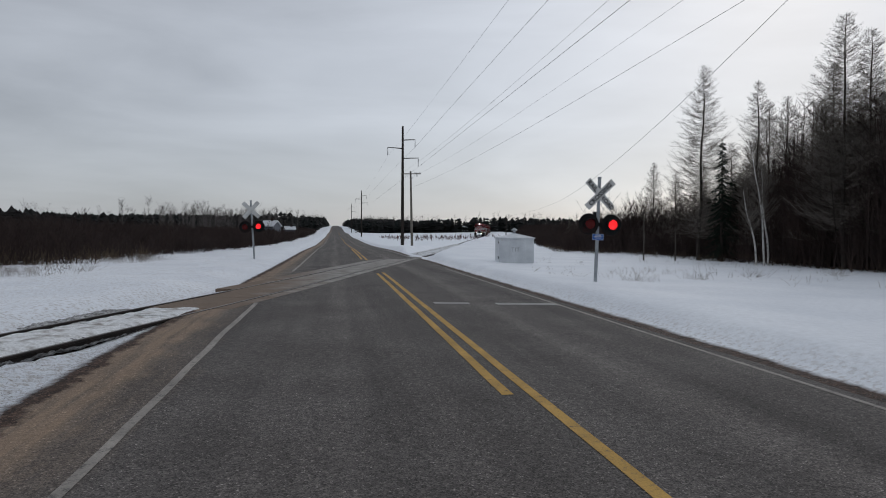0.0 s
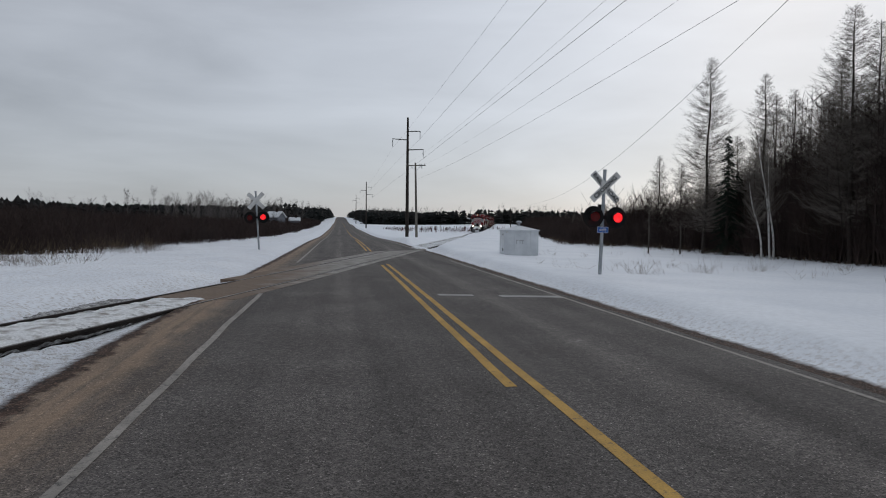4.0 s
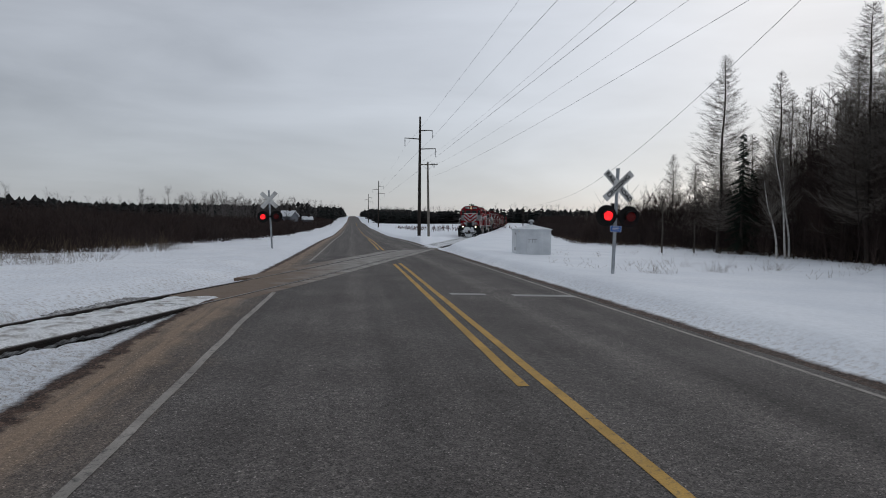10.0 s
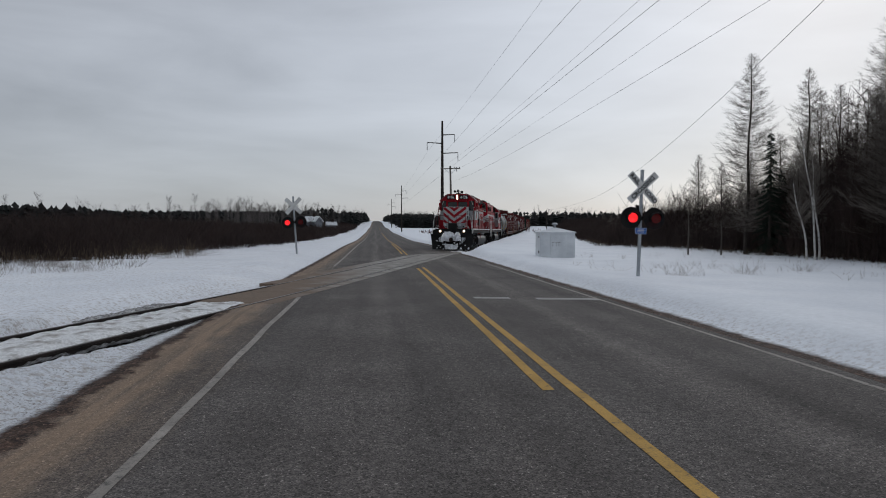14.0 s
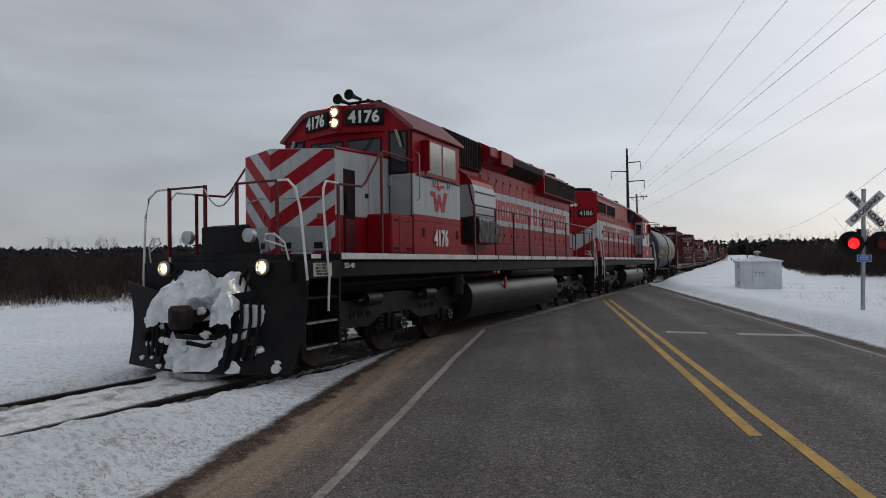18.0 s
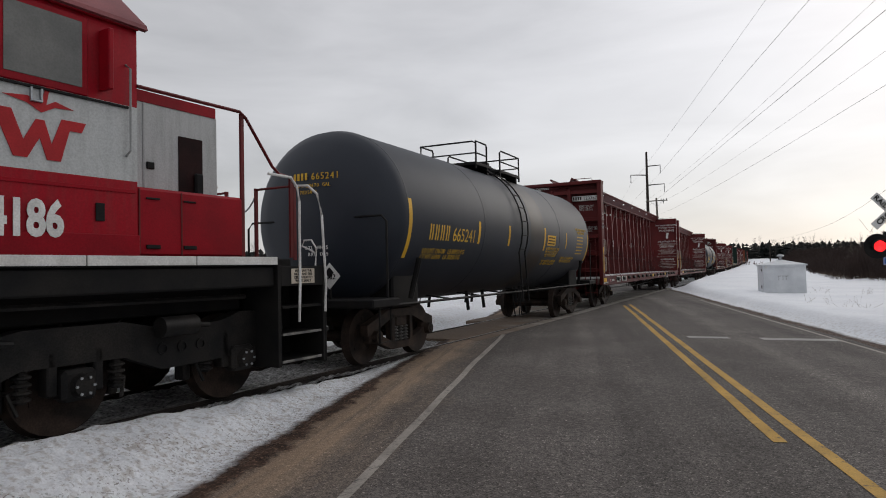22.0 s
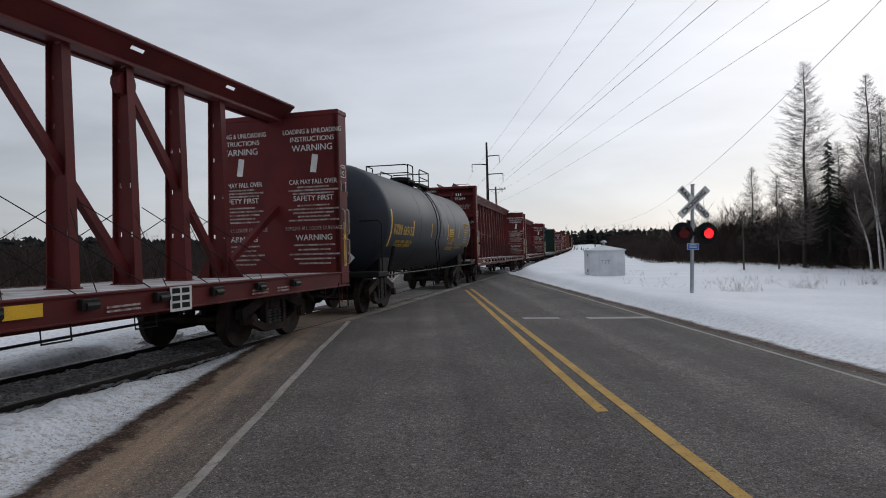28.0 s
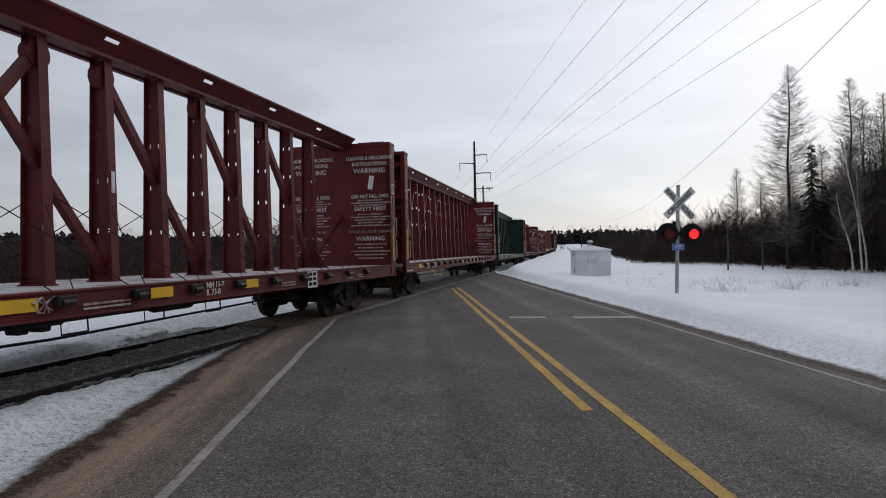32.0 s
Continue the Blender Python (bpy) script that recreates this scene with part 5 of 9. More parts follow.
def wrinkled_cover(x0, x1, y0, y1, z0, z1, seed):
    """A box under a loose cover: folds that run down its sides and sag on top."""
    g = G()
    a, b = min(x0, x1), max(x0, x1)
    h, w = z1 - z0, y1 - y0
    prof = [(y1, z0 + h * k / 7) for k in range(7)] + [(y1 - 0.015 * w, z1 - 0.03), (y1 - 0.12 * w, z1)] + [(y1 - w * k / 5, z1) for k in range(1, 6)]
    n, m = 26, len(prof)
    for i in range(n + 1):
        x = a + (b - a) * i / n
        end = 0.03 if i in (0, n) else 0.0
        for j, (y, z) in enumerate(prof):
            f = noise.noise((x * 7 + seed, j * 0.35, seed)) * 0.018 + noise.noise((x * 13, z * 11 + seed, y * 6)) * 0.020
            side = j < 7
            g.v.append((x, y + (f if y1 > y0 else -f) * (1 if side else 0.2), z - end * (j > 6) + (f * 0.9 if not side else 0) - (0.02 * math.sin(x * 9 + seed) if j > 8 else 0)))
    for i in range(n):
        for j in range(m - 1):
            g.f.append((i * m + j, (i + 1) * m + j, (i + 1) * m + j + 1, i * m + j + 1))
    k = len(g.v)
    g.v += [(a, y0, z0), (b, y0, z0)]
    g.f += [tuple(range(m)) + (k,), tuple(n * m + j for j in range(m - 1, -1, -1)) + (k + 1,)]
    g.m = [0] * len(g.f)
    return g


def locomotive(label, number, L, nose0, cab0, cab1, hood1, plow, flare, leading, nose_first):
    t = thing("locomotive", label, "locomotive", "locomotives of the train")
    X = lambda o: L / 2 - o
    deck = 1.72
    # frame and deck
    part("frame", G().box(X(0.95), X(L - 0.55), -1.46, 1.46, 1.36, 1.61, 0.02).box(X(0.0), X(0.98), -0.85, 0.85, 1.2, 1.61, 0.02).box(X(L - 0.58), X(L), -0.85, 0.85, 1.2, 1.61, 0.02).box(X(1.0), X(L - 1.0), -0.92, 0.92, 1.08, 1.4, 0.02), M_BLACKP, t, "black underframe")
    part("walkway", G().box(X(0.9), X(L - 0.5), -1.5, 1.5, 1.615, deck, 0.01).box(X(0), X(0.9), -0.86, 0.86, 1.615, deck, 0.01).box(X(L - 0.5), X(L), -0.86, 0.86, 1.615, deck, 0.01), M_BLACKP, t, "dark walkway deck")
    for s in (-1, 1):
        o = 0.95
        while o < L - 0.7:
            e = min(o + 1.22, L - 0.55)
            part("sill_stripe", G().box(X(o), X(e - 0.012), s * 1.498, s * 1.512, 1.63, 1.725, 0.003), M_WHITE, t, "dirty white sill stripe", smooth=0)
            o = e
    # nose
    nt = 3.48
    g = G()
    hw = 0.93
    pk = 0.46  # how far the prow stands out
    plan = [(X(cab0 + 0.05), -hw), (X(nose0), -hw), (X(nose0 - pk), 0.0), (X(nose0), hw), (X(cab0 + 0.05), hw)]
    g.prism(plan, 2, deck, nt)
    for i, (x, y, z) in enumerate(g.v):
        if z > deck + 0.1:
            g.v[i] = (x, y, nt + 0.05 if i in (5, 9) else nt - 0.05)
    nose = part("nose", g, M_NOSE_SIDE, t, "grey and red short hood with an angled front", smooth=20)
    e = 0.006
    for sd in (-1, 1):
        face = [(X(nose0) + e, sd * (hw - 0.012)), (X(nose0 - pk) + e + 0.004, 0.0), (X(nose0 - pk) - 0.02, 0.0), (X(nose0) - 0.02, sd * (hw - 0.012))]
        part("nose_front", G().prism(face, 2, deck + 0.01, nt - 0.06), M_NOSE, nose, "red and grey chevron stripes", smooth=0)
    if not leading:
        part("nose_cap", G().prism([(X(cab0), -hw - 0.01), (X(nose0) - 0.02, -hw - 0.01), (X(nose0 - pk) - 0.02, 0.0), (X(nose0) - 0.02, hw + 0.01), (X(cab0), hw + 0.01)], 2, nt - 0.05, nt + 0.075), M_RED, nose, "red top of the nose", smooth=0)
    part("nose_top_edge", G().tube([(X(cab0), hw - 0.01, nt + 0.045), (X(nose0), hw - 0.01, nt - 0.04)], 0.03, 6), M_RED, nose, "red edge of the nose top")
    for s in (-1, 1):
        # flat dark and dark red panels stand for the shade in the doorway
        dw = part("doorway_shade", G().box(X(nose0 + 0.56), X(nose0 + 0.22), s * hw, s * (hw + 0.012), deck + 0.02, 3.13, 0.004), M_GRILLE, nose, "dark panel for the shade inside an open side compartment")
        part("side_handle", G().box(X(nose0 + 0.36), X(nose0 + 0.24), s * (hw + 0.012), s * (hw + 0.06), 2.40, 2.72, 0.02), M_BLACKP, dw, "black box in the doorway")
        part("lower_doorway_shade", G().box(X(nose0 + 0.54), X(nose0 + 0.24), s * (hw + 0.012), s * (hw + 0.03), deck + 0.02, 2.3, 0.006), M_MAROON, dw, "darker red panel for the shaded lower door")
        part("nose_bolt", G().box(X(nose0 + 0.98), X(nose0 + 0.88), s * hw, s * (hw + 0.02), 2.70, 2.78, 0.01), M_BLACKP, nose)
        part("nose_seam", G().box(X(nose0 + 1.02), X(nose0 + 1.0), s * hw, s * (hw + 0.006), 2.45, 3.45), M_GRAYP, nose, smooth=0)
        sb = part("sand_box", G().box(X(cab0), X(cab0 - (0.80 if flare else 1.40)), s * hw, s * 1.43, deck, 2.42, 0.03), M_RED, nose, "low red side box with latches")
        for q in (0.1, 0.55):
            part("latch", G().box(X(cab0 - q), X(cab0 - q - 0.16), s * 1.43, s * 1.445, 2.30, 2.32, 0.004), M_BLACKP, sb, smooth=0)
            part("hinge", G().box(X(cab0 - q), X(cab0 - q - 0.16), s * 1.43, s * 1.45, 1.80, 1.84, 0.004), M_BLACKP, sb, smooth=0)
        for q in (0.02, 0.52):
            part("seam", G().box(X(cab0 - q), X(cab0 - q - 0.015), s * 1.43, s * 1.437, deck + 0.02, 2.40), M_MAROON, sb, smooth=0)
        fa = math.degrees(math.atan2(pk, hw))
        fm = pose(X(nose0 - pk / 2) + 0.008, s * hw / 2, 0, 0, 0, s * fa)
        ng = part("nose_grab", G().tube([(0.0, -0.3, 2.62), (0.06, -0.3, 2.62), (0.06, 0.28, 2.64), (0.0, 0.28, 2.64)], 0.011, 6), M_GRAB, nose, "thin steel grab iron", at=fm)
        part("nose_hatch", G().box(0.0, 0.012, -0.36, 0.44, deck + 0.06, deck + 0.46, 0.006), M_GRAYP, nose, "grey hatch with two lift rings", at=fm)
        for yy in (-0.26, 0.24):
            part("lift_ring", G().box(0.012, 0.022, yy - 0.07, yy + 0.07, deck + 0.10, deck + 0.2, 0.02), M_BLACKP, nose, at=fm)
        part("marker_plate", G().box(0.0, 0.02, 0.22, 0.30, 2.28, 2.38, 0.01), M_FILLRED, nose, "small red marker", at=fm)
    # cab
    cw = 1.44
    prof = [(-cw, deck), (-cw, 3.93), (-cw + 0.07, 4.10), (-0.93, 4.46), (-0.8, 4.52), (0.8, 4.52), (0.93, 4.46), (cw - 0.07, 4.10), (cw, 3.98), (cw, deck)]
    cab = part("cab", G().prism(prof, 0, X(cab0), X(cab1)), M_CAB, t, "red and grey driver's cab", smooth=25)
    prof = [(-cw - 0.07, 3.99), (-cw - 0.05, 4.04), (-0.97, 4.50), (-0.8, 4.56), (0.8, 4.56), (0.97, 4.50), (cw + 0.05, 4.04), (cw + 0.07, 3.99), (cw + 0.02, 3.98), (0.93, 4.43), (-0.93, 4.43), (-cw - 0.02, 3.98)]
    part("cab_roof", G().prism(prof, 0, X(cab0 - 0.08), X(cab1 + 0.12)), M_ROOF, cab, "dusty red cab roof with eaves", smooth=25)
    # front windows, number boards, headlight
    fx = X(cab0)
    for s in (-1, 1):
        part("front_window", G().box(fx + 0.002, fx + 0.02, s * 0.07, s * 0.78, 3.43, 3.92, 0.04), M_GLASSD, cab, "dark windscreen pane")
        fw = part("front_window", G().box(fx + 0.002, fx + 0.026, s * 0.96, s * 1.34, 3.20, 4.0, 0.08), M_BLACKP, cab, "rounded black window gasket")
        part("pane", G().box(fx + 0.02, fx + 0.034, s * 0.99, s * 1.31, 3.24, 3.96, 0.06), M_GLASSD, fw, "dark glass of the front door")
        part("windscreen_frame", G().tube([(fx + 0.014, s * 0.07, 3.43), (fx + 0.014, s * 0.07, 3.9), (fx + 0.014, s * 0.78, 3.9), (fx + 0.014, s * 0.78, 3.43)], 0.016, 5), M_BLACKP, cab, "black windscreen gasket")
        part("wiper", G().tube([(fx + 0.05, s * 0.62, 3.92), (fx + 0.06, s * 0.5, 3.74), (fx + 0.04, s * 0.22, 3.60)], 0.010, 5), M_BLACKP, cab, "black windscreen wiper")
        part("door_mirror", G().box(-0.010, 0.010, -0.025, 0.025, -0.17, 0.17, 0.006), M_GRAB, cab, "pale folded mirror", at=pose(fx + 0.10, s * 1.20, 3.84, s * 18, 0, 20))
        part("door_hinge", G().box(fx + 0.012, fx + 0.05, s * 0.93, s * 1.02, 2.98, 3.16, 0.01), M_GALV, cab, "steel door latch")
        for ye in (0.945, 1.40):
            part("door_edge", G().box(fx + 0.006, fx + 0.018, s * ye, s * (ye + 0.014), 2.42, 4.02), M_BLACKP, cab, smooth=0)
        part("cab_front_panel", G().box(fx - 0.004, fx + 0.012, s * 0.94, s * 1.43, 2.44, 3.17, 0.004), M_GRAYP, cab)
        a = math.degrees(math.atan2(0.32, 0.92))
        nb = part("number_board", G().box(-0.02, 0.04, -0.37, 0.37, -0.16, 0.16, 0.09), M_BLACKP, cab, "black number board", at=pose(fx + 0.178, s * 0.53, 4.29, 0, 0, s * a))
        lettering(number, 0.31, M_TEXTW, nb, pose(0.044, 0, -0.11, 90, 0, 90), align="CENTER", wide=0.95, name="number", bold=0.009)
    part("brow", G().prism([(fx - 0.05, -0.93), (fx + 0.005, -0.93), (fx + 0.33, 0), (fx + 0.005, 0.93), (fx - 0.05, 0.93)], 2, 4.02, 4.52), M_RED, cab, "angled red brow with number boards", smooth=0)
    fx += 0.30
    hd = part("headlight", G().box(fx - 0.02, fx + 0.06, -0.13, 0.13, 4.05, 4.53, 0.05), M_RED, cab)
    for z in (4.39, 4.19):
        part("bulb", G().lathe([(0.002, 0.012), (0.04, 0.010)], (fx + 0.062, 0, z), (1, 0, 0), 18), M_HEAD if leading else M_GLASSD, hd, "lit headlight" if leading else "unlit headlight")
        part("lens", G().lathe([(0.04, 0.010), (0.06, 0.008), (0.08, 0.0)], (fx + 0.062, 0, z), (1, 0, 0), 18), M_HEADRIM if leading else M_GLASSD, hd, "glowing outer lens" if leading else "unlit outer lens")
        part("lamp_rim", G().lathe([(0.081, 0.0), (0.085, 0.03), (0.1, 0.03), (0.104, 0.0)], (fx + 0.058, 0, z), (1, 0, 0), 20), M_REFLECTOR, hd, "rim of the lamp")
    for s in (-1, 1):
        y = s * (cw + 0.002)
        w0, w1 = cab0 + 0.57, cab1 - (0.25 if flare else 0.95)
        fr = part("side_window", G().box(X(w0 - 0.06), X(w1 + 0.06), y - s * 0.01, y + s * 0.012, 3.20, 3.94, 0.01), M_RED, cab, "side window frame")
        mid = (w0 + w1) / 2
        for a, b in ((w0, mid - 0.03), (mid + 0.03, w1)):
            part("pane", G().box(X(a), X(b), y + s * 0.012, y + s * 0.018, 3.27, 3.88, 0.003), M_PANE, fr, "window pane with a pale reflection in its colour", smooth=0)
        part("wind_deflector", G().box(X(w0 - 0.22), X(w0 - 0.17), y, y + s * 0.16, 3.28, 3.86, 0.01), M_RED, cab, "small red wind deflector")
        if not flare:
            part("mirror_box", G().box(X(5.56), X(5.38), y, y + s * 0.05, 2.86, 3.20, 0.06), M_BLACKP, cab, "black rounded mirror box")
        part("cab_seam", G().box(X(cab0 + 0.02), X(cab1), y + s * 0.001, y + s * 0.008, 2.34, 2.375, 0.002), M_RED, cab, smooth=0)
        for q in (0.35, 1.9):
            part("cab_latch", G().box(X(cab0 + q), X(cab0 + q + 0.09), y, y + s * 0.012, 2.05, 2.22, 0.004), M_BLACKP, cab)
        # rail from the cab round the nose
        na, nb0 = (1.08, 0.98) if flare else (1.40, 0.55)
        part("nose_rail", G().tube([(X(cab0), y, 3.42), (X(cab0 - na + 0.04), s * 1.42, 3.44), (X(cab0 - na - 0.06), s * 1.42, 3.38), (X(cab0 - na - 0.5), s * 1.41, 2.86), (X(cab0 - na - 0.62), s * 1.41, 2.78), (X(nb0), s * 1.41, 2.75)], 0.02, 7), M_RAILRED, t, "dark red nose handrail")
        for o, zt in ((cab0 - na, 3.42), (nb0 + 0.04, 2.76)):
            part("nose_stanchion", G().box(X(o) - 0.028, X(o) + 0.028, s * 1.395, s * 1.425, deck, zt, 0.004), M_RAILRED, t, "dark red stanchion", smooth=0)
        part("arm_rest", G().box(X(cab0 + 0.1), X(cab1 - 0.02), y, y + s * 0.02, 3.168, 3.192, 0.004), M_BLACKP, cab)
        for q in (0.4, 1.05):
            part("bracket", G().box(X(w1 - q), X(w1 - q + 0.1), y, y + s * 0.035, 3.05, 3.07, 0.004).box(X(w1 - q), X(w1 - q + 0.014), y, y + s * 0.03, 3.05, 3.17).box(X(w1 - q + 0.086), X(w1 - q + 0.1), y, y + s * 0.03, 3.05, 3.17), M_GALV, cab, smooth=0)
        part("rain_gutter", G().box(X(cab0), X(cab1), y, y + s * 0.03, 3.97, 4.0, 0.004), M_RED, cab)
        part("grab_iron", G().tube([(X(cab0 + 0.12), y, 3.6), (X(cab0 + 0.12), y + s * 0.07, 3.55), (X(cab0 + 0.12), y + s * 0.07, 2.75), (X(cab0 + 0.12), y, 2.7)], 0.012, 6), M_GRAYP, cab)
        x = X(cab0 + 1.05) if s > 0 else X(cab0 + 2.2)
        nc = cab0 + (1.22 if flare else 0.98)
        m = pose(X(nc) + (0.4 if s > 0 else -0.4), y + s * 0.016, 1.90, 90, 0, 180 if s > 0 else 0)
        lettering(number, 0.43, M_TEXTW, cab, m, wide=0.74, name="number", bold=0.016)
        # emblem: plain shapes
        ex = X(cab0 + (1.08 if flare else 0.93))
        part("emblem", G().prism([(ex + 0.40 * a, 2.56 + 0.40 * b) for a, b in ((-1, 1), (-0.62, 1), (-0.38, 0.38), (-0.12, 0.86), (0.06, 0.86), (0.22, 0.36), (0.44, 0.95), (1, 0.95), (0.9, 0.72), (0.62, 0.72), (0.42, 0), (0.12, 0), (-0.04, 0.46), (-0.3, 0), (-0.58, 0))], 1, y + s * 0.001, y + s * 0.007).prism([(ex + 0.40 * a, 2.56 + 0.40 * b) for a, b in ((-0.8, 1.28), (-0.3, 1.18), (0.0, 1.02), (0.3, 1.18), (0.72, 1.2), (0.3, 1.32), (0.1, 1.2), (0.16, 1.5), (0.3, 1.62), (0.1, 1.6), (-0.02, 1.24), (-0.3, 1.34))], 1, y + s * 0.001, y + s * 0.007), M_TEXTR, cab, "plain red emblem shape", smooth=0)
        part("rear_door", G().box(X(cab1) - 0.012, X(cab1) + 0.002, s * 0.98, s * 1.40, 1.95, 3.85, 0.01), M_GRAYP, cab, "grey rear cab door")
        part("rear_door_window", G().box(X(cab1) - 0.018, X(cab1) - 0.010, s * 1.04, s * 1.34, 3.1, 3.72, 0.04), M_GLASSD, cab, "dark door window")
        part("cab_base", G().box(X(cab0 - 0.02), X(cab1 + 0.3), s * (cw - 0.03), s * (cw + 0.014), deck, 1.93, 0.006), M_RED, cab)
    # long hood
    ht = 4.56 if flare else 4.68
    hw = 0.93
    prof = [(-hw, deck), (-hw, ht - 0.22), (-hw + 0.18, ht - 0.03), (-0.3, ht + 0.03), (0.3, ht + 0.03), (hw - 0.18, ht - 0.03), (hw, ht - 0.22), (hw, deck)]
    hood = part("long_hood", G().prism(prof, 0, X(cab1), X(hood1)), M_HOOD, t, "red hood with a cream band", smooth=25)
    part("hood_roof", G().prism([(-hw - 0.02, ht - 0.18), (-hw + 0.16, ht + 0.01), (-0.3, ht + 0.07), (0.3, ht + 0.07), (hw - 0.16, ht + 0.01), (hw + 0.02, ht - 0.18), (hw - 0.1, ht - 0.14), (-hw + 0.1, ht - 0.14)], 0, X(cab1 + 0.1), X(hood1 - 0.02)), M_ROOF, hood, "dusty red roof")
    doors0, doors1 = cab1 + 2.35, hood1 - 0.45
    n = round((doors1 - doors0) / 0.56)
    for s in (-1, 1):
        for i in range(n):
            a = doors0 + (doors1 - doors0) * i / n
            b = doors0 + (doors1 - doors0) * (i + 1) / n
            zt = 3.86 if b < 12.6 else 3.60
            dr = part("hood_door", G().box(X(a + 0.006), X(b - 0.006), s * hw, s * (hw + 0.014), 2.06, zt, 0.004), M_HOOD, hood, smooth=20)
            for z in (2.25, zt - 0.2):
                part("latch", G().box(X(a + 0.07), X(a + 0.115), s * (hw + 0.014), s * (hw + 0.03), z, z + 0.09, 0.006), M_BLACKP, dr)
            if i % 2:
                part("hinge", G().box(X(b - 0.05), X(b - 0.02), s * (hw + 0.014), s * (hw + 0.024), 2.5, 2.62).box(X(b - 0.05), X(b - 0.02), s * (hw + 0.014), s * (hw + 0.024), zt - 0.36, zt - 0.24), M_RED, dr)
        part("hood_foot", G().box(X(cab1 + 0.05), X(hood1), s * hw, s * (hw + 0.12), deck, 2.02, 0.015), M_RED, hood, "red battery and duct boxes")
        # central air intake behind the cab
        it = part("air_intake", G().box(X(cab1 + 0.12), X(cab1 + 2.3), s * (hw - 0.02), s * (hw + 0.10), 3.78, 4.50, 0.02), M_BLACKP, hood, "dark intake grille")
        k = cab1 + 0.2
        while k < cab1 + 2.25:
            part("slat", G().box(X(k), X(k + 0.035), s * (hw + 0.10), s * (hw + 0.125), 3.82, 4.46), M_GRILLE, it, smooth=0)
            k += 0.105
        if flare:
            dz = [(s * hw, 3.94), (s * (hw + 0.30), 4.20), (s * (hw + 0.30), 4.40), (s * (hw - 0.02), 4.57)]
            db = part("brake_hatch", G().prism(dz, 0, X(cab1 + 2.42), X(12.62)), M_RED, hood, "flared dynamic brake hatch", smooth=15)
            part("grille", G().prism([(s * (hw + 0.03), 3.96), (s * (hw + 0.31), 4.205), (s * (hw + 0.312), 4.37), (s * (hw + 0.28), 4.21)], 0, X(9.6), X(12.5)), M_GRILLE, db, "dark slot")
            part("control_box", G().box(X(8.55), X(9.45), s * (hw + 0.1), s * (hw + 0.36), 4.06, 4.42, 0.02), M_RED, db, "red box with latches")
            rz0, rz1, ry, r0, r1 = 3.68, 4.32, 0.24, 12.78, hood1 - 0.02
        else:
            rz0, rz1, ry, r0, r1 = 3.68, 4.26, 0.05, hood1 - 4.42, hood1 - 0.12
        rad = part("radiator", G().prism([(s * hw, rz0), (s * (hw + ry), rz0 + 0.06), (s * (hw + ry), rz1), (s * (hw - 0.05), rz1 + 0.14)], 0, X(r0), X(r1)), M_RED, hood, "radiator section", smooth=15)
        part("radiator_screen", G().box(X(r0 + 0.1), X(r1 - 0.06), s * (hw + ry), s * (hw + ry + 0.012), rz0 + 0.09, rz1 - 0.03), M_GRILLE, rad, "dark radiator screen", smooth=0)
        k = r0 + 0.16
        while k < r1 - 0.1:
            part("screen_bar", G().box(X(k), X(k + 0.014), s * (hw + ry + 0.012), s * (hw + ry + 0.022), rz0 + 0.08, rz1 - 0.02), M_BLACKP, rad, smooth=0)
            k += 0.12
        for j in range(6):
            z = rz0 + 0.13 + j * (rz1 - rz0 - 0.18) / 5
            part("screen_bar", G().box(X(r0 + 0.1), X(r1 - 0.06), s * (hw + ry + 0.022), s * (hw + ry + 0.03), z - 0.008, z + 0.008), M_GRILLE, rad, smooth=0)
        mid = r1 - 1.75
        if not flare:
            part("screen_divider", G().box(X(mid - 0.06), X(mid + 0.06), s * (hw + ry), s * (hw + ry + 0.034), rz0 + 0.05, rz1), M_RED, rad, "red post between the screens", smooth=0)
        # the painted name: plain shapes
        x0, x1 = (X(8.55), X(16.3)) if flare else (X(7.7), X(15.45))
        letter_blocks(hood, min(x0, x1), max(x0, x1), s * (hw + 0.0145), 2.69, 3.22, (9, 1, 8) if s < 0 else (8, 1, 9), s, M_TEXTR)
    for o in ([13.6, 14.95, 16.3] if flare else [hood1 - 3.4, hood1 - 2.1, hood1 - 0.8]) + ([10.2, 11.6] if flare else [9.0]):
        part("roof_fan", G().lathe([(0.55, 0.0), (0.58, 0.04), (0.58, 0.15), (0.54, 0.19), (0.5, 0.15), (0.12, 0.13), (0.08, 0.2)], (X(o), 0, ht + 0.04), (0, 0, 1), 24), M_BLACKP, hood, "round roof fan")
    part("exhaust_stack", G().box(X(8.1), X(8.7), -0.18, 0.18, ht, ht + 0.22, 0.03), M_BLACKP, hood)
    for o in (9.3, 12.3):
        part("lifting_eye", G().tube([(X(o), 0.5, ht - 0.02), (X(o), 0.5, ht + 0.14), (X(o + 0.1), 0.5, ht + 0.14), (X(o + 0.1), 0.5, ht - 0.02)], 0.014, 5), M_RED, hood)
    # hood end: number boards, lights, chevron
    ex = X(hood1)
    pk = 0.42
    plan = [(ex + 0.02, -hw), (ex, -hw), (ex - pk, 0.0), (ex, hw), (ex + 0.02, hw)]
    end = part("hood_end", G().prism(plan, 2, deck, ht - 0.06), M_HOODEND, hood, "angled red hood end with a grey chevron", smooth=0)
    a = math.degrees(math.atan2(pk, hw))
    lp = part("rear_headlight", G().box(-0.19, 0.19, -0.03, 0.05, -0.10, 0.10, 0.04), M_RED, end, at=pose(ex - pk - 0.01, 0, 4.07, 0, 0, 90))
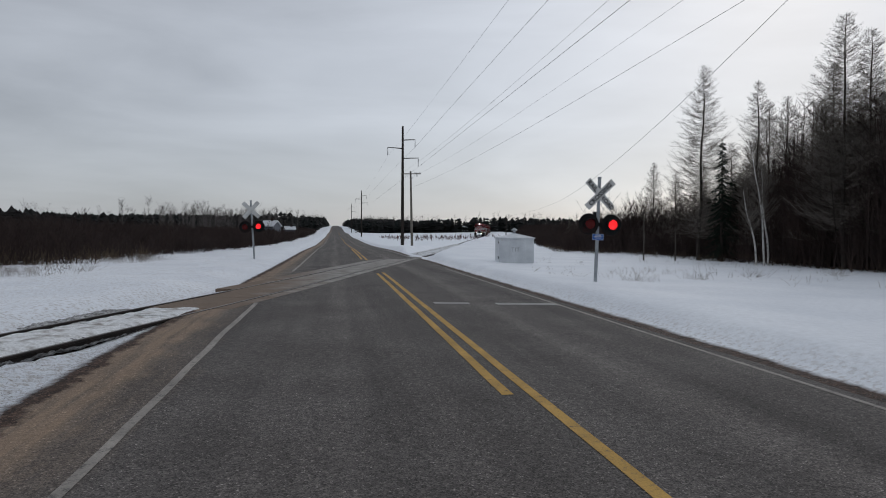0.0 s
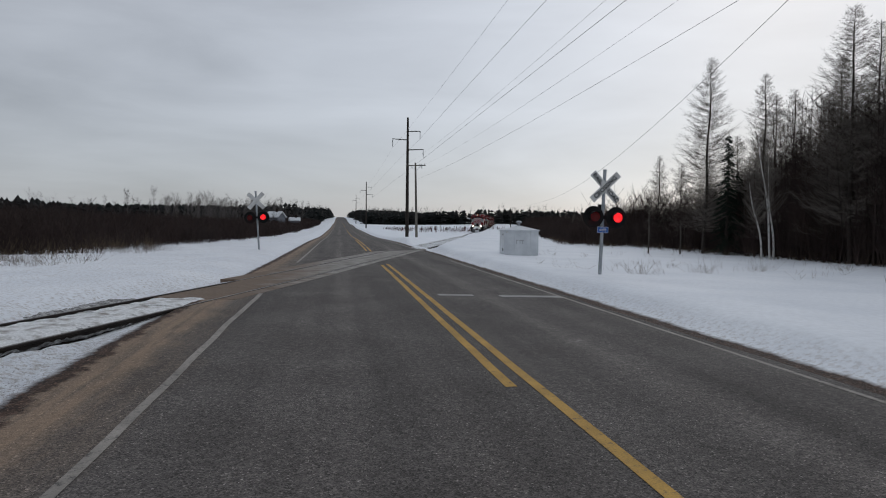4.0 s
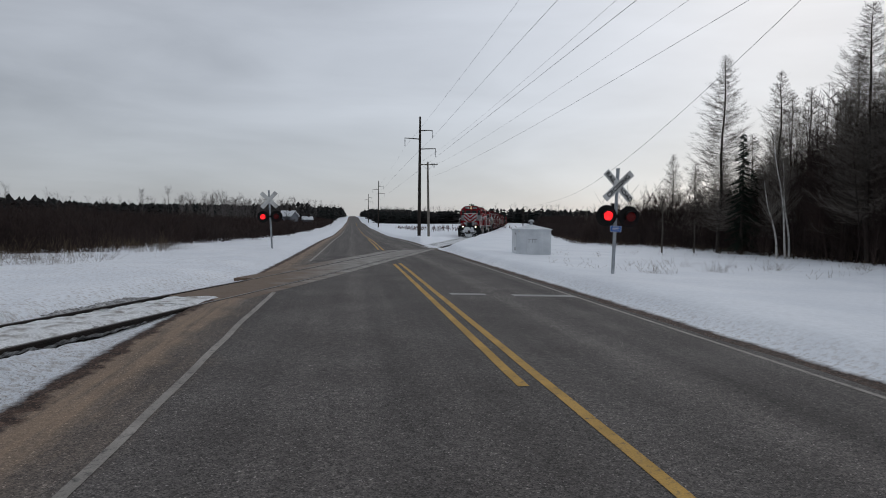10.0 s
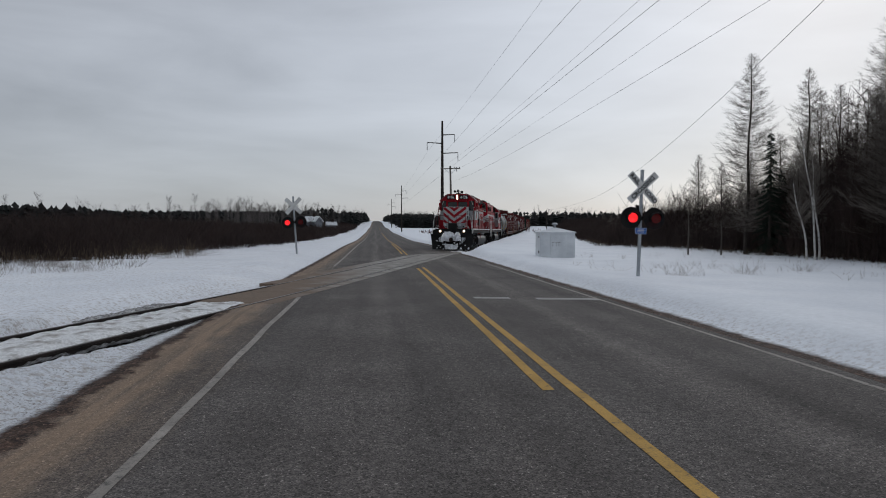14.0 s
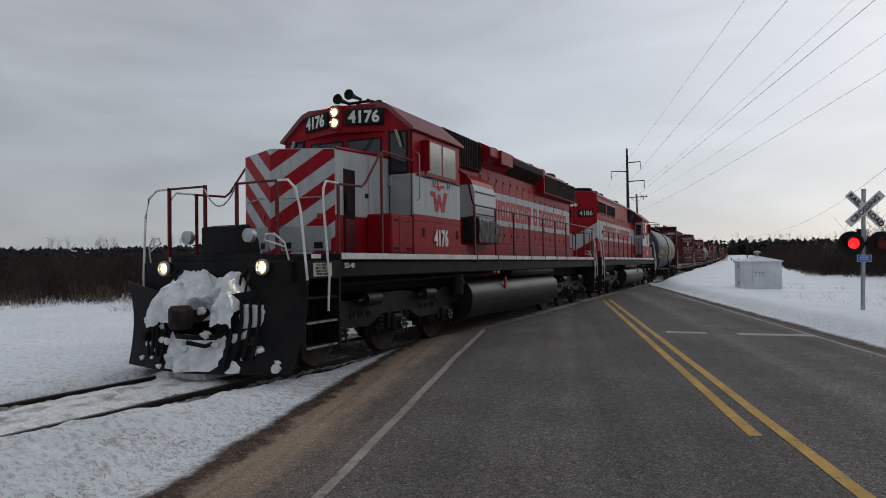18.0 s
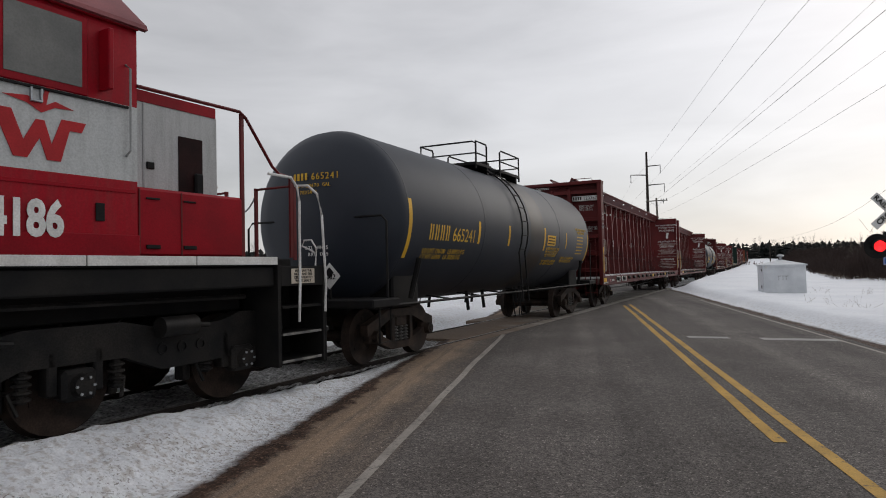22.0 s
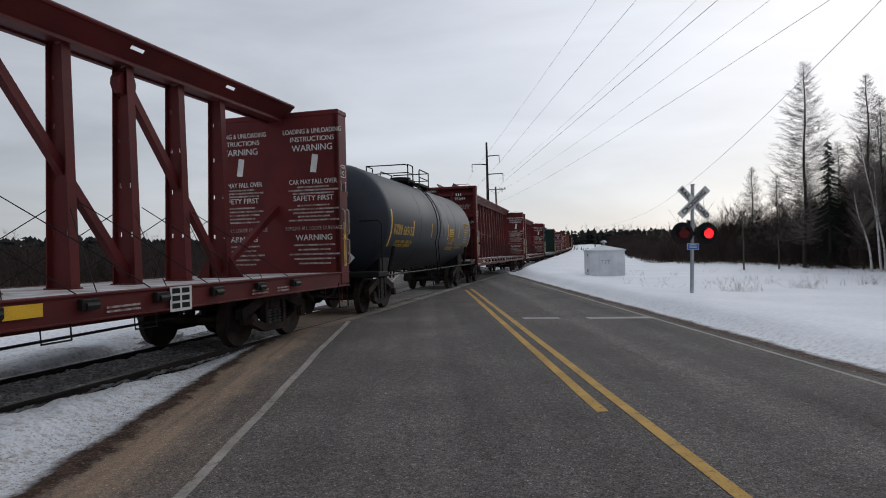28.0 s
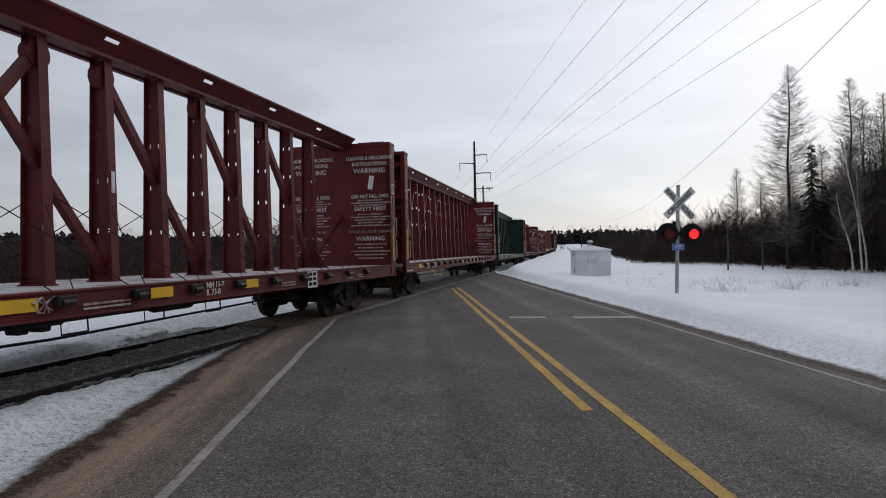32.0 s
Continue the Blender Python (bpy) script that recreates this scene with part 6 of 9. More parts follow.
    for y in (-0.085, 0.085):
        part("bulb", G().lathe([(0.02, 0.02), (0.06, 0.015), (0.075, 0.0)], (y, 0.05, 0), (0, 1, 0), 14), M_WHITE, lp, "unlit headlight")
    for s in (-1, 1):
        nb = part("number_board", G().box(-0.05, 0.02, -0.36, 0.36, -0.16, 0.16, 0.05), M_BLACKP, end, "black number board", at=pose(ex - pk * 0.47, s * 0.47, 3.72, 0, 0, -s * a))
        lettering(number, 0.32, M_TEXTW, nb, pose(-0.056, 0, -0.115, 90, 0, -90), align="CENTER", wide=0.95, name="number")
    for z in np.arange(2.1, 4.2, 0.36):
        part("ladder_rung", G().tube([(ex - 0.03, 0.86, z), (ex - 0.12, 0.86, z), (ex - 0.2, 0.58, z), (ex - 0.15, 0.58, z)], 0.012, 5), M_RED, end)
    # intake hump and covered box
    if flare:
        for s in (-1, 1):
            part("filter_hump", G().prism([(s * hw, 2.0), (s * (hw + 0.42), 2.0), (s * (hw + 0.42), 3.18), (s * (hw + 0.33), 3.45), (s * (hw + 0.12), 3.62), (s * hw, 3.66)], 0, X(cab1 + 1.05), X(cab1 + 2.4)), M_HUMP, hood, "rounded grey and red filter box")
            for z in (2.655, 3.16):
                part("hump_seam", G().box(X(cab1 + 1.1), X(cab1 + 2.35), s * (hw + 0.42), s * (hw + 0.43), z, z + 0.025), M_BLACKP, hood, smooth=0)
            part("covered_box", wrinkled_cover(X(cab1 + 2.05), X(cab1 + 1.0), s * (hw + 0.15), s * (hw + 0.54), 2.02, 2.60, 3), M_TARP, hood, "box under a wrinkled black cover", smooth=50)
            part("covered_box", wrinkled_cover(X(cab1 + 2.56), X(cab1 + 2.12), s * (hw + 0.15), s * (hw + 0.5), 2.02, 2.50, 8), M_TARP, hood, "box under a wrinkled black cover", smooth=50)
    # handrails along both sides
    for s in (-1, 1):
        y = s * 1.46
        posts = list(np.linspace(cab1 + 0.75, L - 0.62, 10))
        for o in posts:
            part("stanchion", G().box(X(o) - 0.036, X(o) + 0.036, y - 0.018, y + 0.018, 1.62, 2.84, 0.004).box(X(o) - 0.03, X(o) + 0.03, y, y + s * 0.055, 1.58, 1.75, 0.004), M_RAILRED, t, "dark red stanchion", smooth=0)
        pts = [(X(cab1 - 0.02), y, 3.50), (X(cab1 + 0.26), y, 3.47), (X(cab1 + 0.36), y, 3.40), (X(cab1 + 0.62), y, 2.93), (X(cab1 + 0.70), y, 2.85)] + [(X(o), y, 2.84) for o in posts] + [(X(L - 0.55), y, 2.84), (X(L - 0.5), y, 2.7)]
        part("handrail", G().tube(pts, 0.023, 6), M_RAILRED, t, "dark red handrail")
        # front and rear corner steps
        for o, d, sw in ((0.02, 1, 0.92), (L - 0.02, -1, 0.52)):
            st = part("step_well", G().box(X(o + d * 0.03), X(o + d * 0.07), s * 0.86, s * 1.50, 0.36, 1.62, 0.004).box(X(o + d * (sw - 0.06)), X(o + d * sw), s * 0.9, s * 1.50, 0.36, 1.62, 0.004).box(X(o + d * 0.07), X(o + d * (sw - 0.06)), s * 0.86, s * 0.9, 0.36, 1.62), M_BLACKP, t, "black step well")
            for z in (0.40, 0.74, 1.08, 1.42):
                tread = G().box(X(o + d * 0.08), X(o + d * (sw - 0.07)), s * 0.9, s * 1.47, z, z + 0.03, 0.004)
                tread.box(X(o + d * 0.10), X(o + d * (sw - 0.09)), s * 1.47, s * 1.49, z, z + 0.03, 0, 1 if z < 0.8 else 0)
                part("step", tread, [M_BLACKP, M_STEPEDGE], st, "black step with worn pale edge", smooth=0)
            part("step_fascia", G().box(X(o + d * 0.07), X(o + d * (sw - 0.06)), s * 1.44, s * 1.5, 1.36, 1.61, 0.004), M_BLACKP, st, smooth=0)
            pq = part("safety_plate", G().box(X(o + d * (sw / 2 - 0.22)), X(o + d * (sw / 2 + 0.22)), s * 1.5, s * 1.505, 1.39, 1.58, 0.002), M_PLATE, st, "cream safety notice plate", smooth=0)
            for j, text in enumerate(("YOU HAVE THE", "RIGHT AND THE", "OBLIGATION TO", "WORK SAFELY")):
                lettering(text, 0.048, M_BLACKP, pq, pose(X(o + d * sw / 2), s * 1.5055, 1.537 - j * 0.043, 90, 0, 180 if s > 0 else 0), align="CENTER", wide=0.95)
            part("grab_rail", G().tube([(X(o + d * 0.05), s * 1.52, 1.0), (X(o + d * 0.05), s * 1.54, 1.38), (X(o + d * 0.02), s * 1.46, 2.3), (X(o + d * 0.02), s * 1.38, 2.6), (X(o + d * 0.04), s * 1.24, 2.72), (X(o + d * 0.08), s * 1.02, 2.73)], 0.018, 7), M_WHITE, t, "white grab rail")
            q = 0.56 if d > 0 else 0.46
            part("grab_rail", G().tube([(X(o + d * q), s * 1.52, 0.9), (X(o + d * q), s * 1.54, 1.38), (X(o + d * (q - 0.06)), s * 1.49, 2.45), (X(o + d * (q - 0.03)), s * 1.48, 2.64), (X(o + d * (q + 0.06)), s * 1.46, 2.75), (X(o + d * (q + 0.42)), s * 1.42, 2.76)], 0.018, 7), M_WHITE, t, "white grab rail")
            part("step_handle", G().tube([(X(o - d * 0.02), s * 1.30, 1.60), (X(o - d * 0.08), s * 1.27, 1.86), (X(o - d * 0.13), s * 1.14, 1.98), (X(o - d * 0.14), s * 1.0, 1.98), (X(o - d * 0.13), s * 0.97, 1.90), (X(o - d * 0.08), s * 1.16, 1.84), (X(o - d * 0.05), s * 1.26, 1.80)], 0.013, 7), M_WHITE, t, "white looped lever")
            for yy in (0.30, 1.02):
                part("stanchion", G().box(X(o + d * 0.08) - 0.03, X(o + d * 0.08) + 0.03, s * yy - 0.015, s * yy + 0.015, 1.7, 2.75, 0.004), M_RAILRED, t, "dark red stanchion", smooth=0)
            part("end_rail", G().tube([(X(o + d * 0.08), s * 0.30, 2.73), (X(o + d * 0.08), s * 1.02, 2.73)], 0.018, 6), M_RAILRED, t, "dark red end rail")
    for o, d in ((0.08, 1), (L - 0.08, -1)):
        pts = [(X(o) + 0.0, -0.3 + 0.6 * k / 8, 2.70 - 0.28 * (1 - (k / 4 - 1) ** 2)) for k in range(9)]
        part("chain", G().tube(pts, 0.012, 5), M_GALV, t, "safety chain")
    # underside
    tank0, tank1 = 6.05, 13.05
    if not flare:
        tank0, tank1 = 6.1, 12.3
    part("fuel_tank", G().prism([(-1.0, 0.26), (-1.22, 0.32), (-1.38, 0.45), (-1.45, 0.62), (-1.47, 0.85), (-1.43, 1.0), (-1.33, 1.11), (-1.15, 1.17), (1.15, 1.17), (1.33, 1.11), (1.43, 1.0), (1.47, 0.85), (1.45, 0.62), (1.38, 0.45), (1.22, 0.32), (1.0, 0.26)], 0, X(tank0), X(tank1)), M_TANKBLK, t, "black fuel tank with rounded sides", smooth=40)
    for s in (-1, 1):
        part("air_reservoir", G().lathe([(0.02, 0), (0.11, 0.02), (0.145, 0.1), (0.145, 3.9), (0.11, 3.98), (0.02, 4.0)], (X(tank1 - 0.1), s * 1.26, 1.33), (1, 0, 0), 18), M_TANKBLK, t, "black air reservoir")
        part("filler_cap", G().tube([(X(tank0 + 1.4), s * 1.2, 1.25), (X(tank0 + 1.45), s * 1.40, 1.36)], 0.04, 10).lathe([(0.02, 0), (0.055, 0.0), (0.055, 0.04), (0.02, 0.05)], (X(tank0 + 1.45), s * 1.40, 1.36), (0, s, 0.3), 12), M_FILLRED, t, "red fuel filler cap")
        part("filler_cap", G().lathe([(0.02, -0.1), (0.035, -0.1), (0.035, 0), (0.05, 0.0), (0.05, 0.03), (0.02, 0.04)], (X(tank0 + 1.75), s * 1.41, 1.34), (0, s, 0.2), 12), M_YELLOW, t, "yellow gauge cap")
        part("sight_gauge", G().box(X(tank0 + 2.1), X(tank0 + 2.2), s * 1.44, s * 1.48, 0.92, 1.2, 0.01), M_FILLRED, t, "red sight gauge")
        part("air_filter", G().cyl((X(tank0 - 0.35), s * 1.25, 0.9), (X(tank0 - 0.35), s * 1.25, 1.32), 0.14, n=14).cyl((X(tank0 - 0.35), s * 1.25, 1.1), (X(tank0 - 0.35), s * 1.25, 1.2), 0.17, n=14), M_UNDER, t)
        part("brake_pipe", G().tube([(X(1.2), s * 1.2, 1.25), (X(5.0), s * 1.25, 1.28), (X(8), s * 1.3, 1.3)], 0.03, 6), M_UNDER, t)
    wheels = loco_truck(t, X(3.25)) + loco_truck(t, X(L - 3.25))
    if leading:
        lettering("6215", 0.16, M_TEXTDIM, t, pose(X(L - 3.25) + 2.0, 1.124, 0.74, 90, 0, 180), name="number", bold=0.004)
    for o, d in ((0, 1), (L, -1)):
        part("pilot", G().box(X(o) - d * 0.06, X(o), -1.5, 1.5, 0.32, 1.2, 0.02).box(X(o) - d * 0.06, X(o) + d * 0.04, -1.35, 1.35, 1.2, 1.62, 0.02), M_BLACKP, t, "black pilot plate")
        coupler(t, X(o), d)
        for s in (-1, 1):
            part("air_hose", G().tube([(X(o), s * 0.55, 1.25), (X(o) + d * 0.14, s * 0.56, 1.1), (X(o) + d * 0.2, s * 0.5, 0.85), (X(o) + d * 0.16, s * 0.42, 0.72)], 0.025, 6), M_BLACKP, t)
        for y in (-0.72, -0.6, 0.6, 0.72):
            part("jumper_hose", G().tube([(X(o) + d * 0.02, y, 1.5), (X(o) + d * 0.16, y * 1.02, 1.42), (X(o) + d * 0.22, y * 0.96, 1.05), (X(o) + d * 0.30, y * 0.8, 0.72), (X(o) + d * 0.48, y * 0.7, 0.60)], 0.022, 6), M_BLACKP, t, "black rubber hose")
        part("cut_lever", G().tube([(X(o) + d * 0.08, -1.4, 1.0), (X(o) + d * 0.1, -0.5, 1.05), (X(o) + d * 0.1, 0.5, 1.05), (X(o) + d * 0.08, 1.4, 1.0)], 0.014, 5), M_GALV, t)
    part("model_plate", G().box(X(0.20), X(0.42), 1.513, 1.516, 1.64, 1.70), M_WHITE, t, smooth=0)
    lettering("SD-40" if flare else "SD-40-2", 0.11, M_TEXTW, t, pose(X(1.0) if flare else X(1.0), 1.52, 1.5, 90, 0, 180))
    # horns on the cab roof
    hn = part("air_horn", G().box(X(cab0 + 0.42), X(cab0 + 0.52), -0.2, 0.25, 4.58, 4.66, 0.02).tube([(X(cab0 + 0.47), 0.0, 4.6), (X(cab0 + 0.47), 0.0, 4.76)], 0.05, 8).tube([(X(cab0 + 0.47), -0.24, 4.76), (X(cab0 + 0.47), 0.24, 4.76)], 0.03, 7), M_BLACKP, t, "three black air horns")
    for y, d in ((-0.24, 1), (0.02, 1), (0.24, -1)):
        x = X(cab0 + 0.47)
        part("trumpet", G().lathe([(0.03, -0.05), (0.035, 0.1), (0.05, 0.25), (0.10, 0.36), (0.105, 0.38), (0.04, 0.33)], (x, y, 4.77 + 0.06 * (d > 0) * (y > 0)), (d, 0, 0), 14), M_BLACKP, hn)
    part("antenna", G().cyl((X(cab0 + 1.9), 0.2, 4.55), (X(cab0 + 1.9), 0.2, 4.8), 0.02, n=8).tube([(X(cab0 + 0.35), 0.62, 4.55), (X(cab0 + 0.35), 0.62, 4.66), (X(cab0 + 1.25), 0.62, 4.66), (X(cab0 + 1.25), 0.62, 4.55)], 0.014, 5), M_BLACKP, t)
    if leading:
        for s in (-1, 1):
            dl = part("ditch_light", G().lathe([(0.02, -0.15), (0.08, -0.14), (0.115, -0.02), (0.115, 0.03), (0.098, 0.03)], (X(-0.06), s * 0.92, 1.53), (1, 0, 0), 18), M_BLACKP, t, "round ditch light")
            part("bulb", G().lathe([(0.002, 0.012), (0.045, 0.010)], (X(-0.06) + 0.03, s * 0.92, 1.53), (1, 0, 0), 18), M_HEAD, dl, "lit ditch light")
            part("lens", G().lathe([(0.045, 0.010), (0.06, 0.008), (0.085, 0.0)], (X(-0.06) + 0.03, s * 0.92, 1.53), (1, 0, 0), 18), M_HEADRIM, dl, "glowing outer lens")
            part("lamp_rim", G().lathe([(0.086, 0.0), (0.09, 0.03), (0.11, 0.03), (0.115, 0.0)], (X(-0.06) + 0.03, s * 0.92, 1.53), (1, 0, 0), 20), M_REFLECTOR, dl, "rim of the lamp")
            part("marker_bell", G().lathe([(0.02, 0), (0.10, 0.02), (0.10, 0.1), (0.02, 0.14)], (X(0.1), s * 0.58, 1.98), (1, 0, 0), 14), M_GALV, t)
    if plow:
        # curved plough blade, higher at its outer ends
        g = G()
        ny_, nz_ = 16, 8
        for back in (0, 1):
            for i in range(ny_ + 1):
                y = -1.5 + 3.0 * i / ny_
                top = 1.12 + 0.26 * (abs(y) / 1.62) ** 1.6
                if abs(y) < 0.42:
                    top = 0.62
                for j in range(nz_ + 1):
                    k = j / nz_
                    z = 0.12 + (top - 0.12) * k
                    x = X(0) + 0.62 - 0.42 * (abs(y) / 1.62) ** 1.2 - 0.22 * math.sin(k * math.pi * 0.62) + 0.08 * k * k
                    flare_out = 0.17 * k * max(0.0, (abs(y) - 0.9) / 0.6)
                    g.v.append((x - 0.03 * back, y + math.copysign(flare_out, y), z))
        m = nz_ + 1
        q = (ny_ + 1) * m
        for i in range(ny_):
            for j in range(nz_):
                a = i * m + j
                g.f += [(a, a + m, a + m + 1, a + 1), (q + a, q + a + 1, q + a + m + 1, q + a + m)]
            a, b = i * m, i * m + nz_
            g.f += [(a, q + a, q + a + m, a + m), (b, b + m, q + b + m, q + b)]
        for i in (0, ny_):
            for j in range(nz_):
                a = i * m + j
                g.f.append((a, a + 1, q + a + 1, q + a))
        g.m = [0] * len(g.f)
        pl = part("snow_plow", g, M_BLACKP, t, "black steel snow plough", smooth=40)
        for s in (-1, 1):
            part("plow_brace", G().box(X(0), X(0) + 0.4, s * 1.0 - 0.04, s * 1.0 + 0.04, 0.5, 0.62, 0.01).box(X(0), X(0) + 0.4, s * 0.5 - 0.04, s * 0.5 + 0.04, 0.9, 1.0, 0.01), M_BLACKP, pl)
        def blade_x(y, z):
            top = 1.12 + 0.26 * (abs(y) / 1.62) ** 1.6
            k = (z - 0.12) / (top - 0.12)
            return X(0) + 0.62 - 0.42 * (abs(y) / 1.62) ** 1.2 - 0.22 * math.sin(k * math.pi * 0.62) + 0.08 * k * k

        # snow caked on the blade in ragged patches
        g = G()
        ny_, nz_ = 84, 34
        for i in range(ny_ + 1):
            y = -1.42 + 2.84 * i / ny_
            for j in range(nz_ + 1):
                z = 0.14 + 0.96 * j / nz_
                if abs(y) < 0.43 and z > 0.62:
                    z = 0.62
                h = noise.noise((y * 1.9 + 3.1, z * 2.1, 4.2)) + 0.55 * noise.noise((y * 5, z * 5, 8.5)) + 0.35 * noise.noise((y * 13, z * 13, 1.5))
                h += 0.5 * max(0.0, 0.5 - abs(z - 0.17) * 3.2) + 0.36 * max(0.0, 0.62 - abs(y)) - 0.66 - 0.5 * max(0.0, abs(y) - 0.75)
                g.v.append((blade_x(y, z) + min(0.13, max(-0.012, 0.16 * h)), y, z))
        m = nz_ + 1
        g.f = [(i * m + j, (i + 1) * m + j, (i + 1) * m + j + 1, i * m + j + 1) for i in range(ny_) for j in range(nz_)]
        g.m = [0] * len(g.f)
        part("caked_snow", g, M_SNOWCLUMP, pl, "snow caked on the plough", smooth=60)
        # pockets in the wings, packed with snow behind the hoses
        for s in (-1, 1):
            g = G()
            nu, nv = 16, 18
            for i in range(nu + 1):
                for j in range(nv + 1):
                    y, z = s * (0.68 + 0.40 * i / nu), 0.70 + 0.36 * j / nv
                    e = min(1.0, 5 * min(i / nu, 1 - i / nu, j / nv, 1 - j / nv) + 0.2)
                    y += 0.03 * noise.noise((i * 0.5, j * 0.4, s * 3.0))
                    g.v.append((blade_x(y, z) - 0.02 + e * (0.045 + 0.03 * noise.noise((y * 6, z * 6, 2.2))), y, z))
            m = nv + 1
            g.f = [(i * m + j, (i + 1) * m + j, (i + 1) * m + j + 1, i * m + j + 1) for i in range(nu) for j in range(nv)]
            g.m = [0] * len(g.f)
            part("pocket_snow", g, M_SNOWCLUMP, pl, "snow packed in the plough's pocket", smooth=60)
            for y in (0.76, 0.88, 1.0):
                part("jumper_hose", G().tube([(blade_x(y, 1.08) + 0.03, s * y, 1.08), (blade_x(y, 0.8) + 0.06, s * (y + 0.01), 0.8), (blade_x(y, 0.5) + 0.06, s * (y - 0.02), 0.5), (blade_x(y, 0.3) + 0.04, s * (y - 0.05), 0.3)], 0.024, 7), M_BLACKP, pl, "black rubber hose")
            part("plow_rib", G().tube([(blade_x(0.62, 1.1) + 0.02, s * 0.62, 1.1), (blade_x(0.6, 0.6) + 0.02, s * 0.6, 0.6), (blade_x(0.58, 0.2) + 0.02, s * 0.58, 0.2)], 0.022, 6), M_BLACKP, pl)
        # a heap of snow on the ledge above the coupler
        g = G()
        nu, nv = 90, 34
        for i in range(nu + 1):
            y = -0.84 + 1.58 * i / nu
            for j in range(nv + 1):
                k = j / nv
                edge = min(1.0, 7 * min(i / nu, 1 - i / nu))
                h = (0.37 + 0.16 * noise.noise((y * 2.0, k * 2, 2.5)) + 0.07 * noise.noise((y * 5, k * 5, 5.5)) + 0.03 * noise.noise((y * 16, k * 14, 9.5)) - 0.16 * max(0.0, 1 - abs(y - 0.16) / 0.10)) * edge ** 0.6
                z = 1.0 + h * (1 - k * k) * 1.1 - 0.30 * k ** 3 * (0.9 + 0.5 * noise.noise((y * 3, 0.3, 7.7)))
                g.v.append((X(0) + 0.04 + 0.46 * math.sin(k * 1.571) + 0.09 * noise.noise((y * 4, k * 4, 3.3)) + 0.05 * noise.noise((y * 11, k * 9, 1.3)) - 0.25 * step(0.25, 0.45, noise.noise((y * 2.6 + 5, k * 2.2, 6.6))) * k, y, z + 0.03 * noise.noise((y * 13, k * 11, 4.1))))
        m = nv + 1
        g.f = [(i * m + j, i * m + j + 1, (i + 1) * m + j + 1, (i + 1) * m + j) for i in range(nu) for j in range(nv)]
        g.m = [0] * len(g.f)
        part("snow_bank", g, M_SNOWCLUMP, pl, "snow heaped over the coupler", smooth=60)
        part("deck_box", G().prism([(X(0.05), 1.72), (X(0.55), 1.72), (X(0.5), 1.95), (X(0.3), 2.16), (X(0.05), 2.12)], 1, -0.32, 0.34), M_BLACKP, t, "black hose and jumper box", smooth=20)
        rnd = random.Random(7)
        for k in range(22):
            y, zz = rnd.uniform(-1.3, 1.35), rnd.uniform(0.16, 1.05)
            r = rnd.uniform(0.03, 0.075)
            c = G().lathe([(0.02, -0.7), (0.6, -0.55), (1.0, -0.1), (0.85, 0.4), (0.4, 0.65), (0.02, 0.7)], (0, 0, 0), (rnd.uniform(-1, 1), rnd.uniform(-1, 1), 1), 9)
            xx = blade_x(y, zz) + 0.01
            c.v = [(xx + (a + 0.4 * noise.noise((a * 3 + k, b * 3, e * 3))) * r * 0.7, y + (b + 0.5 * noise.noise((a * 3, b * 3 + k, e * 3))) * r * 1.3, zz + (e + 0.5 * noise.noise((a * 3, b * 3, e * 3 + k))) * r) for a, b, e in c.v]
            part("snow_clump", c, M_SNOWCLUMP, pl, "snow packed on the plough", smooth=60)
    return t, wheels


M_PLATE = mat("cream_plate", (0.62, 0.55, 0.45), 0.6)
M_HOODEND = banded("hood_end_paint", [(0, RED), (2.05, CREAM), (2.72, RED)], 0.45, slope=-0.62)
M_RAILRED = mat("dark_red_rail_paint", (0.13, 0.010, 0.012), 0.5, second=(0.08, 0.01, 0.01))
M_STEPEDGE = mat("worn_step_edge", (0.30, 0.29, 0.27), 0.6, second=(0.08, 0.08, 0.08), scale=5)
M_TANKBLK = mat("satin_black_paint", (0.010, 0.0105, 0.0115), 0.42, second=(0.024, 0.022, 0.020), scale=1.5, grain=0.2, spec=0.16, bump=0.004, bump_scale=5)
M_FILLRED = mat("faded_red_cap", (0.35, 0.04, 0.04), 0.5)

LOCO_A, WHEELS_A = locomotive("red and cream diesel locomotive with snow plough, leading the train", "4176", 18.9, 1.66, 3.38, 5.5, 16.87, True, True, True, True)
LOCO_B, WHEELS_B = locomotive("red and cream diesel locomotive running backwards behind the first", "4186", 19.0, 1.37, 2.82, 5.75, 16.82, False, False, False, False)


# ---- tank car ----
TR, TZ = 1.55, 2.48


def wrap(ob, s, x, z):
    """Bends lettering (its x along, y up) round the tank, on side s, starting at x, standing on z."""
    a0 = math.asin((z - TZ) / TR)
    for v in ob.data.vertices:
        a = a0 + v.co.y / TR
        r = TR + 0.004 + v.co.z
        v.co = (x - s * v.co.x, s * r * math.cos(a), TZ + r * math.sin(a))
    ob.matrix_basis = Matrix()


def patch(x0, x1, z0, z1, s, lift=0.004, n=8):
    g = G()
    a0, a1 = math.asin((z0 - TZ) / TR), math.asin((z1 - TZ) / TR)
    for i in range(n + 1):
        a = a0 + (a1 - a0) * i / n
        for x in (x0, x1):
            g.v.append((x, s * (TR + lift) * math.cos(a), TZ + (TR + lift) * math.sin(a)))
    g.f = [(2 * i, 2 * i + 1, 2 * i + 3, 2 * i + 2) for i in range(n)]
    g.m = [0] * n
    return g


M_SPILL = mat("pale_spill_stain", (0.20, 0.205, 0.21), 0.6, second=(0.035, 0.039, 0.046), scale=2.2, mix=(0.42, 0.66))


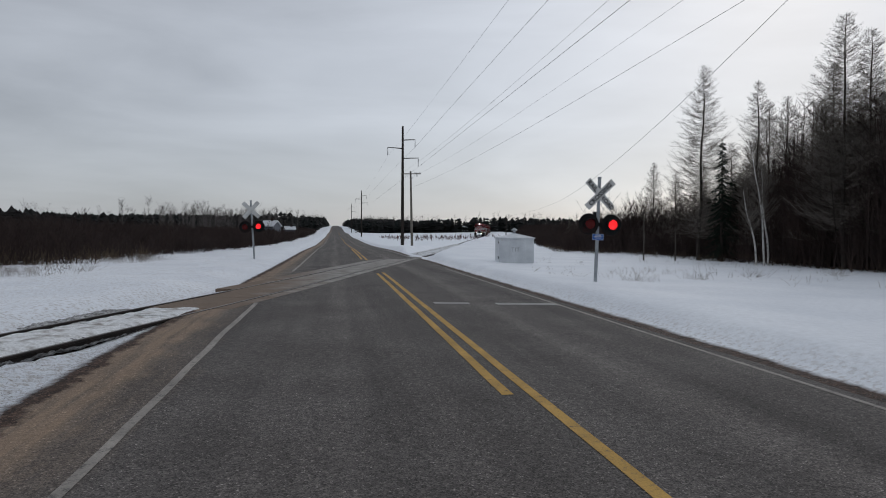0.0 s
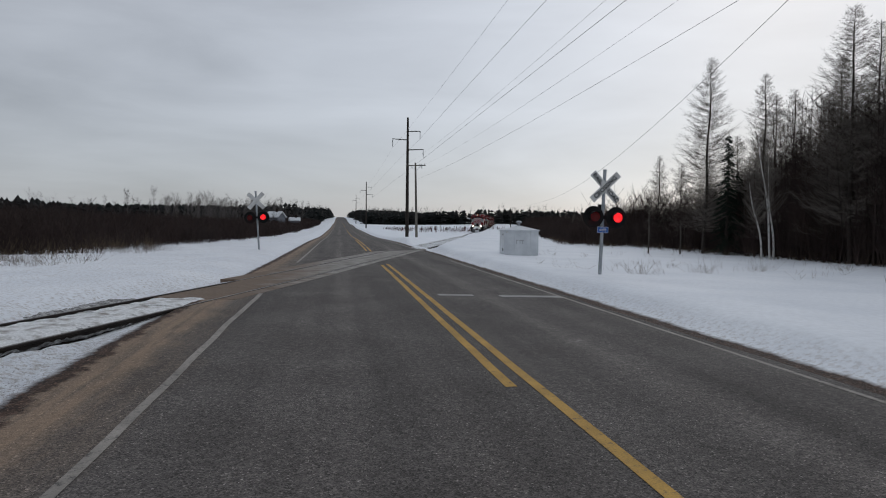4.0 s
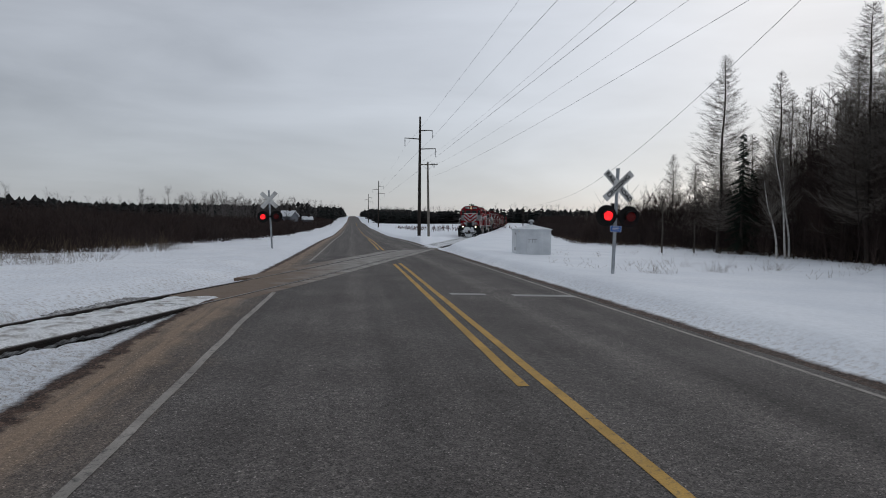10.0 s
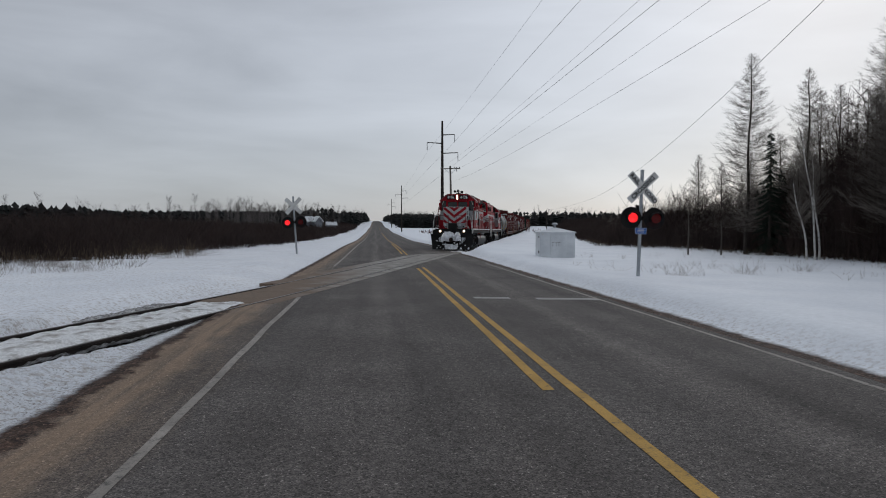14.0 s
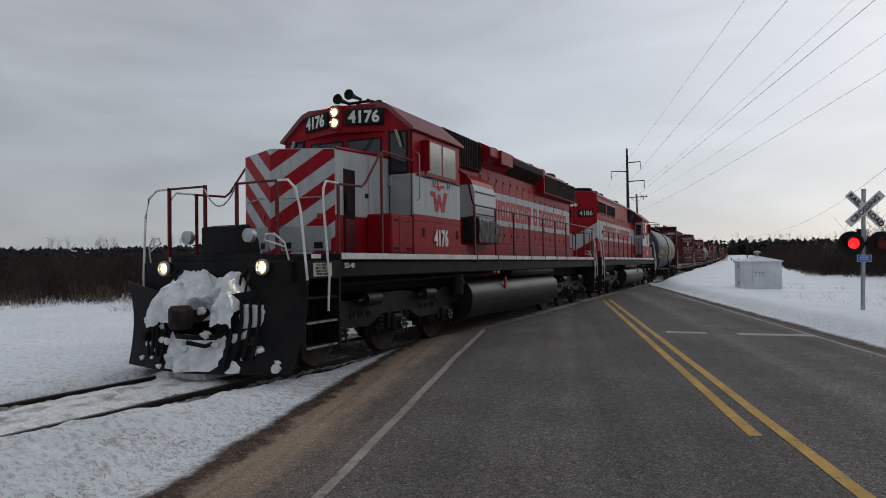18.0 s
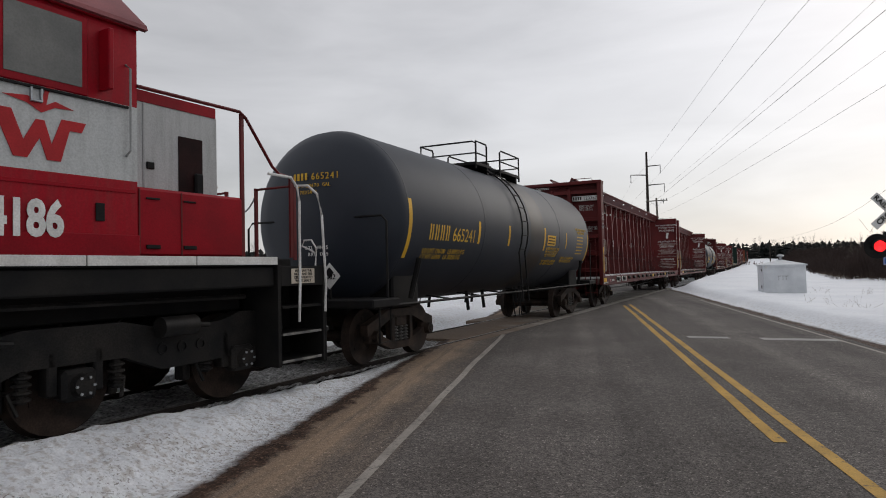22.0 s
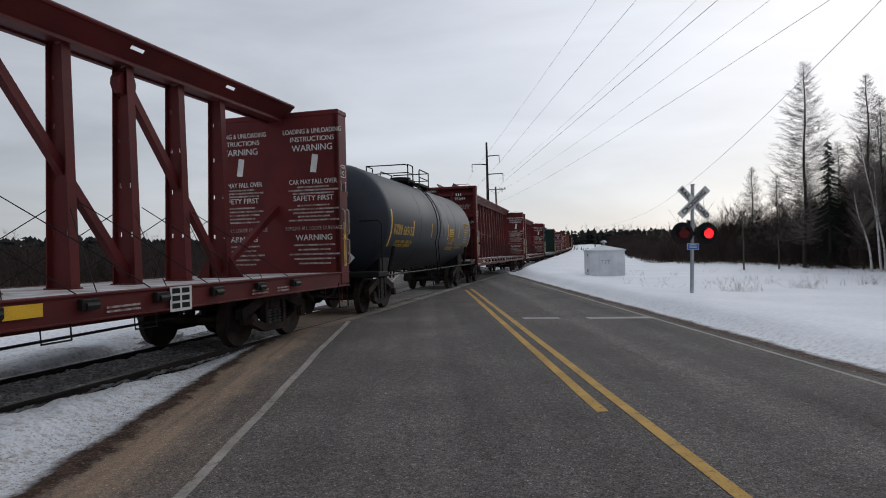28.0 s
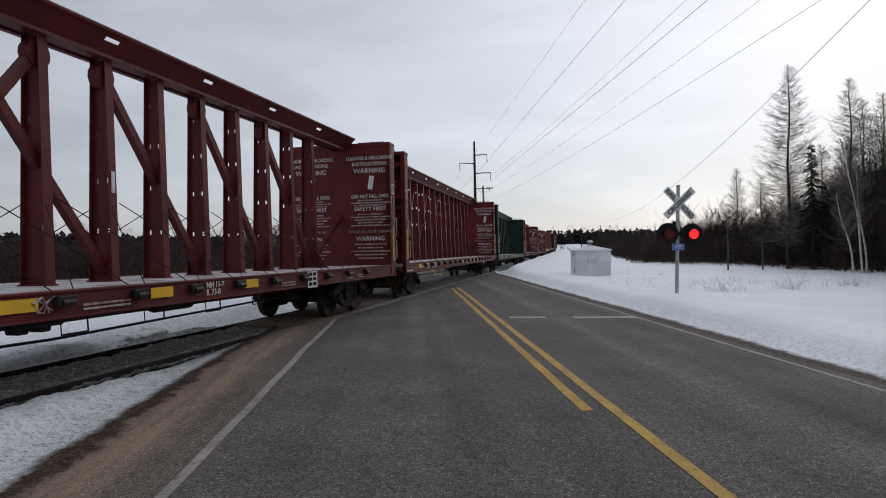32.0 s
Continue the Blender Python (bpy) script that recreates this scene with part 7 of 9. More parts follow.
def tank_car(label, number, limit, capacity, band):
    t = thing("tank_car", label, "tank car", "tank cars of the train")
    hl = 6.05
    n0 = 5.16 if band else 5.62  # where the big number begins
    prof = [(0.02, -hl - 0.56), (0.55, -hl - 0.53), (1.0, -hl - 0.43), (1.32, -hl - 0.27), (1.5, -hl - 0.09), (TR, -hl + 0.08), (TR, hl - 0.08), (1.5, hl + 0.09), (1.32, hl + 0.27), (1.0, hl + 0.43), (0.55, hl + 0.53), (0.02, hl + 0.56)]
    tank = part("tank", G().lathe(prof, (0, 0, TZ), (1, 0, 0), 64), M_TANK, t, "dark blue-grey tank shell", smooth=40)
    for x in (-hl + 0.1, -2.7, 2.7, hl - 0.1):
        g = G().lathe([(TR - 0.01, -0.012), (TR + 0.004, -0.010), (TR + 0.004, 0.010), (TR - 0.01, 0.012)], (x, 0, TZ), (1, 0, 0), 64)
        part("weld_seam", g, M_TANK, tank, smooth=40)
    # band of tar-coloured paint below the hatch
    if band:
        for s in (-1, 1):
            part("spill_band", patch(-1.30, -0.25, 1.1, 3.98, s, 0.004, 20), M_TANKB, tank, "brown-black spill band")
    else:
        for s in (-1, 1):
            part("spill_band", patch(-1.32, -0.2, 2.15, 3.98, s, 0.004, 20), M_SPILL, tank, "pale grey spill band")
    for s in (-1, 1):
        for x, z0, z1, w in ((5.88, 1.75, 2.75, 0.11), ((2.98 if band else 3.60), 2.06, 2.52, 0.10), (1.25, 2.06, 2.52, 0.10), (-1.38, 2.0, 2.6, 0.11), (-3.4, 2.1, 2.55, 0.08), (-5.85, 1.75, 2.6, 0.10)):
            x = x if s > 0 else -x
            part("reflector", patch(x - w / 2, x + w / 2, z0, z1, s), M_YELLOW, tank, "yellow reflector stripe")

        def words(text, size, x, z, mtl=M_TEXTY, wide=1.0):
            ob = lettering(text, size, mtl, tank, Matrix(), wide=wide, depth=0.0015)
            wrap(ob, s, x * s, z)

        for k in range(4):
            for j in (0.0, 0.09):
                part("painted_mark", patch(s * (n0 - k * 0.215 - j), s * (n0 - 0.048 - k * 0.215 - j), 2.08, 2.36, s, 0.004, 4), M_TEXTY, tank, "plain yellow bar")
        words(number, 0.37, n0 - 0.93, 2.08, M_TEXTY, 0.98)
        words("LD LMT %s\nLT WT %s" % limit, 0.135, 5.3, 1.84)
        words("MAX OPERATING PRESSURE\nFOR HEATER COILS 200 PSI", 0.10, -1.55, 1.7)
        words("EXTERIOR HEATER PIPES\nNO INLET OR OUTLET\nPIPE CAPS REQUIRED", 0.11, -1.6, 2.02)
        words("FIBERGLASS INSULATION\nDO NOT EXCEED 450 F", 0.12, -3.15, 1.78)
        words("METHYLENE DIPHENYL\n    DIISOCYANATE", 0.115, -4.45, 2.66)
        part("data_panel", patch(s * -1.62, s * -2.35, 2.14, 2.42, s), M_YELLOW, tank, "yellow panel of small print")
        for k in range(3):
            part("print_line", patch(s * -1.68, s * -2.28, 2.18 + k * 0.08, 2.21 + k * 0.08, s, 0.006), M_BLACKP, tank, "dark line of small print")
        for k in range(6):
            part("print_line", patch(s * -4.55, s * -5.25, 1.95 + k * 0.1, 1.98 + k * 0.1, s), M_TEXTY, tank, "yellow line of small print")
        # ladder over the shell
        lx = 0.45 if band else 0.62
        for d in (-0.2, 0.2):
            pts = [(lx + d, s * 1.62, 0.75)] + [(lx + d, s * (TR + 0.09) * math.cos(a), TZ + (TR + 0.09) * math.sin(a)) for a in np.linspace(-0.35, 1.25, 12)]
            part("ladder_rail", G().tube(pts, 0.018, 6), M_BLACKP, t)
        for k, a in enumerate(np.linspace(-0.3, 1.15, 8)):
            y, z = s * (TR + 0.09) * math.cos(a), TZ + (TR + 0.09) * math.sin(a)
            part("ladder_rung", G().tube([(lx - 0.2, y, z), (lx + 0.2, y, z)], 0.013, 6), M_BLACKP, t)
        for x in (lx - 0.35, lx + 0.1):
            part("foot_step", G().tube([(x, s * 1.45, 1.0), (x + 0.05, s * 1.5, 0.42), (x + 0.35, s * 1.5, 0.42), (x + 0.4, s * 1.45, 1.0)], 0.016, 5), M_BLACKP, t)
        # running rail along the side
        part("side_rail", G().tube([(-6.3, s * 1.46, 0.98), (6.3, s * 1.46, 0.98)], 0.025, 6), M_BLACKP, t, "thin running rail")
        for x in np.arange(-4.2, 4.3, 1.4):
            part("rail_bracket", G().tube([(x, s * 1.46, 0.98), (x, s * 0.9, 1.05)], 0.018, 5), M_BLACKP, t)
        for x in (-1.6, -1.2, 1.0, 1.9):
            part("heater_pipe", G().tube([(x, s * 0.7, 1.05), (x, s * 0.75, 0.62)], 0.04, 8), M_BLACKP, t)
    # platform and railings on top
    z = TZ + TR
    pf = part("platform", G().box(-1.65, -0.2, 0.42, 0.76, z - 0.02, z + 0.06, 0.01), M_BLACKP, t, "black hatch platform")
    part("far_platform", G().box(-1.65, -0.2, -0.76, -0.42, z - 0.02, z + 0.06, 0.01), M_BLACKP, pf)
    part("front_platform", G().box(0.35, 1.3, -0.76, 0.76, z - 0.02, z + 0.06, 0.01), M_BLACKP, pf)
    for x in (-1.5, 0.5):
        part("platform_bracket", G().box(x - 0.04, x + 0.04, -0.72, 0.72, z - 0.3, z - 0.02), M_BLACKP, pf)
    part("hatch", G().cyl((-0.35, 0, z - 0.05), (-0.35, 0, z + 0.22), 0.34, n=22).cyl((-0.35, 0, z + 0.21), (-0.35, 0, z + 0.28), 0.38, n=22), M_BLACKP, pf, "round black hatch")
    part("valve_box", G().box(-1.3, -0.9, -0.25, 0.25, z - 0.02, z + 0.25, 0.03), M_BLACKP, pf)
    part("safety_valve", G().cyl((0.15, 0.1, z - 0.05), (0.15, 0.1, z + 0.22), 0.06, n=10), M_BLACKP, pf)

    def railing(a, b):
        (x0, y0), (x1, y1) = a, b
        g = G().tube([(x0, y0, z - 0.1), (x0, y0, z + 0.50), (x0 + (x1 - x0) * 0.06, y0 + (y1 - y0) * 0.06, z + 0.55), (x1, y1, z + 0.55), (x1, y1, z - 0.1)], 0.022, 6)
        g.tube([(x0, y0, z + 0.27), (x1, y1, z + 0.27)], 0.018, 6)
        part("railing", g, M_BLACKP, pf, "black platform railing")

    railing((1.27, 0.74), (1.27, -0.74))
    for q in (-1, 1):
        railing((-0.25, q * 0.74), (-1.65, q * 0.74))
        railing((0.62, q * 0.74), (1.27, q * 0.74))
    railing((-1.66, -0.74), (-1.66, 0.74))
    # ends
    wheels = []
    for d in (-1, 1):
        part("end_sill", G().box(d * 4.1, d * 7.0, -0.35, 0.35, 0.78, 1.1, 0.02).box(d * 6.2, d * 7.0, -1.5, 1.5, 0.96, 1.1, 0.02), M_BLACKP, t, "black draft sill and end platform")
        part("saddle", G().box(d * 4.95, d * 5.85, -1.15, 1.15, 0.9, 1.5, 0.03), M_BLACKP, t)
        part("end_handrail", G().tube([(d * 6.5, -1.45, 1.05), (d * 6.5, -1.45, 2.33), (d * 6.5, -1.36, 2.43), (d * 6.5, 1.36, 2.43), (d * 6.5, 1.45, 2.33), (d * 6.5, 1.45, 1.05)], 0.02, 6), M_BLACKP, t, "black end handrail")
        for s in (-1, 1):
            part("shell_brace", G().tube([(d * 5.5, s * 1.3, 1.05), (d * 5.38, s * 1.42, 1.75)], 0.05, 8), M_BLACKP, t)
            part("end_step", G().tube([(d * 6.75, s * 1.45, 1.0), (d * 6.78, s * 1.47, 0.42), (d * 6.45, s * 1.47, 0.42), (d * 6.42, s * 1.45, 1.0)], 0.016, 5), M_BLACKP, t)
            # placards on the end platform
            pc = part("placard", G().box(-0.15, 0.15, -0.004, 0.004, -0.15, 0.15, 0.003), M_TEXTW, t, "white diamond placard with a number", at=pose(d * 6.93, s * 0.64, 1.47) @ pose(0, 0, 0, 0, 0, -90 if d < 0 else 90) @ pose(0, 0, 0, 0, 45, 0))
            part("placard_bar", G().box(-0.1, 0.02, -0.008, 0.008, -0.02, 0.1), M_BLACKP, pc, "black half of the placard", smooth=0)
            part("placard_post", G().box(d * 6.9, d * 6.92, s * 0.62, s * 0.66, 1.05, 1.57), M_BLACKP, t, smooth=0)
            lettering("3082", 0.12, M_BLACKP, t, pose(d * 6.938, s * 0.64, 1.42, 90, 0, 90 if d > 0 else -90), align="CENTER")
        # numbers on the head
        def dome(y, z):
            r = math.hypot(y, z - TZ)
            return d * (hl + lerp(r, [(0, 0.56), (0.55, 0.53), (1.0, 0.43), (1.32, 0.27), (1.55, -0.08)]) + 0.02)

        def on_head(text, size, pitch, y0, z, mtl=M_TEXTY):
            for k, ch in enumerate(text):
                if ch != " ":
                    y = d * (y0 + pitch * k)
                    lettering(ch, size, mtl, t, pose(dome(y + d * pitch / 2, z + size / 2), y, z, 90, 0, 90 if d > 0 else -90))

        on_head(number, 0.16, 0.092, 0.02, 3.10)
        on_head(capacity[0], 0.085, 0.055, -0.34, 2.97)
        on_head(capacity[1], 0.085, 0.055, -0.20, 2.86)
        on_head("STL WHLS", 0.085, 0.06, -0.10, 1.92, M_TEXTW)
        on_head("BRG D-5", 0.085, 0.06, -0.05, 1.81, M_TEXTW)
        for k in range(4):
            y = d * (-0.08 - k * 0.085)
            x = dome(y, 3.15)
            part("head_mark", G().box(x, x + d * 0.004, y - 0.024, y + 0.024, 3.10, 3.22), M_TEXTY, t, "plain yellow bar", smooth=0)
        coupler(t, d * 7.0, d)
        wheels += freight_truck(t, d * 5.4)
    return t, wheels


TANK_A, WHEELS_C = tank_car("dark tank car with brown spill band and yellow lettering", "665241", ("196100   LB 88950 KG", "66900   LB 30350 KG"), ("CAPY 20670 GAL", "78250 L"), True)
TANK_B, WHEELS_D = tank_car("dark tank car with pale spill band and yellow lettering", "665152", ("194900   LB 88400 KG", "68100   LB 30900 KG"), ("CAPY 20690 GAL", "78300 L"), False)


# ---- centre-beam lumber cars ----
def centerbeam(label, mtl, number, near=True, dark=None, panel=False, yellows=(9.7, 6.23, 1.15, -1.08, -3.4)):
    t = thing("centerbeam_car", label, "lumber car", "lumber cars of the train")
    hl = 11.55
    trim = dark or mtl
    part("deck", G().box(-hl, hl, -1.42, 1.42, 1.08, 1.17, 0.01), M_DECKSNOW, t, "frosted wooden deck")
    for s in (-1, 1):
        part("side_sill", G().box(-hl, hl, s * 1.40, s * 1.5, 0.88, 1.18, 0.01), mtl, t, "side sill")
        for z in (0.865, 1.152):
            part("sill_flange", G().box(-hl, hl, s * 1.501, s * 1.53, z, z + 0.025, 0.004), mtl, t, smooth=20)
    part("center_sill", G().box(-hl, hl, -0.32, 0.32, 0.68, 1.08, 0.02), trim, t)
    # top chord: a trough of sloping plates with slots, and lips along its edges
    chord = part("top_chord", G().box(-hl + 0.28, hl - 0.28, -0.2, 0.2, 4.52, 4.55), mtl, t, "slotted top chord of the centre beam", smooth=0)
    for s in (-1, 1):
        def strip_of(k0, k1, x0, x1, g):
            a, b = (s * (0.18 + 0.24 * k0), 4.54 + 0.28 * k0), (s * (0.18 + 0.24 * k1), 4.54 + 0.28 * k1)
            g.prism([a, b, (b[0] - s * 0.02, b[1] + 0.012), (a[0] - s * 0.02, a[1] + 0.012)], 0, x0, x1)
        g = G()
        strip_of(0.0, 0.56, -hl + 0.28, hl - 0.28, g)
        strip_of(0.72, 1.0, -hl + 0.28, hl - 0.28, g)
        x = -hl + 0.28
        while x < hl - 0.3:
            strip_of(0.56, 0.72, x, min(x + 2.14, hl - 0.28), g)
            x += 2.44
        part("chord_side", g, mtl, chord, "sloping slotted plate", smooth=0)
        part("chord_lip", G().tube([(-hl + 0.28, s * 0.40, 4.83), (hl - 0.28, s * 0.40, 4.83)], 0.04, 8), mtl, chord, "rounded lip")
        part("chord_flange", G().box(-hl + 0.28, hl - 0.28, s * 0.13, s * 0.22, 4.49, 4.52), mtl, chord, smooth=0)
    span = 1.2
    xs = [span * (k - 7.5) for k in range(16)]

    def post(x, f=0.078, w=0.012):
        """A tapered upright of H section, with keyhole slots through its web beside the flanges."""
        g = G()

        def slab(a0, a1, y0, y1, z0, z1):
            vs = []
            for z in (z0, z1):
                k = 0.21 - 0.08 * (z - 1.17) / 3.33
                vs += [(x + a, b * k, z) for a, b in ((a0, y0), (a1, y0), (a1, y1), (a0, y1))]
            g.add(vs, [(3, 2, 1, 0), (4, 5, 6, 7), (0, 1, 5, 4), (1, 2, 6, 5), (2, 3, 7, 6), (3, 0, 4, 7)])

        for q in (-1, 1):
            slab(-f, f, q * 0.9, q, 1.17, 4.5)
        slab(-w, w, -0.42, 0.42, 1.17, 4.5)
        for q in (-1, 1):
            slab(-w, w, q * 0.68, q * 0.9, 1.17, 4.5)
            z = 1.17
            for cut in ((1.9, 2.65, 3.35, 4.02, 9) if near else (9,)):
                slab(-w, w, q * 0.42, q * 0.68, z, min(4.5, cut))
                z = cut + 0.075
        g.box(x - f - 0.02, x + f + 0.02, -0.235, 0.235, 1.165, 1.19)
        return g

    for k, x in enumerate(xs):
        part("post", post(x), mtl, t, smooth=0)
        if near:
            for s in (-1, 1):
                part("winch", G().cyl((x - 0.13, s * 1.56, 1.04), (x + 0.05, s * 1.56, 1.04), 0.05, n=10).box(x - 0.16, x + 0.1, s * 1.5, s * 1.58, 1.0, 1.12, 0.01), M_UNDER, t)
                part("tie_cable", G().tube([(x, s * 1.5, 1.12), (x + 0.55, s * 0.8, 1.78), (x + 1.1, s * 0.2, 2.35)], 0.007, 4), M_BLACKP, t, "slack steel cable")
                part("tie_cable", G().tube([(x + 1.0, s * 1.5, 1.15), (x + 0.5, s * 0.8, 1.72), (x + 0.05, s * 0.2, 2.25)], 0.007, 4), M_BLACKP, t, "slack steel cable")
    for d in (-1, 1):
        for k in (0, 2, 4, 6):
            a, b = d * (7.5 * span - k * span), d * (7.5 * span - (k + 2) * span)
            tz = 4.30
            v = Vector((b - a, 0, tz - 1.3)).normalized()
            nn = Vector((-v.z, 0, v.x)) * 0.065
            g = G().prism([(a + nn.x, 1.3 + nn.z), (b + nn.x, tz + nn.z), (b - nn.x, tz - nn.z), (a - nn.x, 1.3 - nn.z)], 1, -0.06, 0.06)
            g.cyl((b, -0.075, tz - 0.05), (b, 0.075, tz - 0.05), 0.19, n=14)
            part("diagonal", g, mtl, t, smooth=20)
        a = d * 7.5 * span
        part("end_brace", G().prism([(a, 1.22), (a + d * 0.1, 1.4), (d * (hl - 0.28), 2.75), (d * (hl - 0.28), 2.58)], 1, -0.06, 0.06), mtl, t)
        for q in (-1, 1):
            part("gusset", G().prism([(q * 0.2, 1.17), (q * 0.5, 1.17), (q * 0.2, 1.6)], 0, a - 0.02, a + 0.02), mtl, t, smooth=0)
    if near:
        for s in (-1, 1):
            for x in (-span * 1.5, span * 2.5):
                part("reflector", G().box(x - 0.035, x + 0.035, s * 0.178, s * 0.186, 2.5, 2.82), M_TEXTW, t, "white reflector", smooth=0)
    for d in (-1, 1):
        xo, xi = d * hl, d * (hl - 0.42)
        b = part("bulkhead", G().box(xi, xi + d * 0.06, -1.5, 1.5, 1.1, 4.58, 0.01), mtl, t, "steel bulkhead")
        for s in (-1, 1):
            part("corner_post", G().box(xi, xo, s * 1.38, s * 1.52, 0.92, 4.62, 0.02), mtl, b)
            part("bulkhead_post", G().box(xi + d * 0.06, xo - d * 0.02, s * 0.28, s * 0.40, 0.95, 4.4, 0.01), trim, b)
            part("end_ladder", G().tube([(xo + d * 0.06, s * 1.3, 0.5), (xo + d * 0.06, s * 1.3, 2.6)], 0.014, 5).tube([(xo + d * 0.06, s * 0.9, 0.5), (xo + d * 0.06, s * 0.9, 2.6)], 0.014, 5), trim, b)
            for z in np.arange(0.6, 2.6, 0.38):
                part("rung", G().tube([(xo + d * 0.06, s * 1.3, z), (xo + d * 0.06, s * 0.9, z)], 0.012, 5), trim, b)
            for q in (0.1, 0.31):
                for z in (1.34, 1.98):
                    part("corner_grab", G().tube([(xo - d * q, s * 1.53, z), (xo - d * q, s * 1.58, z + 0.03), (xo - d * q, s * 1.58, z + 0.52), (xo - d * q, s * 1.53, z + 0.55)], 0.016, 5), M_GRAB, b, "pale steel grab iron")
            part("yellow_strip", G().box(xo - d * 0.26, xo - d * 0.14, s * 1.521, s * 1.526, 1.30, 2.25), M_YELLOW, b, "yellow reflector strip", smooth=0)
            part("corner_step", G().tube([(xo - d * 0.1, s * 1.5, 0.95), (xo - d * 0.1, s * 1.52, 0.42), (xo - d * 0.55, s * 1.52, 0.42), (xo - d * 0.55, s * 1.5, 0.95)], 0.018, 5), M_RUST, t)
            x0, x1 = xo - d * 0.09, xo - d * 0.33
            pm = part("plate_mark", G().box(x0, x1, s * 1.521, s * 1.523, 3.22, 3.235).box(x0, x1, s * 1.521, s * 1.523, 3.475, 3.49).box(x0, x0 - d * 0.012, s * 1.521, s * 1.523, 3.22, 3.49).box(x1, x1 + d * 0.012, s * 1.521, s * 1.523, 3.22, 3.49), M_TEXTW, b, "white outlined plate mark", smooth=0)
            if near:
                lettering("PLATE", 0.055, M_TEXTW, pm, pose(xo - d * 0.21, s * 1.5235, 3.41, 90, 0, 180 if s > 0 else 0), align="CENTER")
                lettering("C", 0.13, M_TEXTW, pm, pose(xo - d * 0.21, s * 1.5235, 3.27, 90, 0, 180 if s > 0 else 0), align="CENTER")
            # no opening here: a black disc paints the hole's dark inside
            part("lift_hole_shade", G().lathe([(0.01, 0.0), (0.085, 0.0), (0.085, 0.004), (0.01, 0.004)], (xo - d * 0.21, s * 1.521, 3.0), (0, s, 0), 12), M_BLACKP, b, "black disc for the shade inside a lifting hole")
            if near:
                for k, word in enumerate(("LIFT", "HERE")):
                    for j, ch in enumerate(word):
                        lettering(ch, 0.06, M_TEXTW, b, pose(xo - d * (0.11 if (k == 0) == (d * s > 0) else 0.33), s * 1.5225, 3.09 - j * 0.055, 90, 0, 180 if s > 0 else 0), align="CENTER")
        for z in (1.35, 1.95, 2.58, 3.20, 4.22):
            part("rib", G().box(xi + d * 0.06, xo - d * 0.06, -1.38, 1.38, z, z + 0.13, 0.01), trim, b)
        part("cap", G().box(xi - d * 0.02, xo + d * 0.02, -1.53, 1.53, 4.56, 4.68, 0.02), mtl, b)
        part("roof_grab", G().tube([(xo, 0.4, 4.66), (xo, 0.42, 4.76), (xo, 1.2, 4.76), (xo, 1.22, 4.66)], 0.013, 5), mtl, b)
        if panel:
            part("number_panel", G().box(xi + d * 0.06, xi + d * 0.25, d * 0.43, d * 1.37, 3.97, 4.15, 0.004), M_TEXTW if d > 0 else M_TEXTDIM, b, "white number panel", smooth=0)
        if near:
            for k in range(3 if not panel else 4):
                y = d * (0.55 + 0.11 * k) if not panel else d * (0.46 + 0.085 * k)
                xf = xi + d * 0.25 if panel else xo + d * 0.004
                z = 4.22 if not panel else 4.0
                part("painted_mark", G().box(xf + d * 0.001, xf + d * 0.004, y, y + d * 0.05, z, z + 0.12), M_BLACKP if panel else M_TEXTW, b, "plain bar", smooth=0)
            lettering(number, 0.17, M_BLACKP if panel else M_TEXTW, b, pose(xf + d * 0.002, d * (0.83 if panel else 0.5), 4.0 if panel else 4.025, 90, 0, 90 if d > 0 else -90))
            lettering("CAUTION", 0.11, M_TEXTW, b, pose(xo + d * 0.022, -0.9 * d, 4.44, 90, 0, 90 if d > 0 else -90))
            for text, z in (("SPRG 7 OC D-5\nSPRG 7 IC D-5\nSPRG 2 IIC D-6", 3.82), ("36\" WHEELS 1W CLASS C\n39\" INTERMEDIATE HOSE\nEFSIICE COUPLER", 3.03)):
                lettering(text, 0.085, M_TEXTW, b, pose(xi + d * 0.066, d * 0.46 if "36" in text else d * 0.62, z - 0.06, 90, 0, 90 if d > 0 else -90), wide=0.95)
            # instructions on the inner face, seen over the deck
            for half in (-1, 1):
                y0 = half * 0.9
                rows = [("LOADING & UNLOADING", 0.15, 4.20), ("INSTRUCTIONS", 0.15, 4.03), ("WARNING", 0.20, 3.82), ("CAR MAY FALL OVER", 0.15, 3.10), ("SAFETY FIRST", 0.16, 2.74), ("REMOVE ALL LOOSE DUNNAGE", 0.12, 2.10), ("WARNING", 0.18, 1.88)]
                for text, size, z in rows:
                    lettering(text, size, M_TEXTW if size > 0.13 else M_TEXTDIM, b, pose(xi - d * 0.004, y0, z, 90, 0, -90 if d > 0 else 90), align="CENTER", wide=0.8 if len(text) > 15 else 1.0)
                for k, z in enumerate((3.02, 2.95, 2.88, 2.62, 2.54, 2.46, 2.38, 2.30, 1.76, 1.66, 1.56, 1.46, 1.36)):
                    w = 0.42 + 0.12 * ((k * 5) % 3)
                    part("print_line", G().box(xi - d * 0.001, xi - d * 0.005, y0 - w * 0.9, y0 + w * 0.9, z, z + 0.035), M_TEXTDIM, b, "line of small white print", smooth=0)
                part("pictogram", G().prism([(y0 - 0.06, 3.36), (y0 + 0.08, 3.34), (y0 + 0.14, 3.72), (y0 + 0.0, 3.75)], 0, xi - d * 0.001, xi - d * 0.005), M_TEXTW, b, "white warning pictogram", smooth=0)
        part("end_platform", G().box(xo, xo + d * 0.35, -0.6, 0.6, 0.85, 0.95, 0.01), trim, t)
        coupler(t, xo + d * 0.2, d)
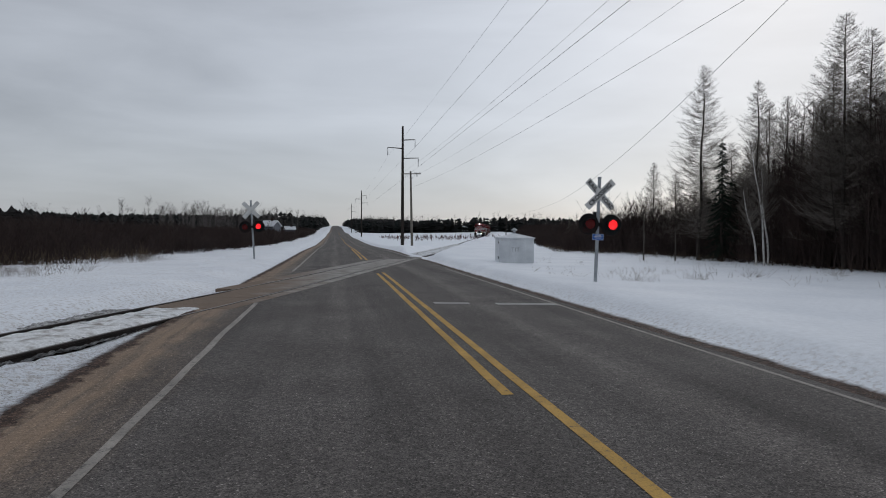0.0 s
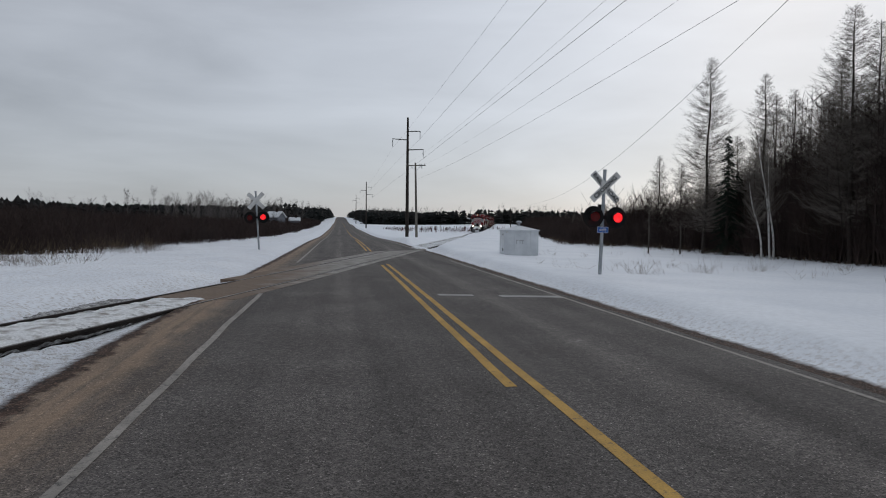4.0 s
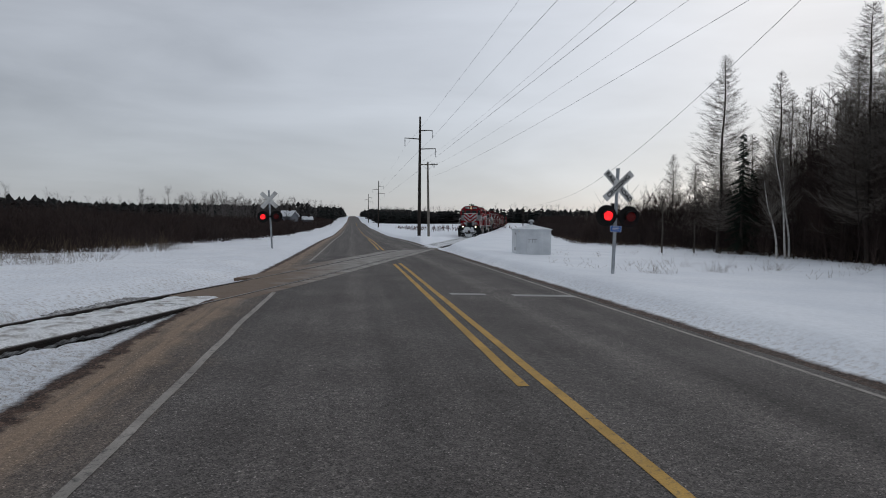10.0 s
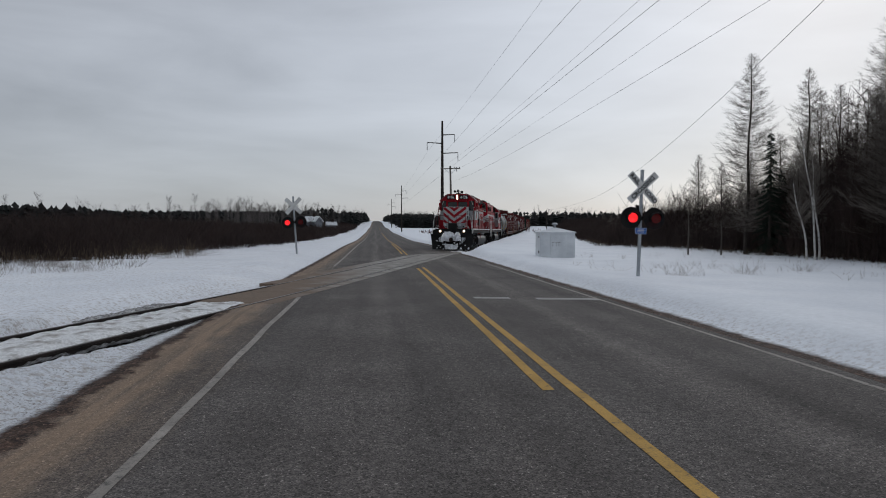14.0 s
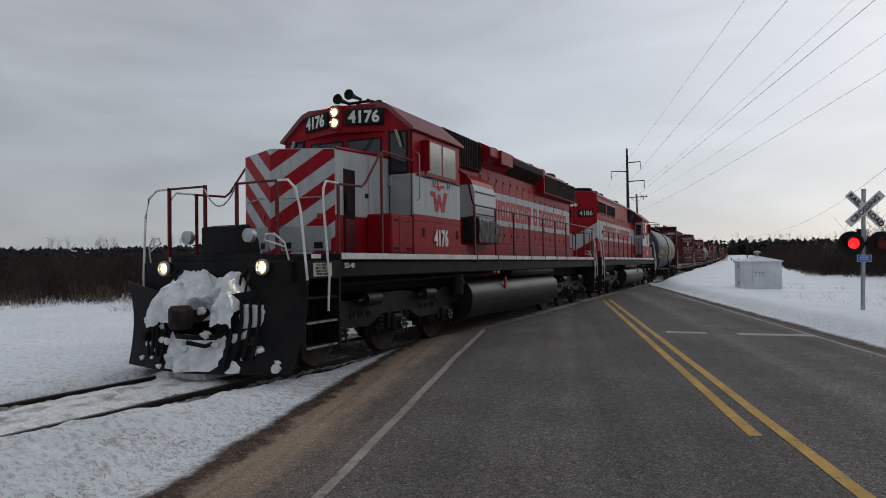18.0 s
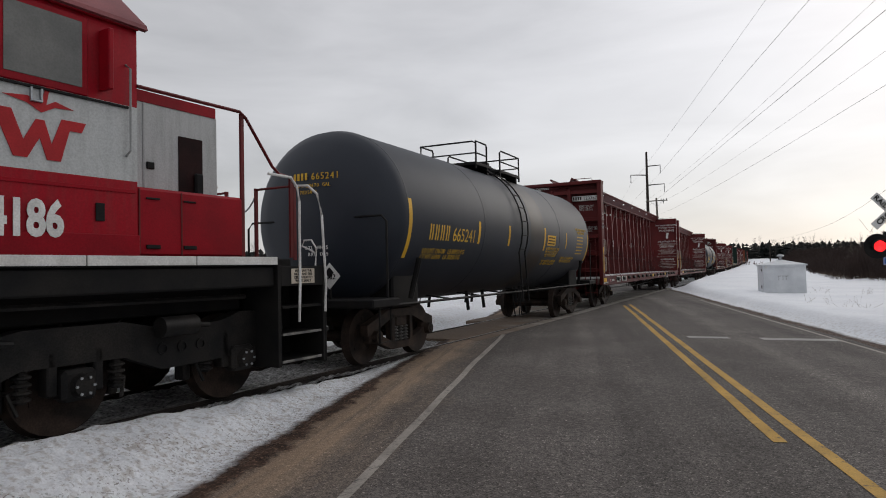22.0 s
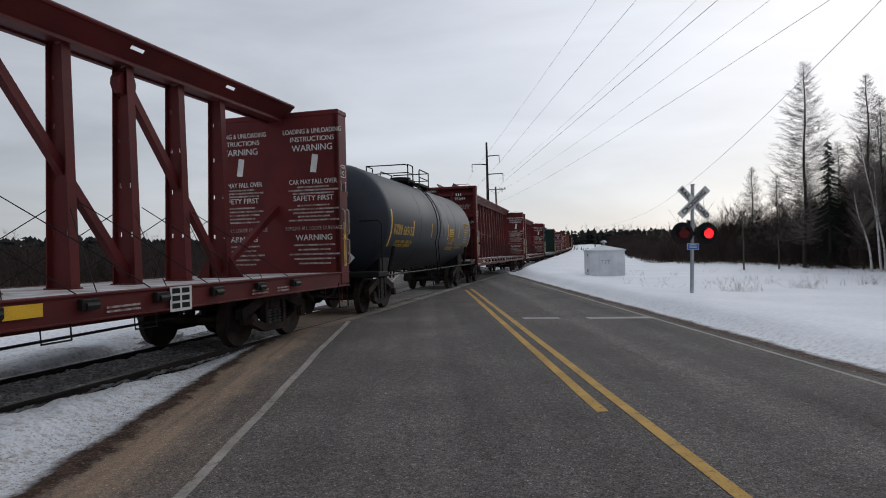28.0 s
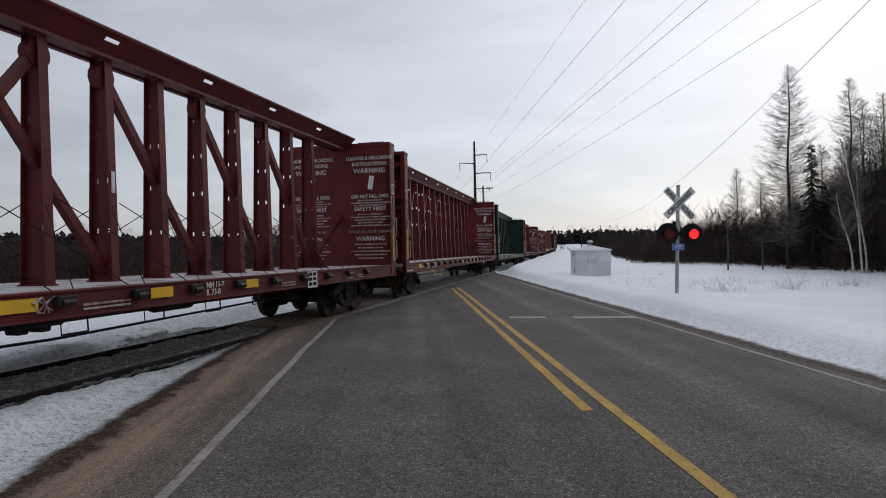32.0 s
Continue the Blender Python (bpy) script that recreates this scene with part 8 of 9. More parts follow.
    for s in (-1, 1):
        for x in yellows:
            part("yellow_reflector", G().box(s * x - 0.23, s * x + 0.23, s * 1.531, s * 1.535, 0.98, 1.12), M_YELLOW, t, "yellow reflector strip", smooth=0)
        if near:
            if panel:
                part("mark_panel", G().box(s * 9.16, s * 8.34, s * 1.5305, s * 1.534, 0.93, 1.14), M_TEXTW, t, "white panel", smooth=0)
                part("number_plate", G().box(s * 8.12, s * 7.15, s * 1.5305, s * 1.534, 0.93, 1.14), M_TEXTW, t, "white panel with the car number", smooth=0)
            lettering(number, 0.26, M_BLACKP if panel else M_TEXTW, t, pose(s * (8.04 if panel else 7.82), s * 1.5345, 0.945, 90, 0, 180 if s > 0 else 0), wide=0.93)
            m0 = 9.05 if panel else 8.84
            for k in range(4 if panel else 3):
                for j in (0.0, 0.09):
                    part("painted_mark", G().box(s * (m0 - k * 0.19 - j), s * (m0 - 0.04 - k * 0.19 - j), s * 1.5345, s * 1.538, 0.95, 1.12), M_BLACKP if panel else M_TEXTW, t, "plain bar", smooth=0)
            lettering("JACK HERE", 0.085, M_TEXTW, t, pose(s * (10.06 if panel else 9.42), s * 1.532, 0.99, 90, 0, 180 if s > 0 else 0))
            part("sticker", G().box(s * 10.37, s * 10.25, s * 1.531, s * 1.534, 0.96, 1.06), M_STICKER, t, "small pink sticker", smooth=0)
            lettering("2 INCH HF COMP SHOES", 0.068, M_TEXTW, t, pose(s * 11.5, s * 1.532, 0.92, 90, 0, 180 if s > 0 else 0), bold=0.002)
            for x, w in ((-0.05, 0.42), (0.3, 0.5), (-4.5, 0.55), (-7.6, 0.5), (-8.4, 0.4)):
                for j in (0, 1):
                    part("print_line", G().box(s * x, s * (x - w), s * 1.531, s * 1.534, 0.935 + j * 0.05, 0.96 + j * 0.05), M_TEXTDIM, t, "line of small white print", smooth=0)
            lettering("NH 11-7\nIL 73-0", 0.13, M_TEXTW, t, pose(s * -2.1, s * 1.532, 1.045, 90, 0, 180 if s > 0 else 0))
            sheet = part("data_sheet", G().box(s * -5.6, s * -6.05, s * 1.531, s * 1.536, 0.84, 1.17), M_TEXTW, t, "white data sheet with dark blocks", smooth=0)
            for j in range(3):
                for k in range(2):
                    part("print_block", G().box(s * (-5.64 - k * 0.2), s * (-5.8 - k * 0.2), s * 1.536, s * 1.538, 0.88 + j * 0.1, 0.95 + j * 0.1), M_BLACKP, sheet, "dark block of print", smooth=0)
            # a looping scrawl of white spray paint
            pts = [(s * (0.86 + 0.11 * math.sin(k * 0.9) + 0.04 * math.sin(k * 2.3)), s * 1.533, 1.03 + 0.09 * math.cos(k * 1.27)) for k in range(16)]
            part("scrawl", G().tube(pts, 0.011, 4), M_TEXTDIM, t, "white spray-paint scrawl")
        part("brake_rod", G().tube([(-7, s * 0.5, 0.62), (0, s * 0.8, 0.55), (7, s * 0.5, 0.62)], 0.02, 5), M_UNDER, t)
        for x in np.arange(-5.6, 5.7, 1.4):
            part("hanger", G().tube([(x, s * 1.3, 0.93), (x, s * 1.32, 0.66), (x + 0.4, s * 1.32, 0.66), (x + 0.4, s * 1.3, 0.93)], 0.013, 4), M_UNDER, t)
    part("brake_cylinder", G().lathe([(0.02, 0), (0.13, 0.03), (0.16, 0.1), (0.16, 0.9), (0.13, 0.98), (0.02, 1.0)], (-2.7, 0.85, 0.86), (1, 0, 0), 18), M_UNDER, t, "black brake reservoir")
    part("brake_valve", G().box(0.2, 0.9, 0.9, 1.2, 0.76, 0.9, 0.03).box(0.35, 0.5, 0.95, 1.15, 0.70, 0.78, 0.02).box(0.65, 0.8, 0.95, 1.15, 0.70, 0.78, 0.02).tube([(-1.6, 1.0, 0.86), (-0.6, 1.05, 0.80), (0.2, 1.05, 0.82)], 0.022, 6).tube([(0.9, 1.05, 0.82), (3.2, 1.1, 0.72), (5.8, 1.1, 0.70)], 0.016, 5), M_UNDER, t, "brake valve with pipes")
    return t, freight_truck(t, 9.15) + freight_truck(t, -9.15)


CARS = []
CB_A, WHEELS_E = centerbeam("oxide-red centre-beam lumber car, empty, with white lettering", M_MAROON, "120357", panel=True, yellows=(11.24, 4.06, -0.3, -4.87))
CB_B, WHEELS_F = centerbeam("oxide-red centre-beam lumber car, empty, frost on its deck", M_MAROON, "273634")
CB_C, WHEELS_G = centerbeam("oxide-red centre-beam lumber car, empty, behind the second tank car", M_MAROON, "273659")
CB_D, _ = centerbeam("faded oxide-red centre-beam lumber car, empty", M_MAROON2, "273640", near=True)
CB_E, _ = centerbeam("dark green centre-beam lumber car, empty", M_GREEN, "273000", near=False)
CB_F = copy_thing(CB_D, Matrix())
CB_G = copy_thing(CB_D, Matrix())
CB_H, _ = centerbeam("orange-red centre-beam lumber car, empty", M_ORANGE, "273000", near=False)
CB_I = copy_thing(CB_E, Matrix())
CB_J = copy_thing(CB_D, Matrix())

# each vehicle: its object, the distance of its middle behind the front of the train, half its truck spacing, whether it runs backwards
TRAIN = [(LOCO_A, 9.45, 6.2, False), (LOCO_B, 29.5, 6.25, True), (TANK_A, 47.1, 5.4, False), (CB_A, 66.8, 9.15, False), (CB_B, 91.1, 9.15, False), (TANK_B, 111.75, 5.4, False),
         (CB_C, 131.15, 9.15, False), (CB_D, 155.6, 9.15, False), (CB_E, 180.6, 9.15, False), (CB_F, 205.6, 9.15, False), (CB_G, 230.3, 9.15, False), (CB_H, 255.0, 9.15, False), (CB_I, 279.7, 9.15, False), (CB_J, 304.4, 9.15, False)]


# ---- plants ----
M_BARK = mat("gray_brown_bark", (0.060, 0.050, 0.043), 0.9, second=(0.030, 0.025, 0.022), scale=6, grain=0.3)
M_TWIG = mat("bare_larch_twigs", (0.20, 0.178, 0.155), 0.9, second=(0.11, 0.095, 0.082), scale=0.5)
M_BRUSH = mat("bare_brown_brush", (0.056, 0.038, 0.033), 0.9, second=(0.028, 0.020, 0.018), scale=0.6)
M_BIRCH = mat("white_birch_bark", (0.55, 0.53, 0.50), 0.8, second=(0.12, 0.11, 0.10), scale=7, mix=(0.5, 0.72))
M_NEEDLE = mat("dark_spruce_needles", (0.010, 0.018, 0.012), 0.85, second=(0.018, 0.026, 0.018), scale=3)
M_FAR = mat("far_dark_woods", (0.013, 0.017, 0.016), 0.9, second=(0.024, 0.022, 0.021), scale=0.08, grain=0.3, grain_scale=2)
M_FARB = mat("far_bare_woods", (0.13, 0.115, 0.108), 0.9, second=(0.08, 0.07, 0.066), scale=0.1)
M_REDBRUSH = mat("red_brown_brush", (0.13, 0.055, 0.048), 0.9, second=(0.07, 0.035, 0.03), scale=0.3)
M_DEADWOOD = mat("dull_dead_wood", (0.12, 0.105, 0.09), 0.9, second=(0.06, 0.052, 0.045), scale=4)
M_STRAW = mat("dry_grass_stalks", (0.17, 0.125, 0.08), 0.9, second=(0.08, 0.06, 0.045), scale=3)


def twig(g, p, q, r0, r1):
    """A three-sided tapered stick."""
    d = (q - p)
    u = d.orthogonal().normalized()
    w = d.cross(u).normalized()
    k = len(g.v)
    for c, r in ((p, r0), (q, r1)):
        for a in (0.0, 2.094, 4.189):
            g.v.append(tuple(c + u * (r * math.cos(a)) + w * (r * math.sin(a))))
    g.f += [(k, k + 1, k + 4, k + 3), (k + 1, k + 2, k + 5, k + 4), (k + 2, k, k + 3, k + 5)]
    g.m += [0, 0, 0]


def bent(g, pts, r0, r1):
    n = len(pts) - 1
    for i in range(n):
        twig(g, pts[i], pts[i + 1], r0 + (r1 - r0) * i / n, r0 + (r1 - r0) * (i + 1) / n)


def larch(seed, h, bare_below, spread):
    rnd = random.Random(seed)
    t = thing("larch", "bare leafless larch with fine upswept twigs, in snow", "tree", "larches at the forest edge")
    lean = Vector((rnd.uniform(-0.02, 0.02), rnd.uniform(-0.02, 0.02), 1))
    pts = [lean * (h * k / 10) + Vector((0.05 * math.sin(k * 1.3 + seed), 0.05 * math.cos(k * 1.7), 0)) for k in range(11)]
    part("trunk", G().tube(pts, [0.13 * (1 - k / 10) ** 0.8 * h / 15 + 0.008 for k in range(11)], 7), M_BARK, t)
    g = G()
    n = int(34 * h)
    for i in range(n):
        f = bare_below + (0.985 - bare_below) * (i / n) ** 0.9
        p = lean * (h * f)
        a = rnd.uniform(0, 2 * math.pi)
        ln = spread * h * ((1 - f) ** 0.85 * 0.225 + 0.008) * rnd.uniform(0.35, 1.15)
        if f < 0.35:
            ln *= rnd.uniform(0.35, 0.9)
        rise = rnd.uniform(-0.2, 0.4) + 0.45 * f
        d = Vector((math.cos(a), math.sin(a), 0))
        q = [p, p + d * ln * 0.4 + Vector((0, 0, ln * 0.4 * (rise - 0.25))), p + d * ln * 0.75 + Vector((0, 0, ln * 0.75 * (rise - 0.1))), p + d * ln + Vector((0, 0, ln * (rise + 0.12)))]
        bent(g, q, 0.004 + 0.005 * ln, 0.0024)
        for k in range(int(5 + ln * 8)):
            c = rnd.uniform(0.15, 0.98)
            j = min(2, int(c * 3))
            s = q[j].lerp(q[j + 1], c * 3 - j)
            b = a + rnd.choice((-1, 1)) * rnd.uniform(0.5, 1.2)
            m = ln * rnd.uniform(0.16, 0.36) + 0.12
            e = s + Vector((math.cos(b) * m, math.sin(b) * m, m * rnd.uniform(-0.1, 0.75)))
            twig(g, s, e, 0.0036, 0.002)
            for _ in range(2):
                z = s.lerp(e, rnd.uniform(0.3, 0.9))
                b2 = b + rnd.uniform(-1.2, 1.2)
                m2 = m * rnd.uniform(0.3, 0.6)
                twig(g, z, z + Vector((math.cos(b2) * m2, math.sin(b2) * m2, m2 * rnd.uniform(0.0, 0.9))), 0.0034, 0.002)
    part("crown", g, M_TWIG, t, "many fine bare branches", smooth=0)
    return t


def spruce(seed, h):
    rnd = random.Random(seed)
    t = thing("spruce", "narrow dark spruce among bare trees", "tree", "spruces at the forest edge")
    part("trunk", G().tube([(0, 0, -0.3), (0, 0, h * 0.5), (0, 0, h)], [0.14, 0.08, 0.012], 7), M_BARK, t)
    g = G()
    n = int(h * 22)
    for i in range(n):
        f = 0.10 + 0.88 * i / n
        a = rnd.uniform(0, 6.283)
        ln = h * (0.135 * (1 - f) ** 0.9 + 0.012) * rnd.uniform(0.6, 1.15)
        p = Vector((0, 0, h * f))
        d = Vector((math.cos(a), math.sin(a), -0.25 - 0.2 * (1 - f)))
        q = p + d * ln
        twig(g, p, q, 0.014, 0.005)
        for k in range(int(8 + ln * 16)):
            s = p.lerp(q, rnd.uniform(0.12, 1.0))
            b = a + rnd.choice((-1, 1)) * rnd.uniform(0.2, 1.3)
            m = ln * 0.16 + rnd.uniform(0.05, 0.16)
            twig(g, s, s + Vector((math.cos(b) * m, math.sin(b) * m, -m * rnd.uniform(0.1, 0.9))), 0.03, 0.008)
    part("crown", g, M_NEEDLE, t, "dense dark green needles", smooth=0)
    return t


def birch(seed, h, lean):
    rnd = random.Random(seed)
    t = thing("birch", "leaning birch with white bark", "tree", "birches at the forest edge")
    pts = [Vector((lean * h * (k / 8) ** 1.2, 0.1 * math.sin(k + seed), h * k / 8)) for k in range(9)]
    pts[0].z = -0.4
    part("trunk", G().tube(pts, [0.055 * (1 - k / 8) ** 0.7 + 0.008 for k in range(9)], 7), M_BIRCH, t)
    g = G()
    for i in range(46):
        f = rnd.uniform(0.45, 1.0)
        k = min(7, int(f * 8))
        p = pts[k].lerp(pts[k + 1], f * 8 - k)
        a = rnd.uniform(0, 6.283)
        ln = (1.1 - f) * h * 0.28 + 0.25
        q = p + Vector((math.cos(a) * ln * 0.6, math.sin(a) * ln * 0.6, ln * 0.8))
        twig(g, p, q, 0.014, 0.005)
        for _ in range(7):
            s = p.lerp(q, rnd.uniform(0.3, 1))
            b = a + rnd.uniform(-1, 1)
            m = ln * 0.35
            twig(g, s, s + Vector((math.cos(b) * m * 0.6, math.sin(b) * m * 0.6, m * rnd.uniform(0.2, 0.9))), 0.006, 0.003)
    part("crown", g, M_TWIG, t, "fine bare twigs", smooth=0)
    return t


def thicket_mesh(seed, w, h, stems):
    rnd = random.Random(seed)
    g = G()
    for i in range(stems):
        x, y = rnd.uniform(-w, w), rnd.uniform(-w, w)
        hh = h * rnd.uniform(0.45, 1.1)
        lean = Vector((rnd.gauss(0, 0.18), rnd.gauss(0, 0.18), 1))
        p = Vector((x, y, -0.3))
        m = p + lean * (hh * 0.55)
        e = m + (lean + Vector((rnd.gauss(0, 0.2), rnd.gauss(0, 0.2), 0))) * (hh * 0.5)
        twig(g, p, m, 0.022, 0.015)
        twig(g, m, e, 0.015, 0.006)
        for k in range(11):
            f = rnd.uniform(0.12, 1.0)
            s = p.lerp(m, f / 0.55) if f < 0.55 else m.lerp(e, (f - 0.55) / 0.45)
            a = rnd.uniform(0, 6.283)
            ln = hh * rnd.uniform(0.12, 0.30)
            q = s + Vector((math.cos(a) * ln * 0.6, math.sin(a) * ln * 0.6, ln * rnd.uniform(0.3, 1.0)))
            twig(g, s, q, 0.012, 0.005)
            z = s.lerp(q, 0.6)
            b = a + rnd.uniform(-1.3, 1.3)
            twig(g, z, z + Vector((math.cos(b) * ln * 0.35, math.sin(b) * ln * 0.35, ln * 0.4)), 0.008, 0.004)
    return mesh_of("thicket", g, M_BRUSH, 0)


THICKETS = [thicket_mesh(k, 2.4, 2.3, 120) for k in (1, 2, 3)]
TALL = [thicket_mesh(k, 2.4, 4.2, 110) for k in (4, 5)]


def along(line, gap):
    """Points at even steps along a line of the plan."""
    out, left = [], 0.0
    for (x0, y0), (x1, y1) in zip(line, line[1:]):
        ln = math.hypot(x1 - x0, y1 - y0)
        d = left
        while d < ln:
            out.append((x0 + (x1 - x0) * d / ln, y0 + (y1 - y0) * d / ln, (y1 - y0) / ln, -(x1 - x0) / ln))
            d += gap
        left = d - ln
    return out


LEFT_EDGE = [(-75, -5), (-40, 15), (-24, 26), (-16.6, 31.2), (-14, 33.5), (-12.6, 40), (-11, 48), (-10, 75), (-10, 116), (-10, 200), (-10, 330)]
RIGHT_EDGE = [(25, 2), (26, 26), (25.5, 42), (23, 60), (32, 92), (47, 150), (72, 250), (110, 400)]


def build_brush():
    rnd = random.Random(5)
    left = thing("roadside_brush", "dense leafless brown brush along the snow field", "brush", kind="stuff")
    for row in range(7):
        for x, y, nx, ny in along(LEFT_EDGE, 3.6 if row < 3 else 5.2):
            d = -(1.8 + row * (3.4 + row * 0.5)) + rnd.uniform(-1.1, 1.1)
            px, py = x + nx * d, y + ny * d
            if px > -6.5 or (py > 160 and row > 3):
                continue
            ob = new("thicket", rnd.choice(THICKETS))
            ob.parent = left
            k = rnd.uniform(0.8, 1.05) * (0.85 if row == 0 else 1.0 + 0.05 * row)
            ob.matrix_basis = pose(px, py, ground_z(px, py), 0, 0, rnd.uniform(0, 360)) @ Matrix.Diagonal((1, 1, k, 1))
    right = thing("forest_brush", "dense dark leafless undergrowth at the forest edge", "brush", kind="stuff")
    for row in range(6):
        for x, y, nx, ny in along(RIGHT_EDGE, 3.6 if row < 3 else 5.2):
            d = 1.8 + row * (3.0 + row * 0.4) + rnd.uniform(-1.1, 1.1)
            px, py = x + nx * d, y + ny * d
            if py > 260 and row > 3:
                continue
            ob = new("thicket", rnd.choice(THICKETS if row < 1 else TALL))
            ob.parent = right
            k = rnd.uniform(0.8, 1.15) * (0.8 if py > 62 else 1.0)
            ob.matrix_basis = pose(px, py, ground_z(px, py), 0, 0, rnd.uniform(0, 360)) @ Matrix.Diagonal((1, 1, k, 1))


build_brush()

def sapling_mesh(seed, h):
    """A clump of tall thin leafless trees with fine twigs all the way up."""
    rnd = random.Random(seed)
    g = G()
    for i in range(26):
        p = Vector((rnd.uniform(-2.2, 2.2), rnd.uniform(-2.2, 2.2), -0.3))
        hh = h * rnd.uniform(0.5, 1.08)
        top = p + Vector((rnd.gauss(0, 0.35), rnd.gauss(0, 0.35), hh))
        twig(g, p, top, 0.035, 0.006)
        for k in range(int(8 * hh)):
            f = rnd.uniform(0.08, 0.99)
            s = p.lerp(top, f)
            a = rnd.uniform(0, 6.283)
            ln = (0.35 + 0.10 * hh * (1 - f)) * rnd.uniform(0.6, 1.2)
            e = s + Vector((math.cos(a) * ln, math.sin(a) * ln, ln * rnd.uniform(0.2, 1.1)))
            twig(g, s, e, 0.010, 0.004)
            for _ in range(2):
                c = s.lerp(e, rnd.uniform(0.3, 0.9))
                b = a + rnd.uniform(-1.3, 1.3)
                twig(g, c, c + Vector((math.cos(b) * ln * 0.45, math.sin(b) * ln * 0.45, ln * rnd.uniform(0.1, 0.6))), 0.007, 0.003)
    return mesh_of("sapling_clump", g, M_BRUSH, 0)


def build_saplings():
    rnd = random.Random(17)
    pool = [sapling_mesh(k, 7.4) for k in (1, 2, 3)]
    t = thing("forest_saplings", "dense mass of tall leafless brown saplings in the forest", "saplings", kind="stuff")
    for i in range(270):
        az = rnd.uniform(27, 66)
        d = (27.5 + 22 * rnd.random() ** 1.4) / math.sin(radians(az))
        if d > 74:
            continue
        size = lerp(az, [(27, 0.42), (31, 0.5), (34.5, 0.9), (38, 1.1), (42, 1.3), (70, 1.35)]) * rnd.uniform(0.85, 1.1)
        ob = new("sapling_clump", rnd.choice(pool))
        ob.parent = t
        ob.matrix_basis = on_ground(az, d, rnd.uniform(0, 360), size)


LARCHES = [larch(1, 13.4, 0.12, 1.0), larch(2, 12.0, 0.10, 0.92), larch(3, 10.5, 0.10, 1.1), larch(4, 12.5, 0.15, 1.15)]
SPRUCES = [spruce(1, 9.5), spruce(2, 7.0)]


def put_first_or_copy(pool, used, k, m):
    ob = pool[k]
    if k not in used:
        used.add(k)
        ob.matrix_world = m
        return ob
    return copy_thing(ob, m)


def on_ground(az, d, turn=0.0, size=1.0, sink=0.15):
    x, y = d * math.sin(radians(az)), d * math.cos(radians(az))
    return pose(x, y, ground_z(x, y) - sink, 0, 0, turn) @ Matrix.Scale(size, 4)


def build_forest():
    rnd = random.Random(11)
    ul, us = set(), set()
    # the trees that stand out against the sky
    for az, d, k, size in ((30.8, 48, 0, 1.0), (35.0, 46, 1, 0.97), (37.2, 47, 2, 1.02), (27.2, 62, 2, 0.78), (40.9, 39, 3, 1.06), (39.9, 41, 0, 0.84), (42.6, 40, 0, 0.93), (44.5, 38, 1, 1.0), (39.2, 45, 1, 0.86), (33.2, 52, 2, 0.80), (29.0, 58, 2, 0.66)):
        put_first_or_copy(LARCHES, ul, k, on_ground(az, d, rnd.uniform(0, 360), size))
    for az, d, k, size in ((32.5, 47, 0, 0.86), (33.3, 50, 1, 0.85), (36.2, 50, 0, 0.8), (31.6, 53, 1, 0.8), (38.8, 50, 0, 0.8), (43.0, 46, 0, 0.9)):
        put_first_or_copy(SPRUCES, us, k, on_ground(az, d, rnd.uniform(0, 360), size))
    # the mass of the forest behind
    for i in range(165):
        az = rnd.uniform(29, 60)
        d = (26 + 2 + rnd.uniform(0, 24)) / math.sin(radians(az))
        if d > 78:
            continue
        size = rnd.uniform(0.5, 0.84) * (1.0 if az > 34 else 0.72)
        if rnd.random() < 0.3:
            copy_thing(SPRUCES[rnd.randrange(2)], on_ground(az, d, rnd.uniform(0, 360), size * 1.0))
        else:
            copy_thing(LARCHES[rnd.randrange(4)], on_ground(az, d, rnd.uniform(0, 360), size))
    # smaller bare trees where the edge runs back along the track
    for i in range(26):
        y = rnd.uniform(62, 210)
        x = 23 + (y - 60) * 0.31 + rnd.uniform(1, 16)
        copy_thing(LARCHES[rnd.randrange(4)], pose(x, y, ground_z(x, y) - 0.1, 0, 0, rnd.uniform(0, 360)) @ Matrix.Scale(rnd.uniform(0.26, 0.46), 4))
    for az, d, h, lean, seed in ((35.75, 41, 7.0, -0.14, 1), (35.15, 40.5, 4.4, -0.22, 2), (35.9, 41.5, 5.6, -0.10, 3)):
        b = birch(seed, h, lean)
        b.matrix_world = on_ground(az, d, 0)
    for az, d, h in ((26.5, 45, 3.4), (29.0, 46, 2.4)):
        s = thing("dead_tree", "bare broken grey dead tree trunk", "dead tree", "dead trees at the forest edge")
        part("trunk", G().tube([(0, 0, -0.3), (0.03, 0, h * 0.5), (0, 0.04, h)], [0.06, 0.045, 0.025], 7), M_DEADWOOD, s)
        g = G()
        for k in range(14):
            a = rnd.uniform(0, 6.283)
            z = rnd.uniform(0.3, 0.9) * h
            twig(g, Vector((0, 0, z)), Vector((math.cos(a) * 0.6, math.sin(a) * 0.6, z - rnd.uniform(0.0, 0.5))), 0.012, 0.004)
        part("dead_branch", g, M_DEADWOOD, s, smooth=0)
        s.matrix_world = on_ground(az, d, 0)


build_forest()
build_saplings()


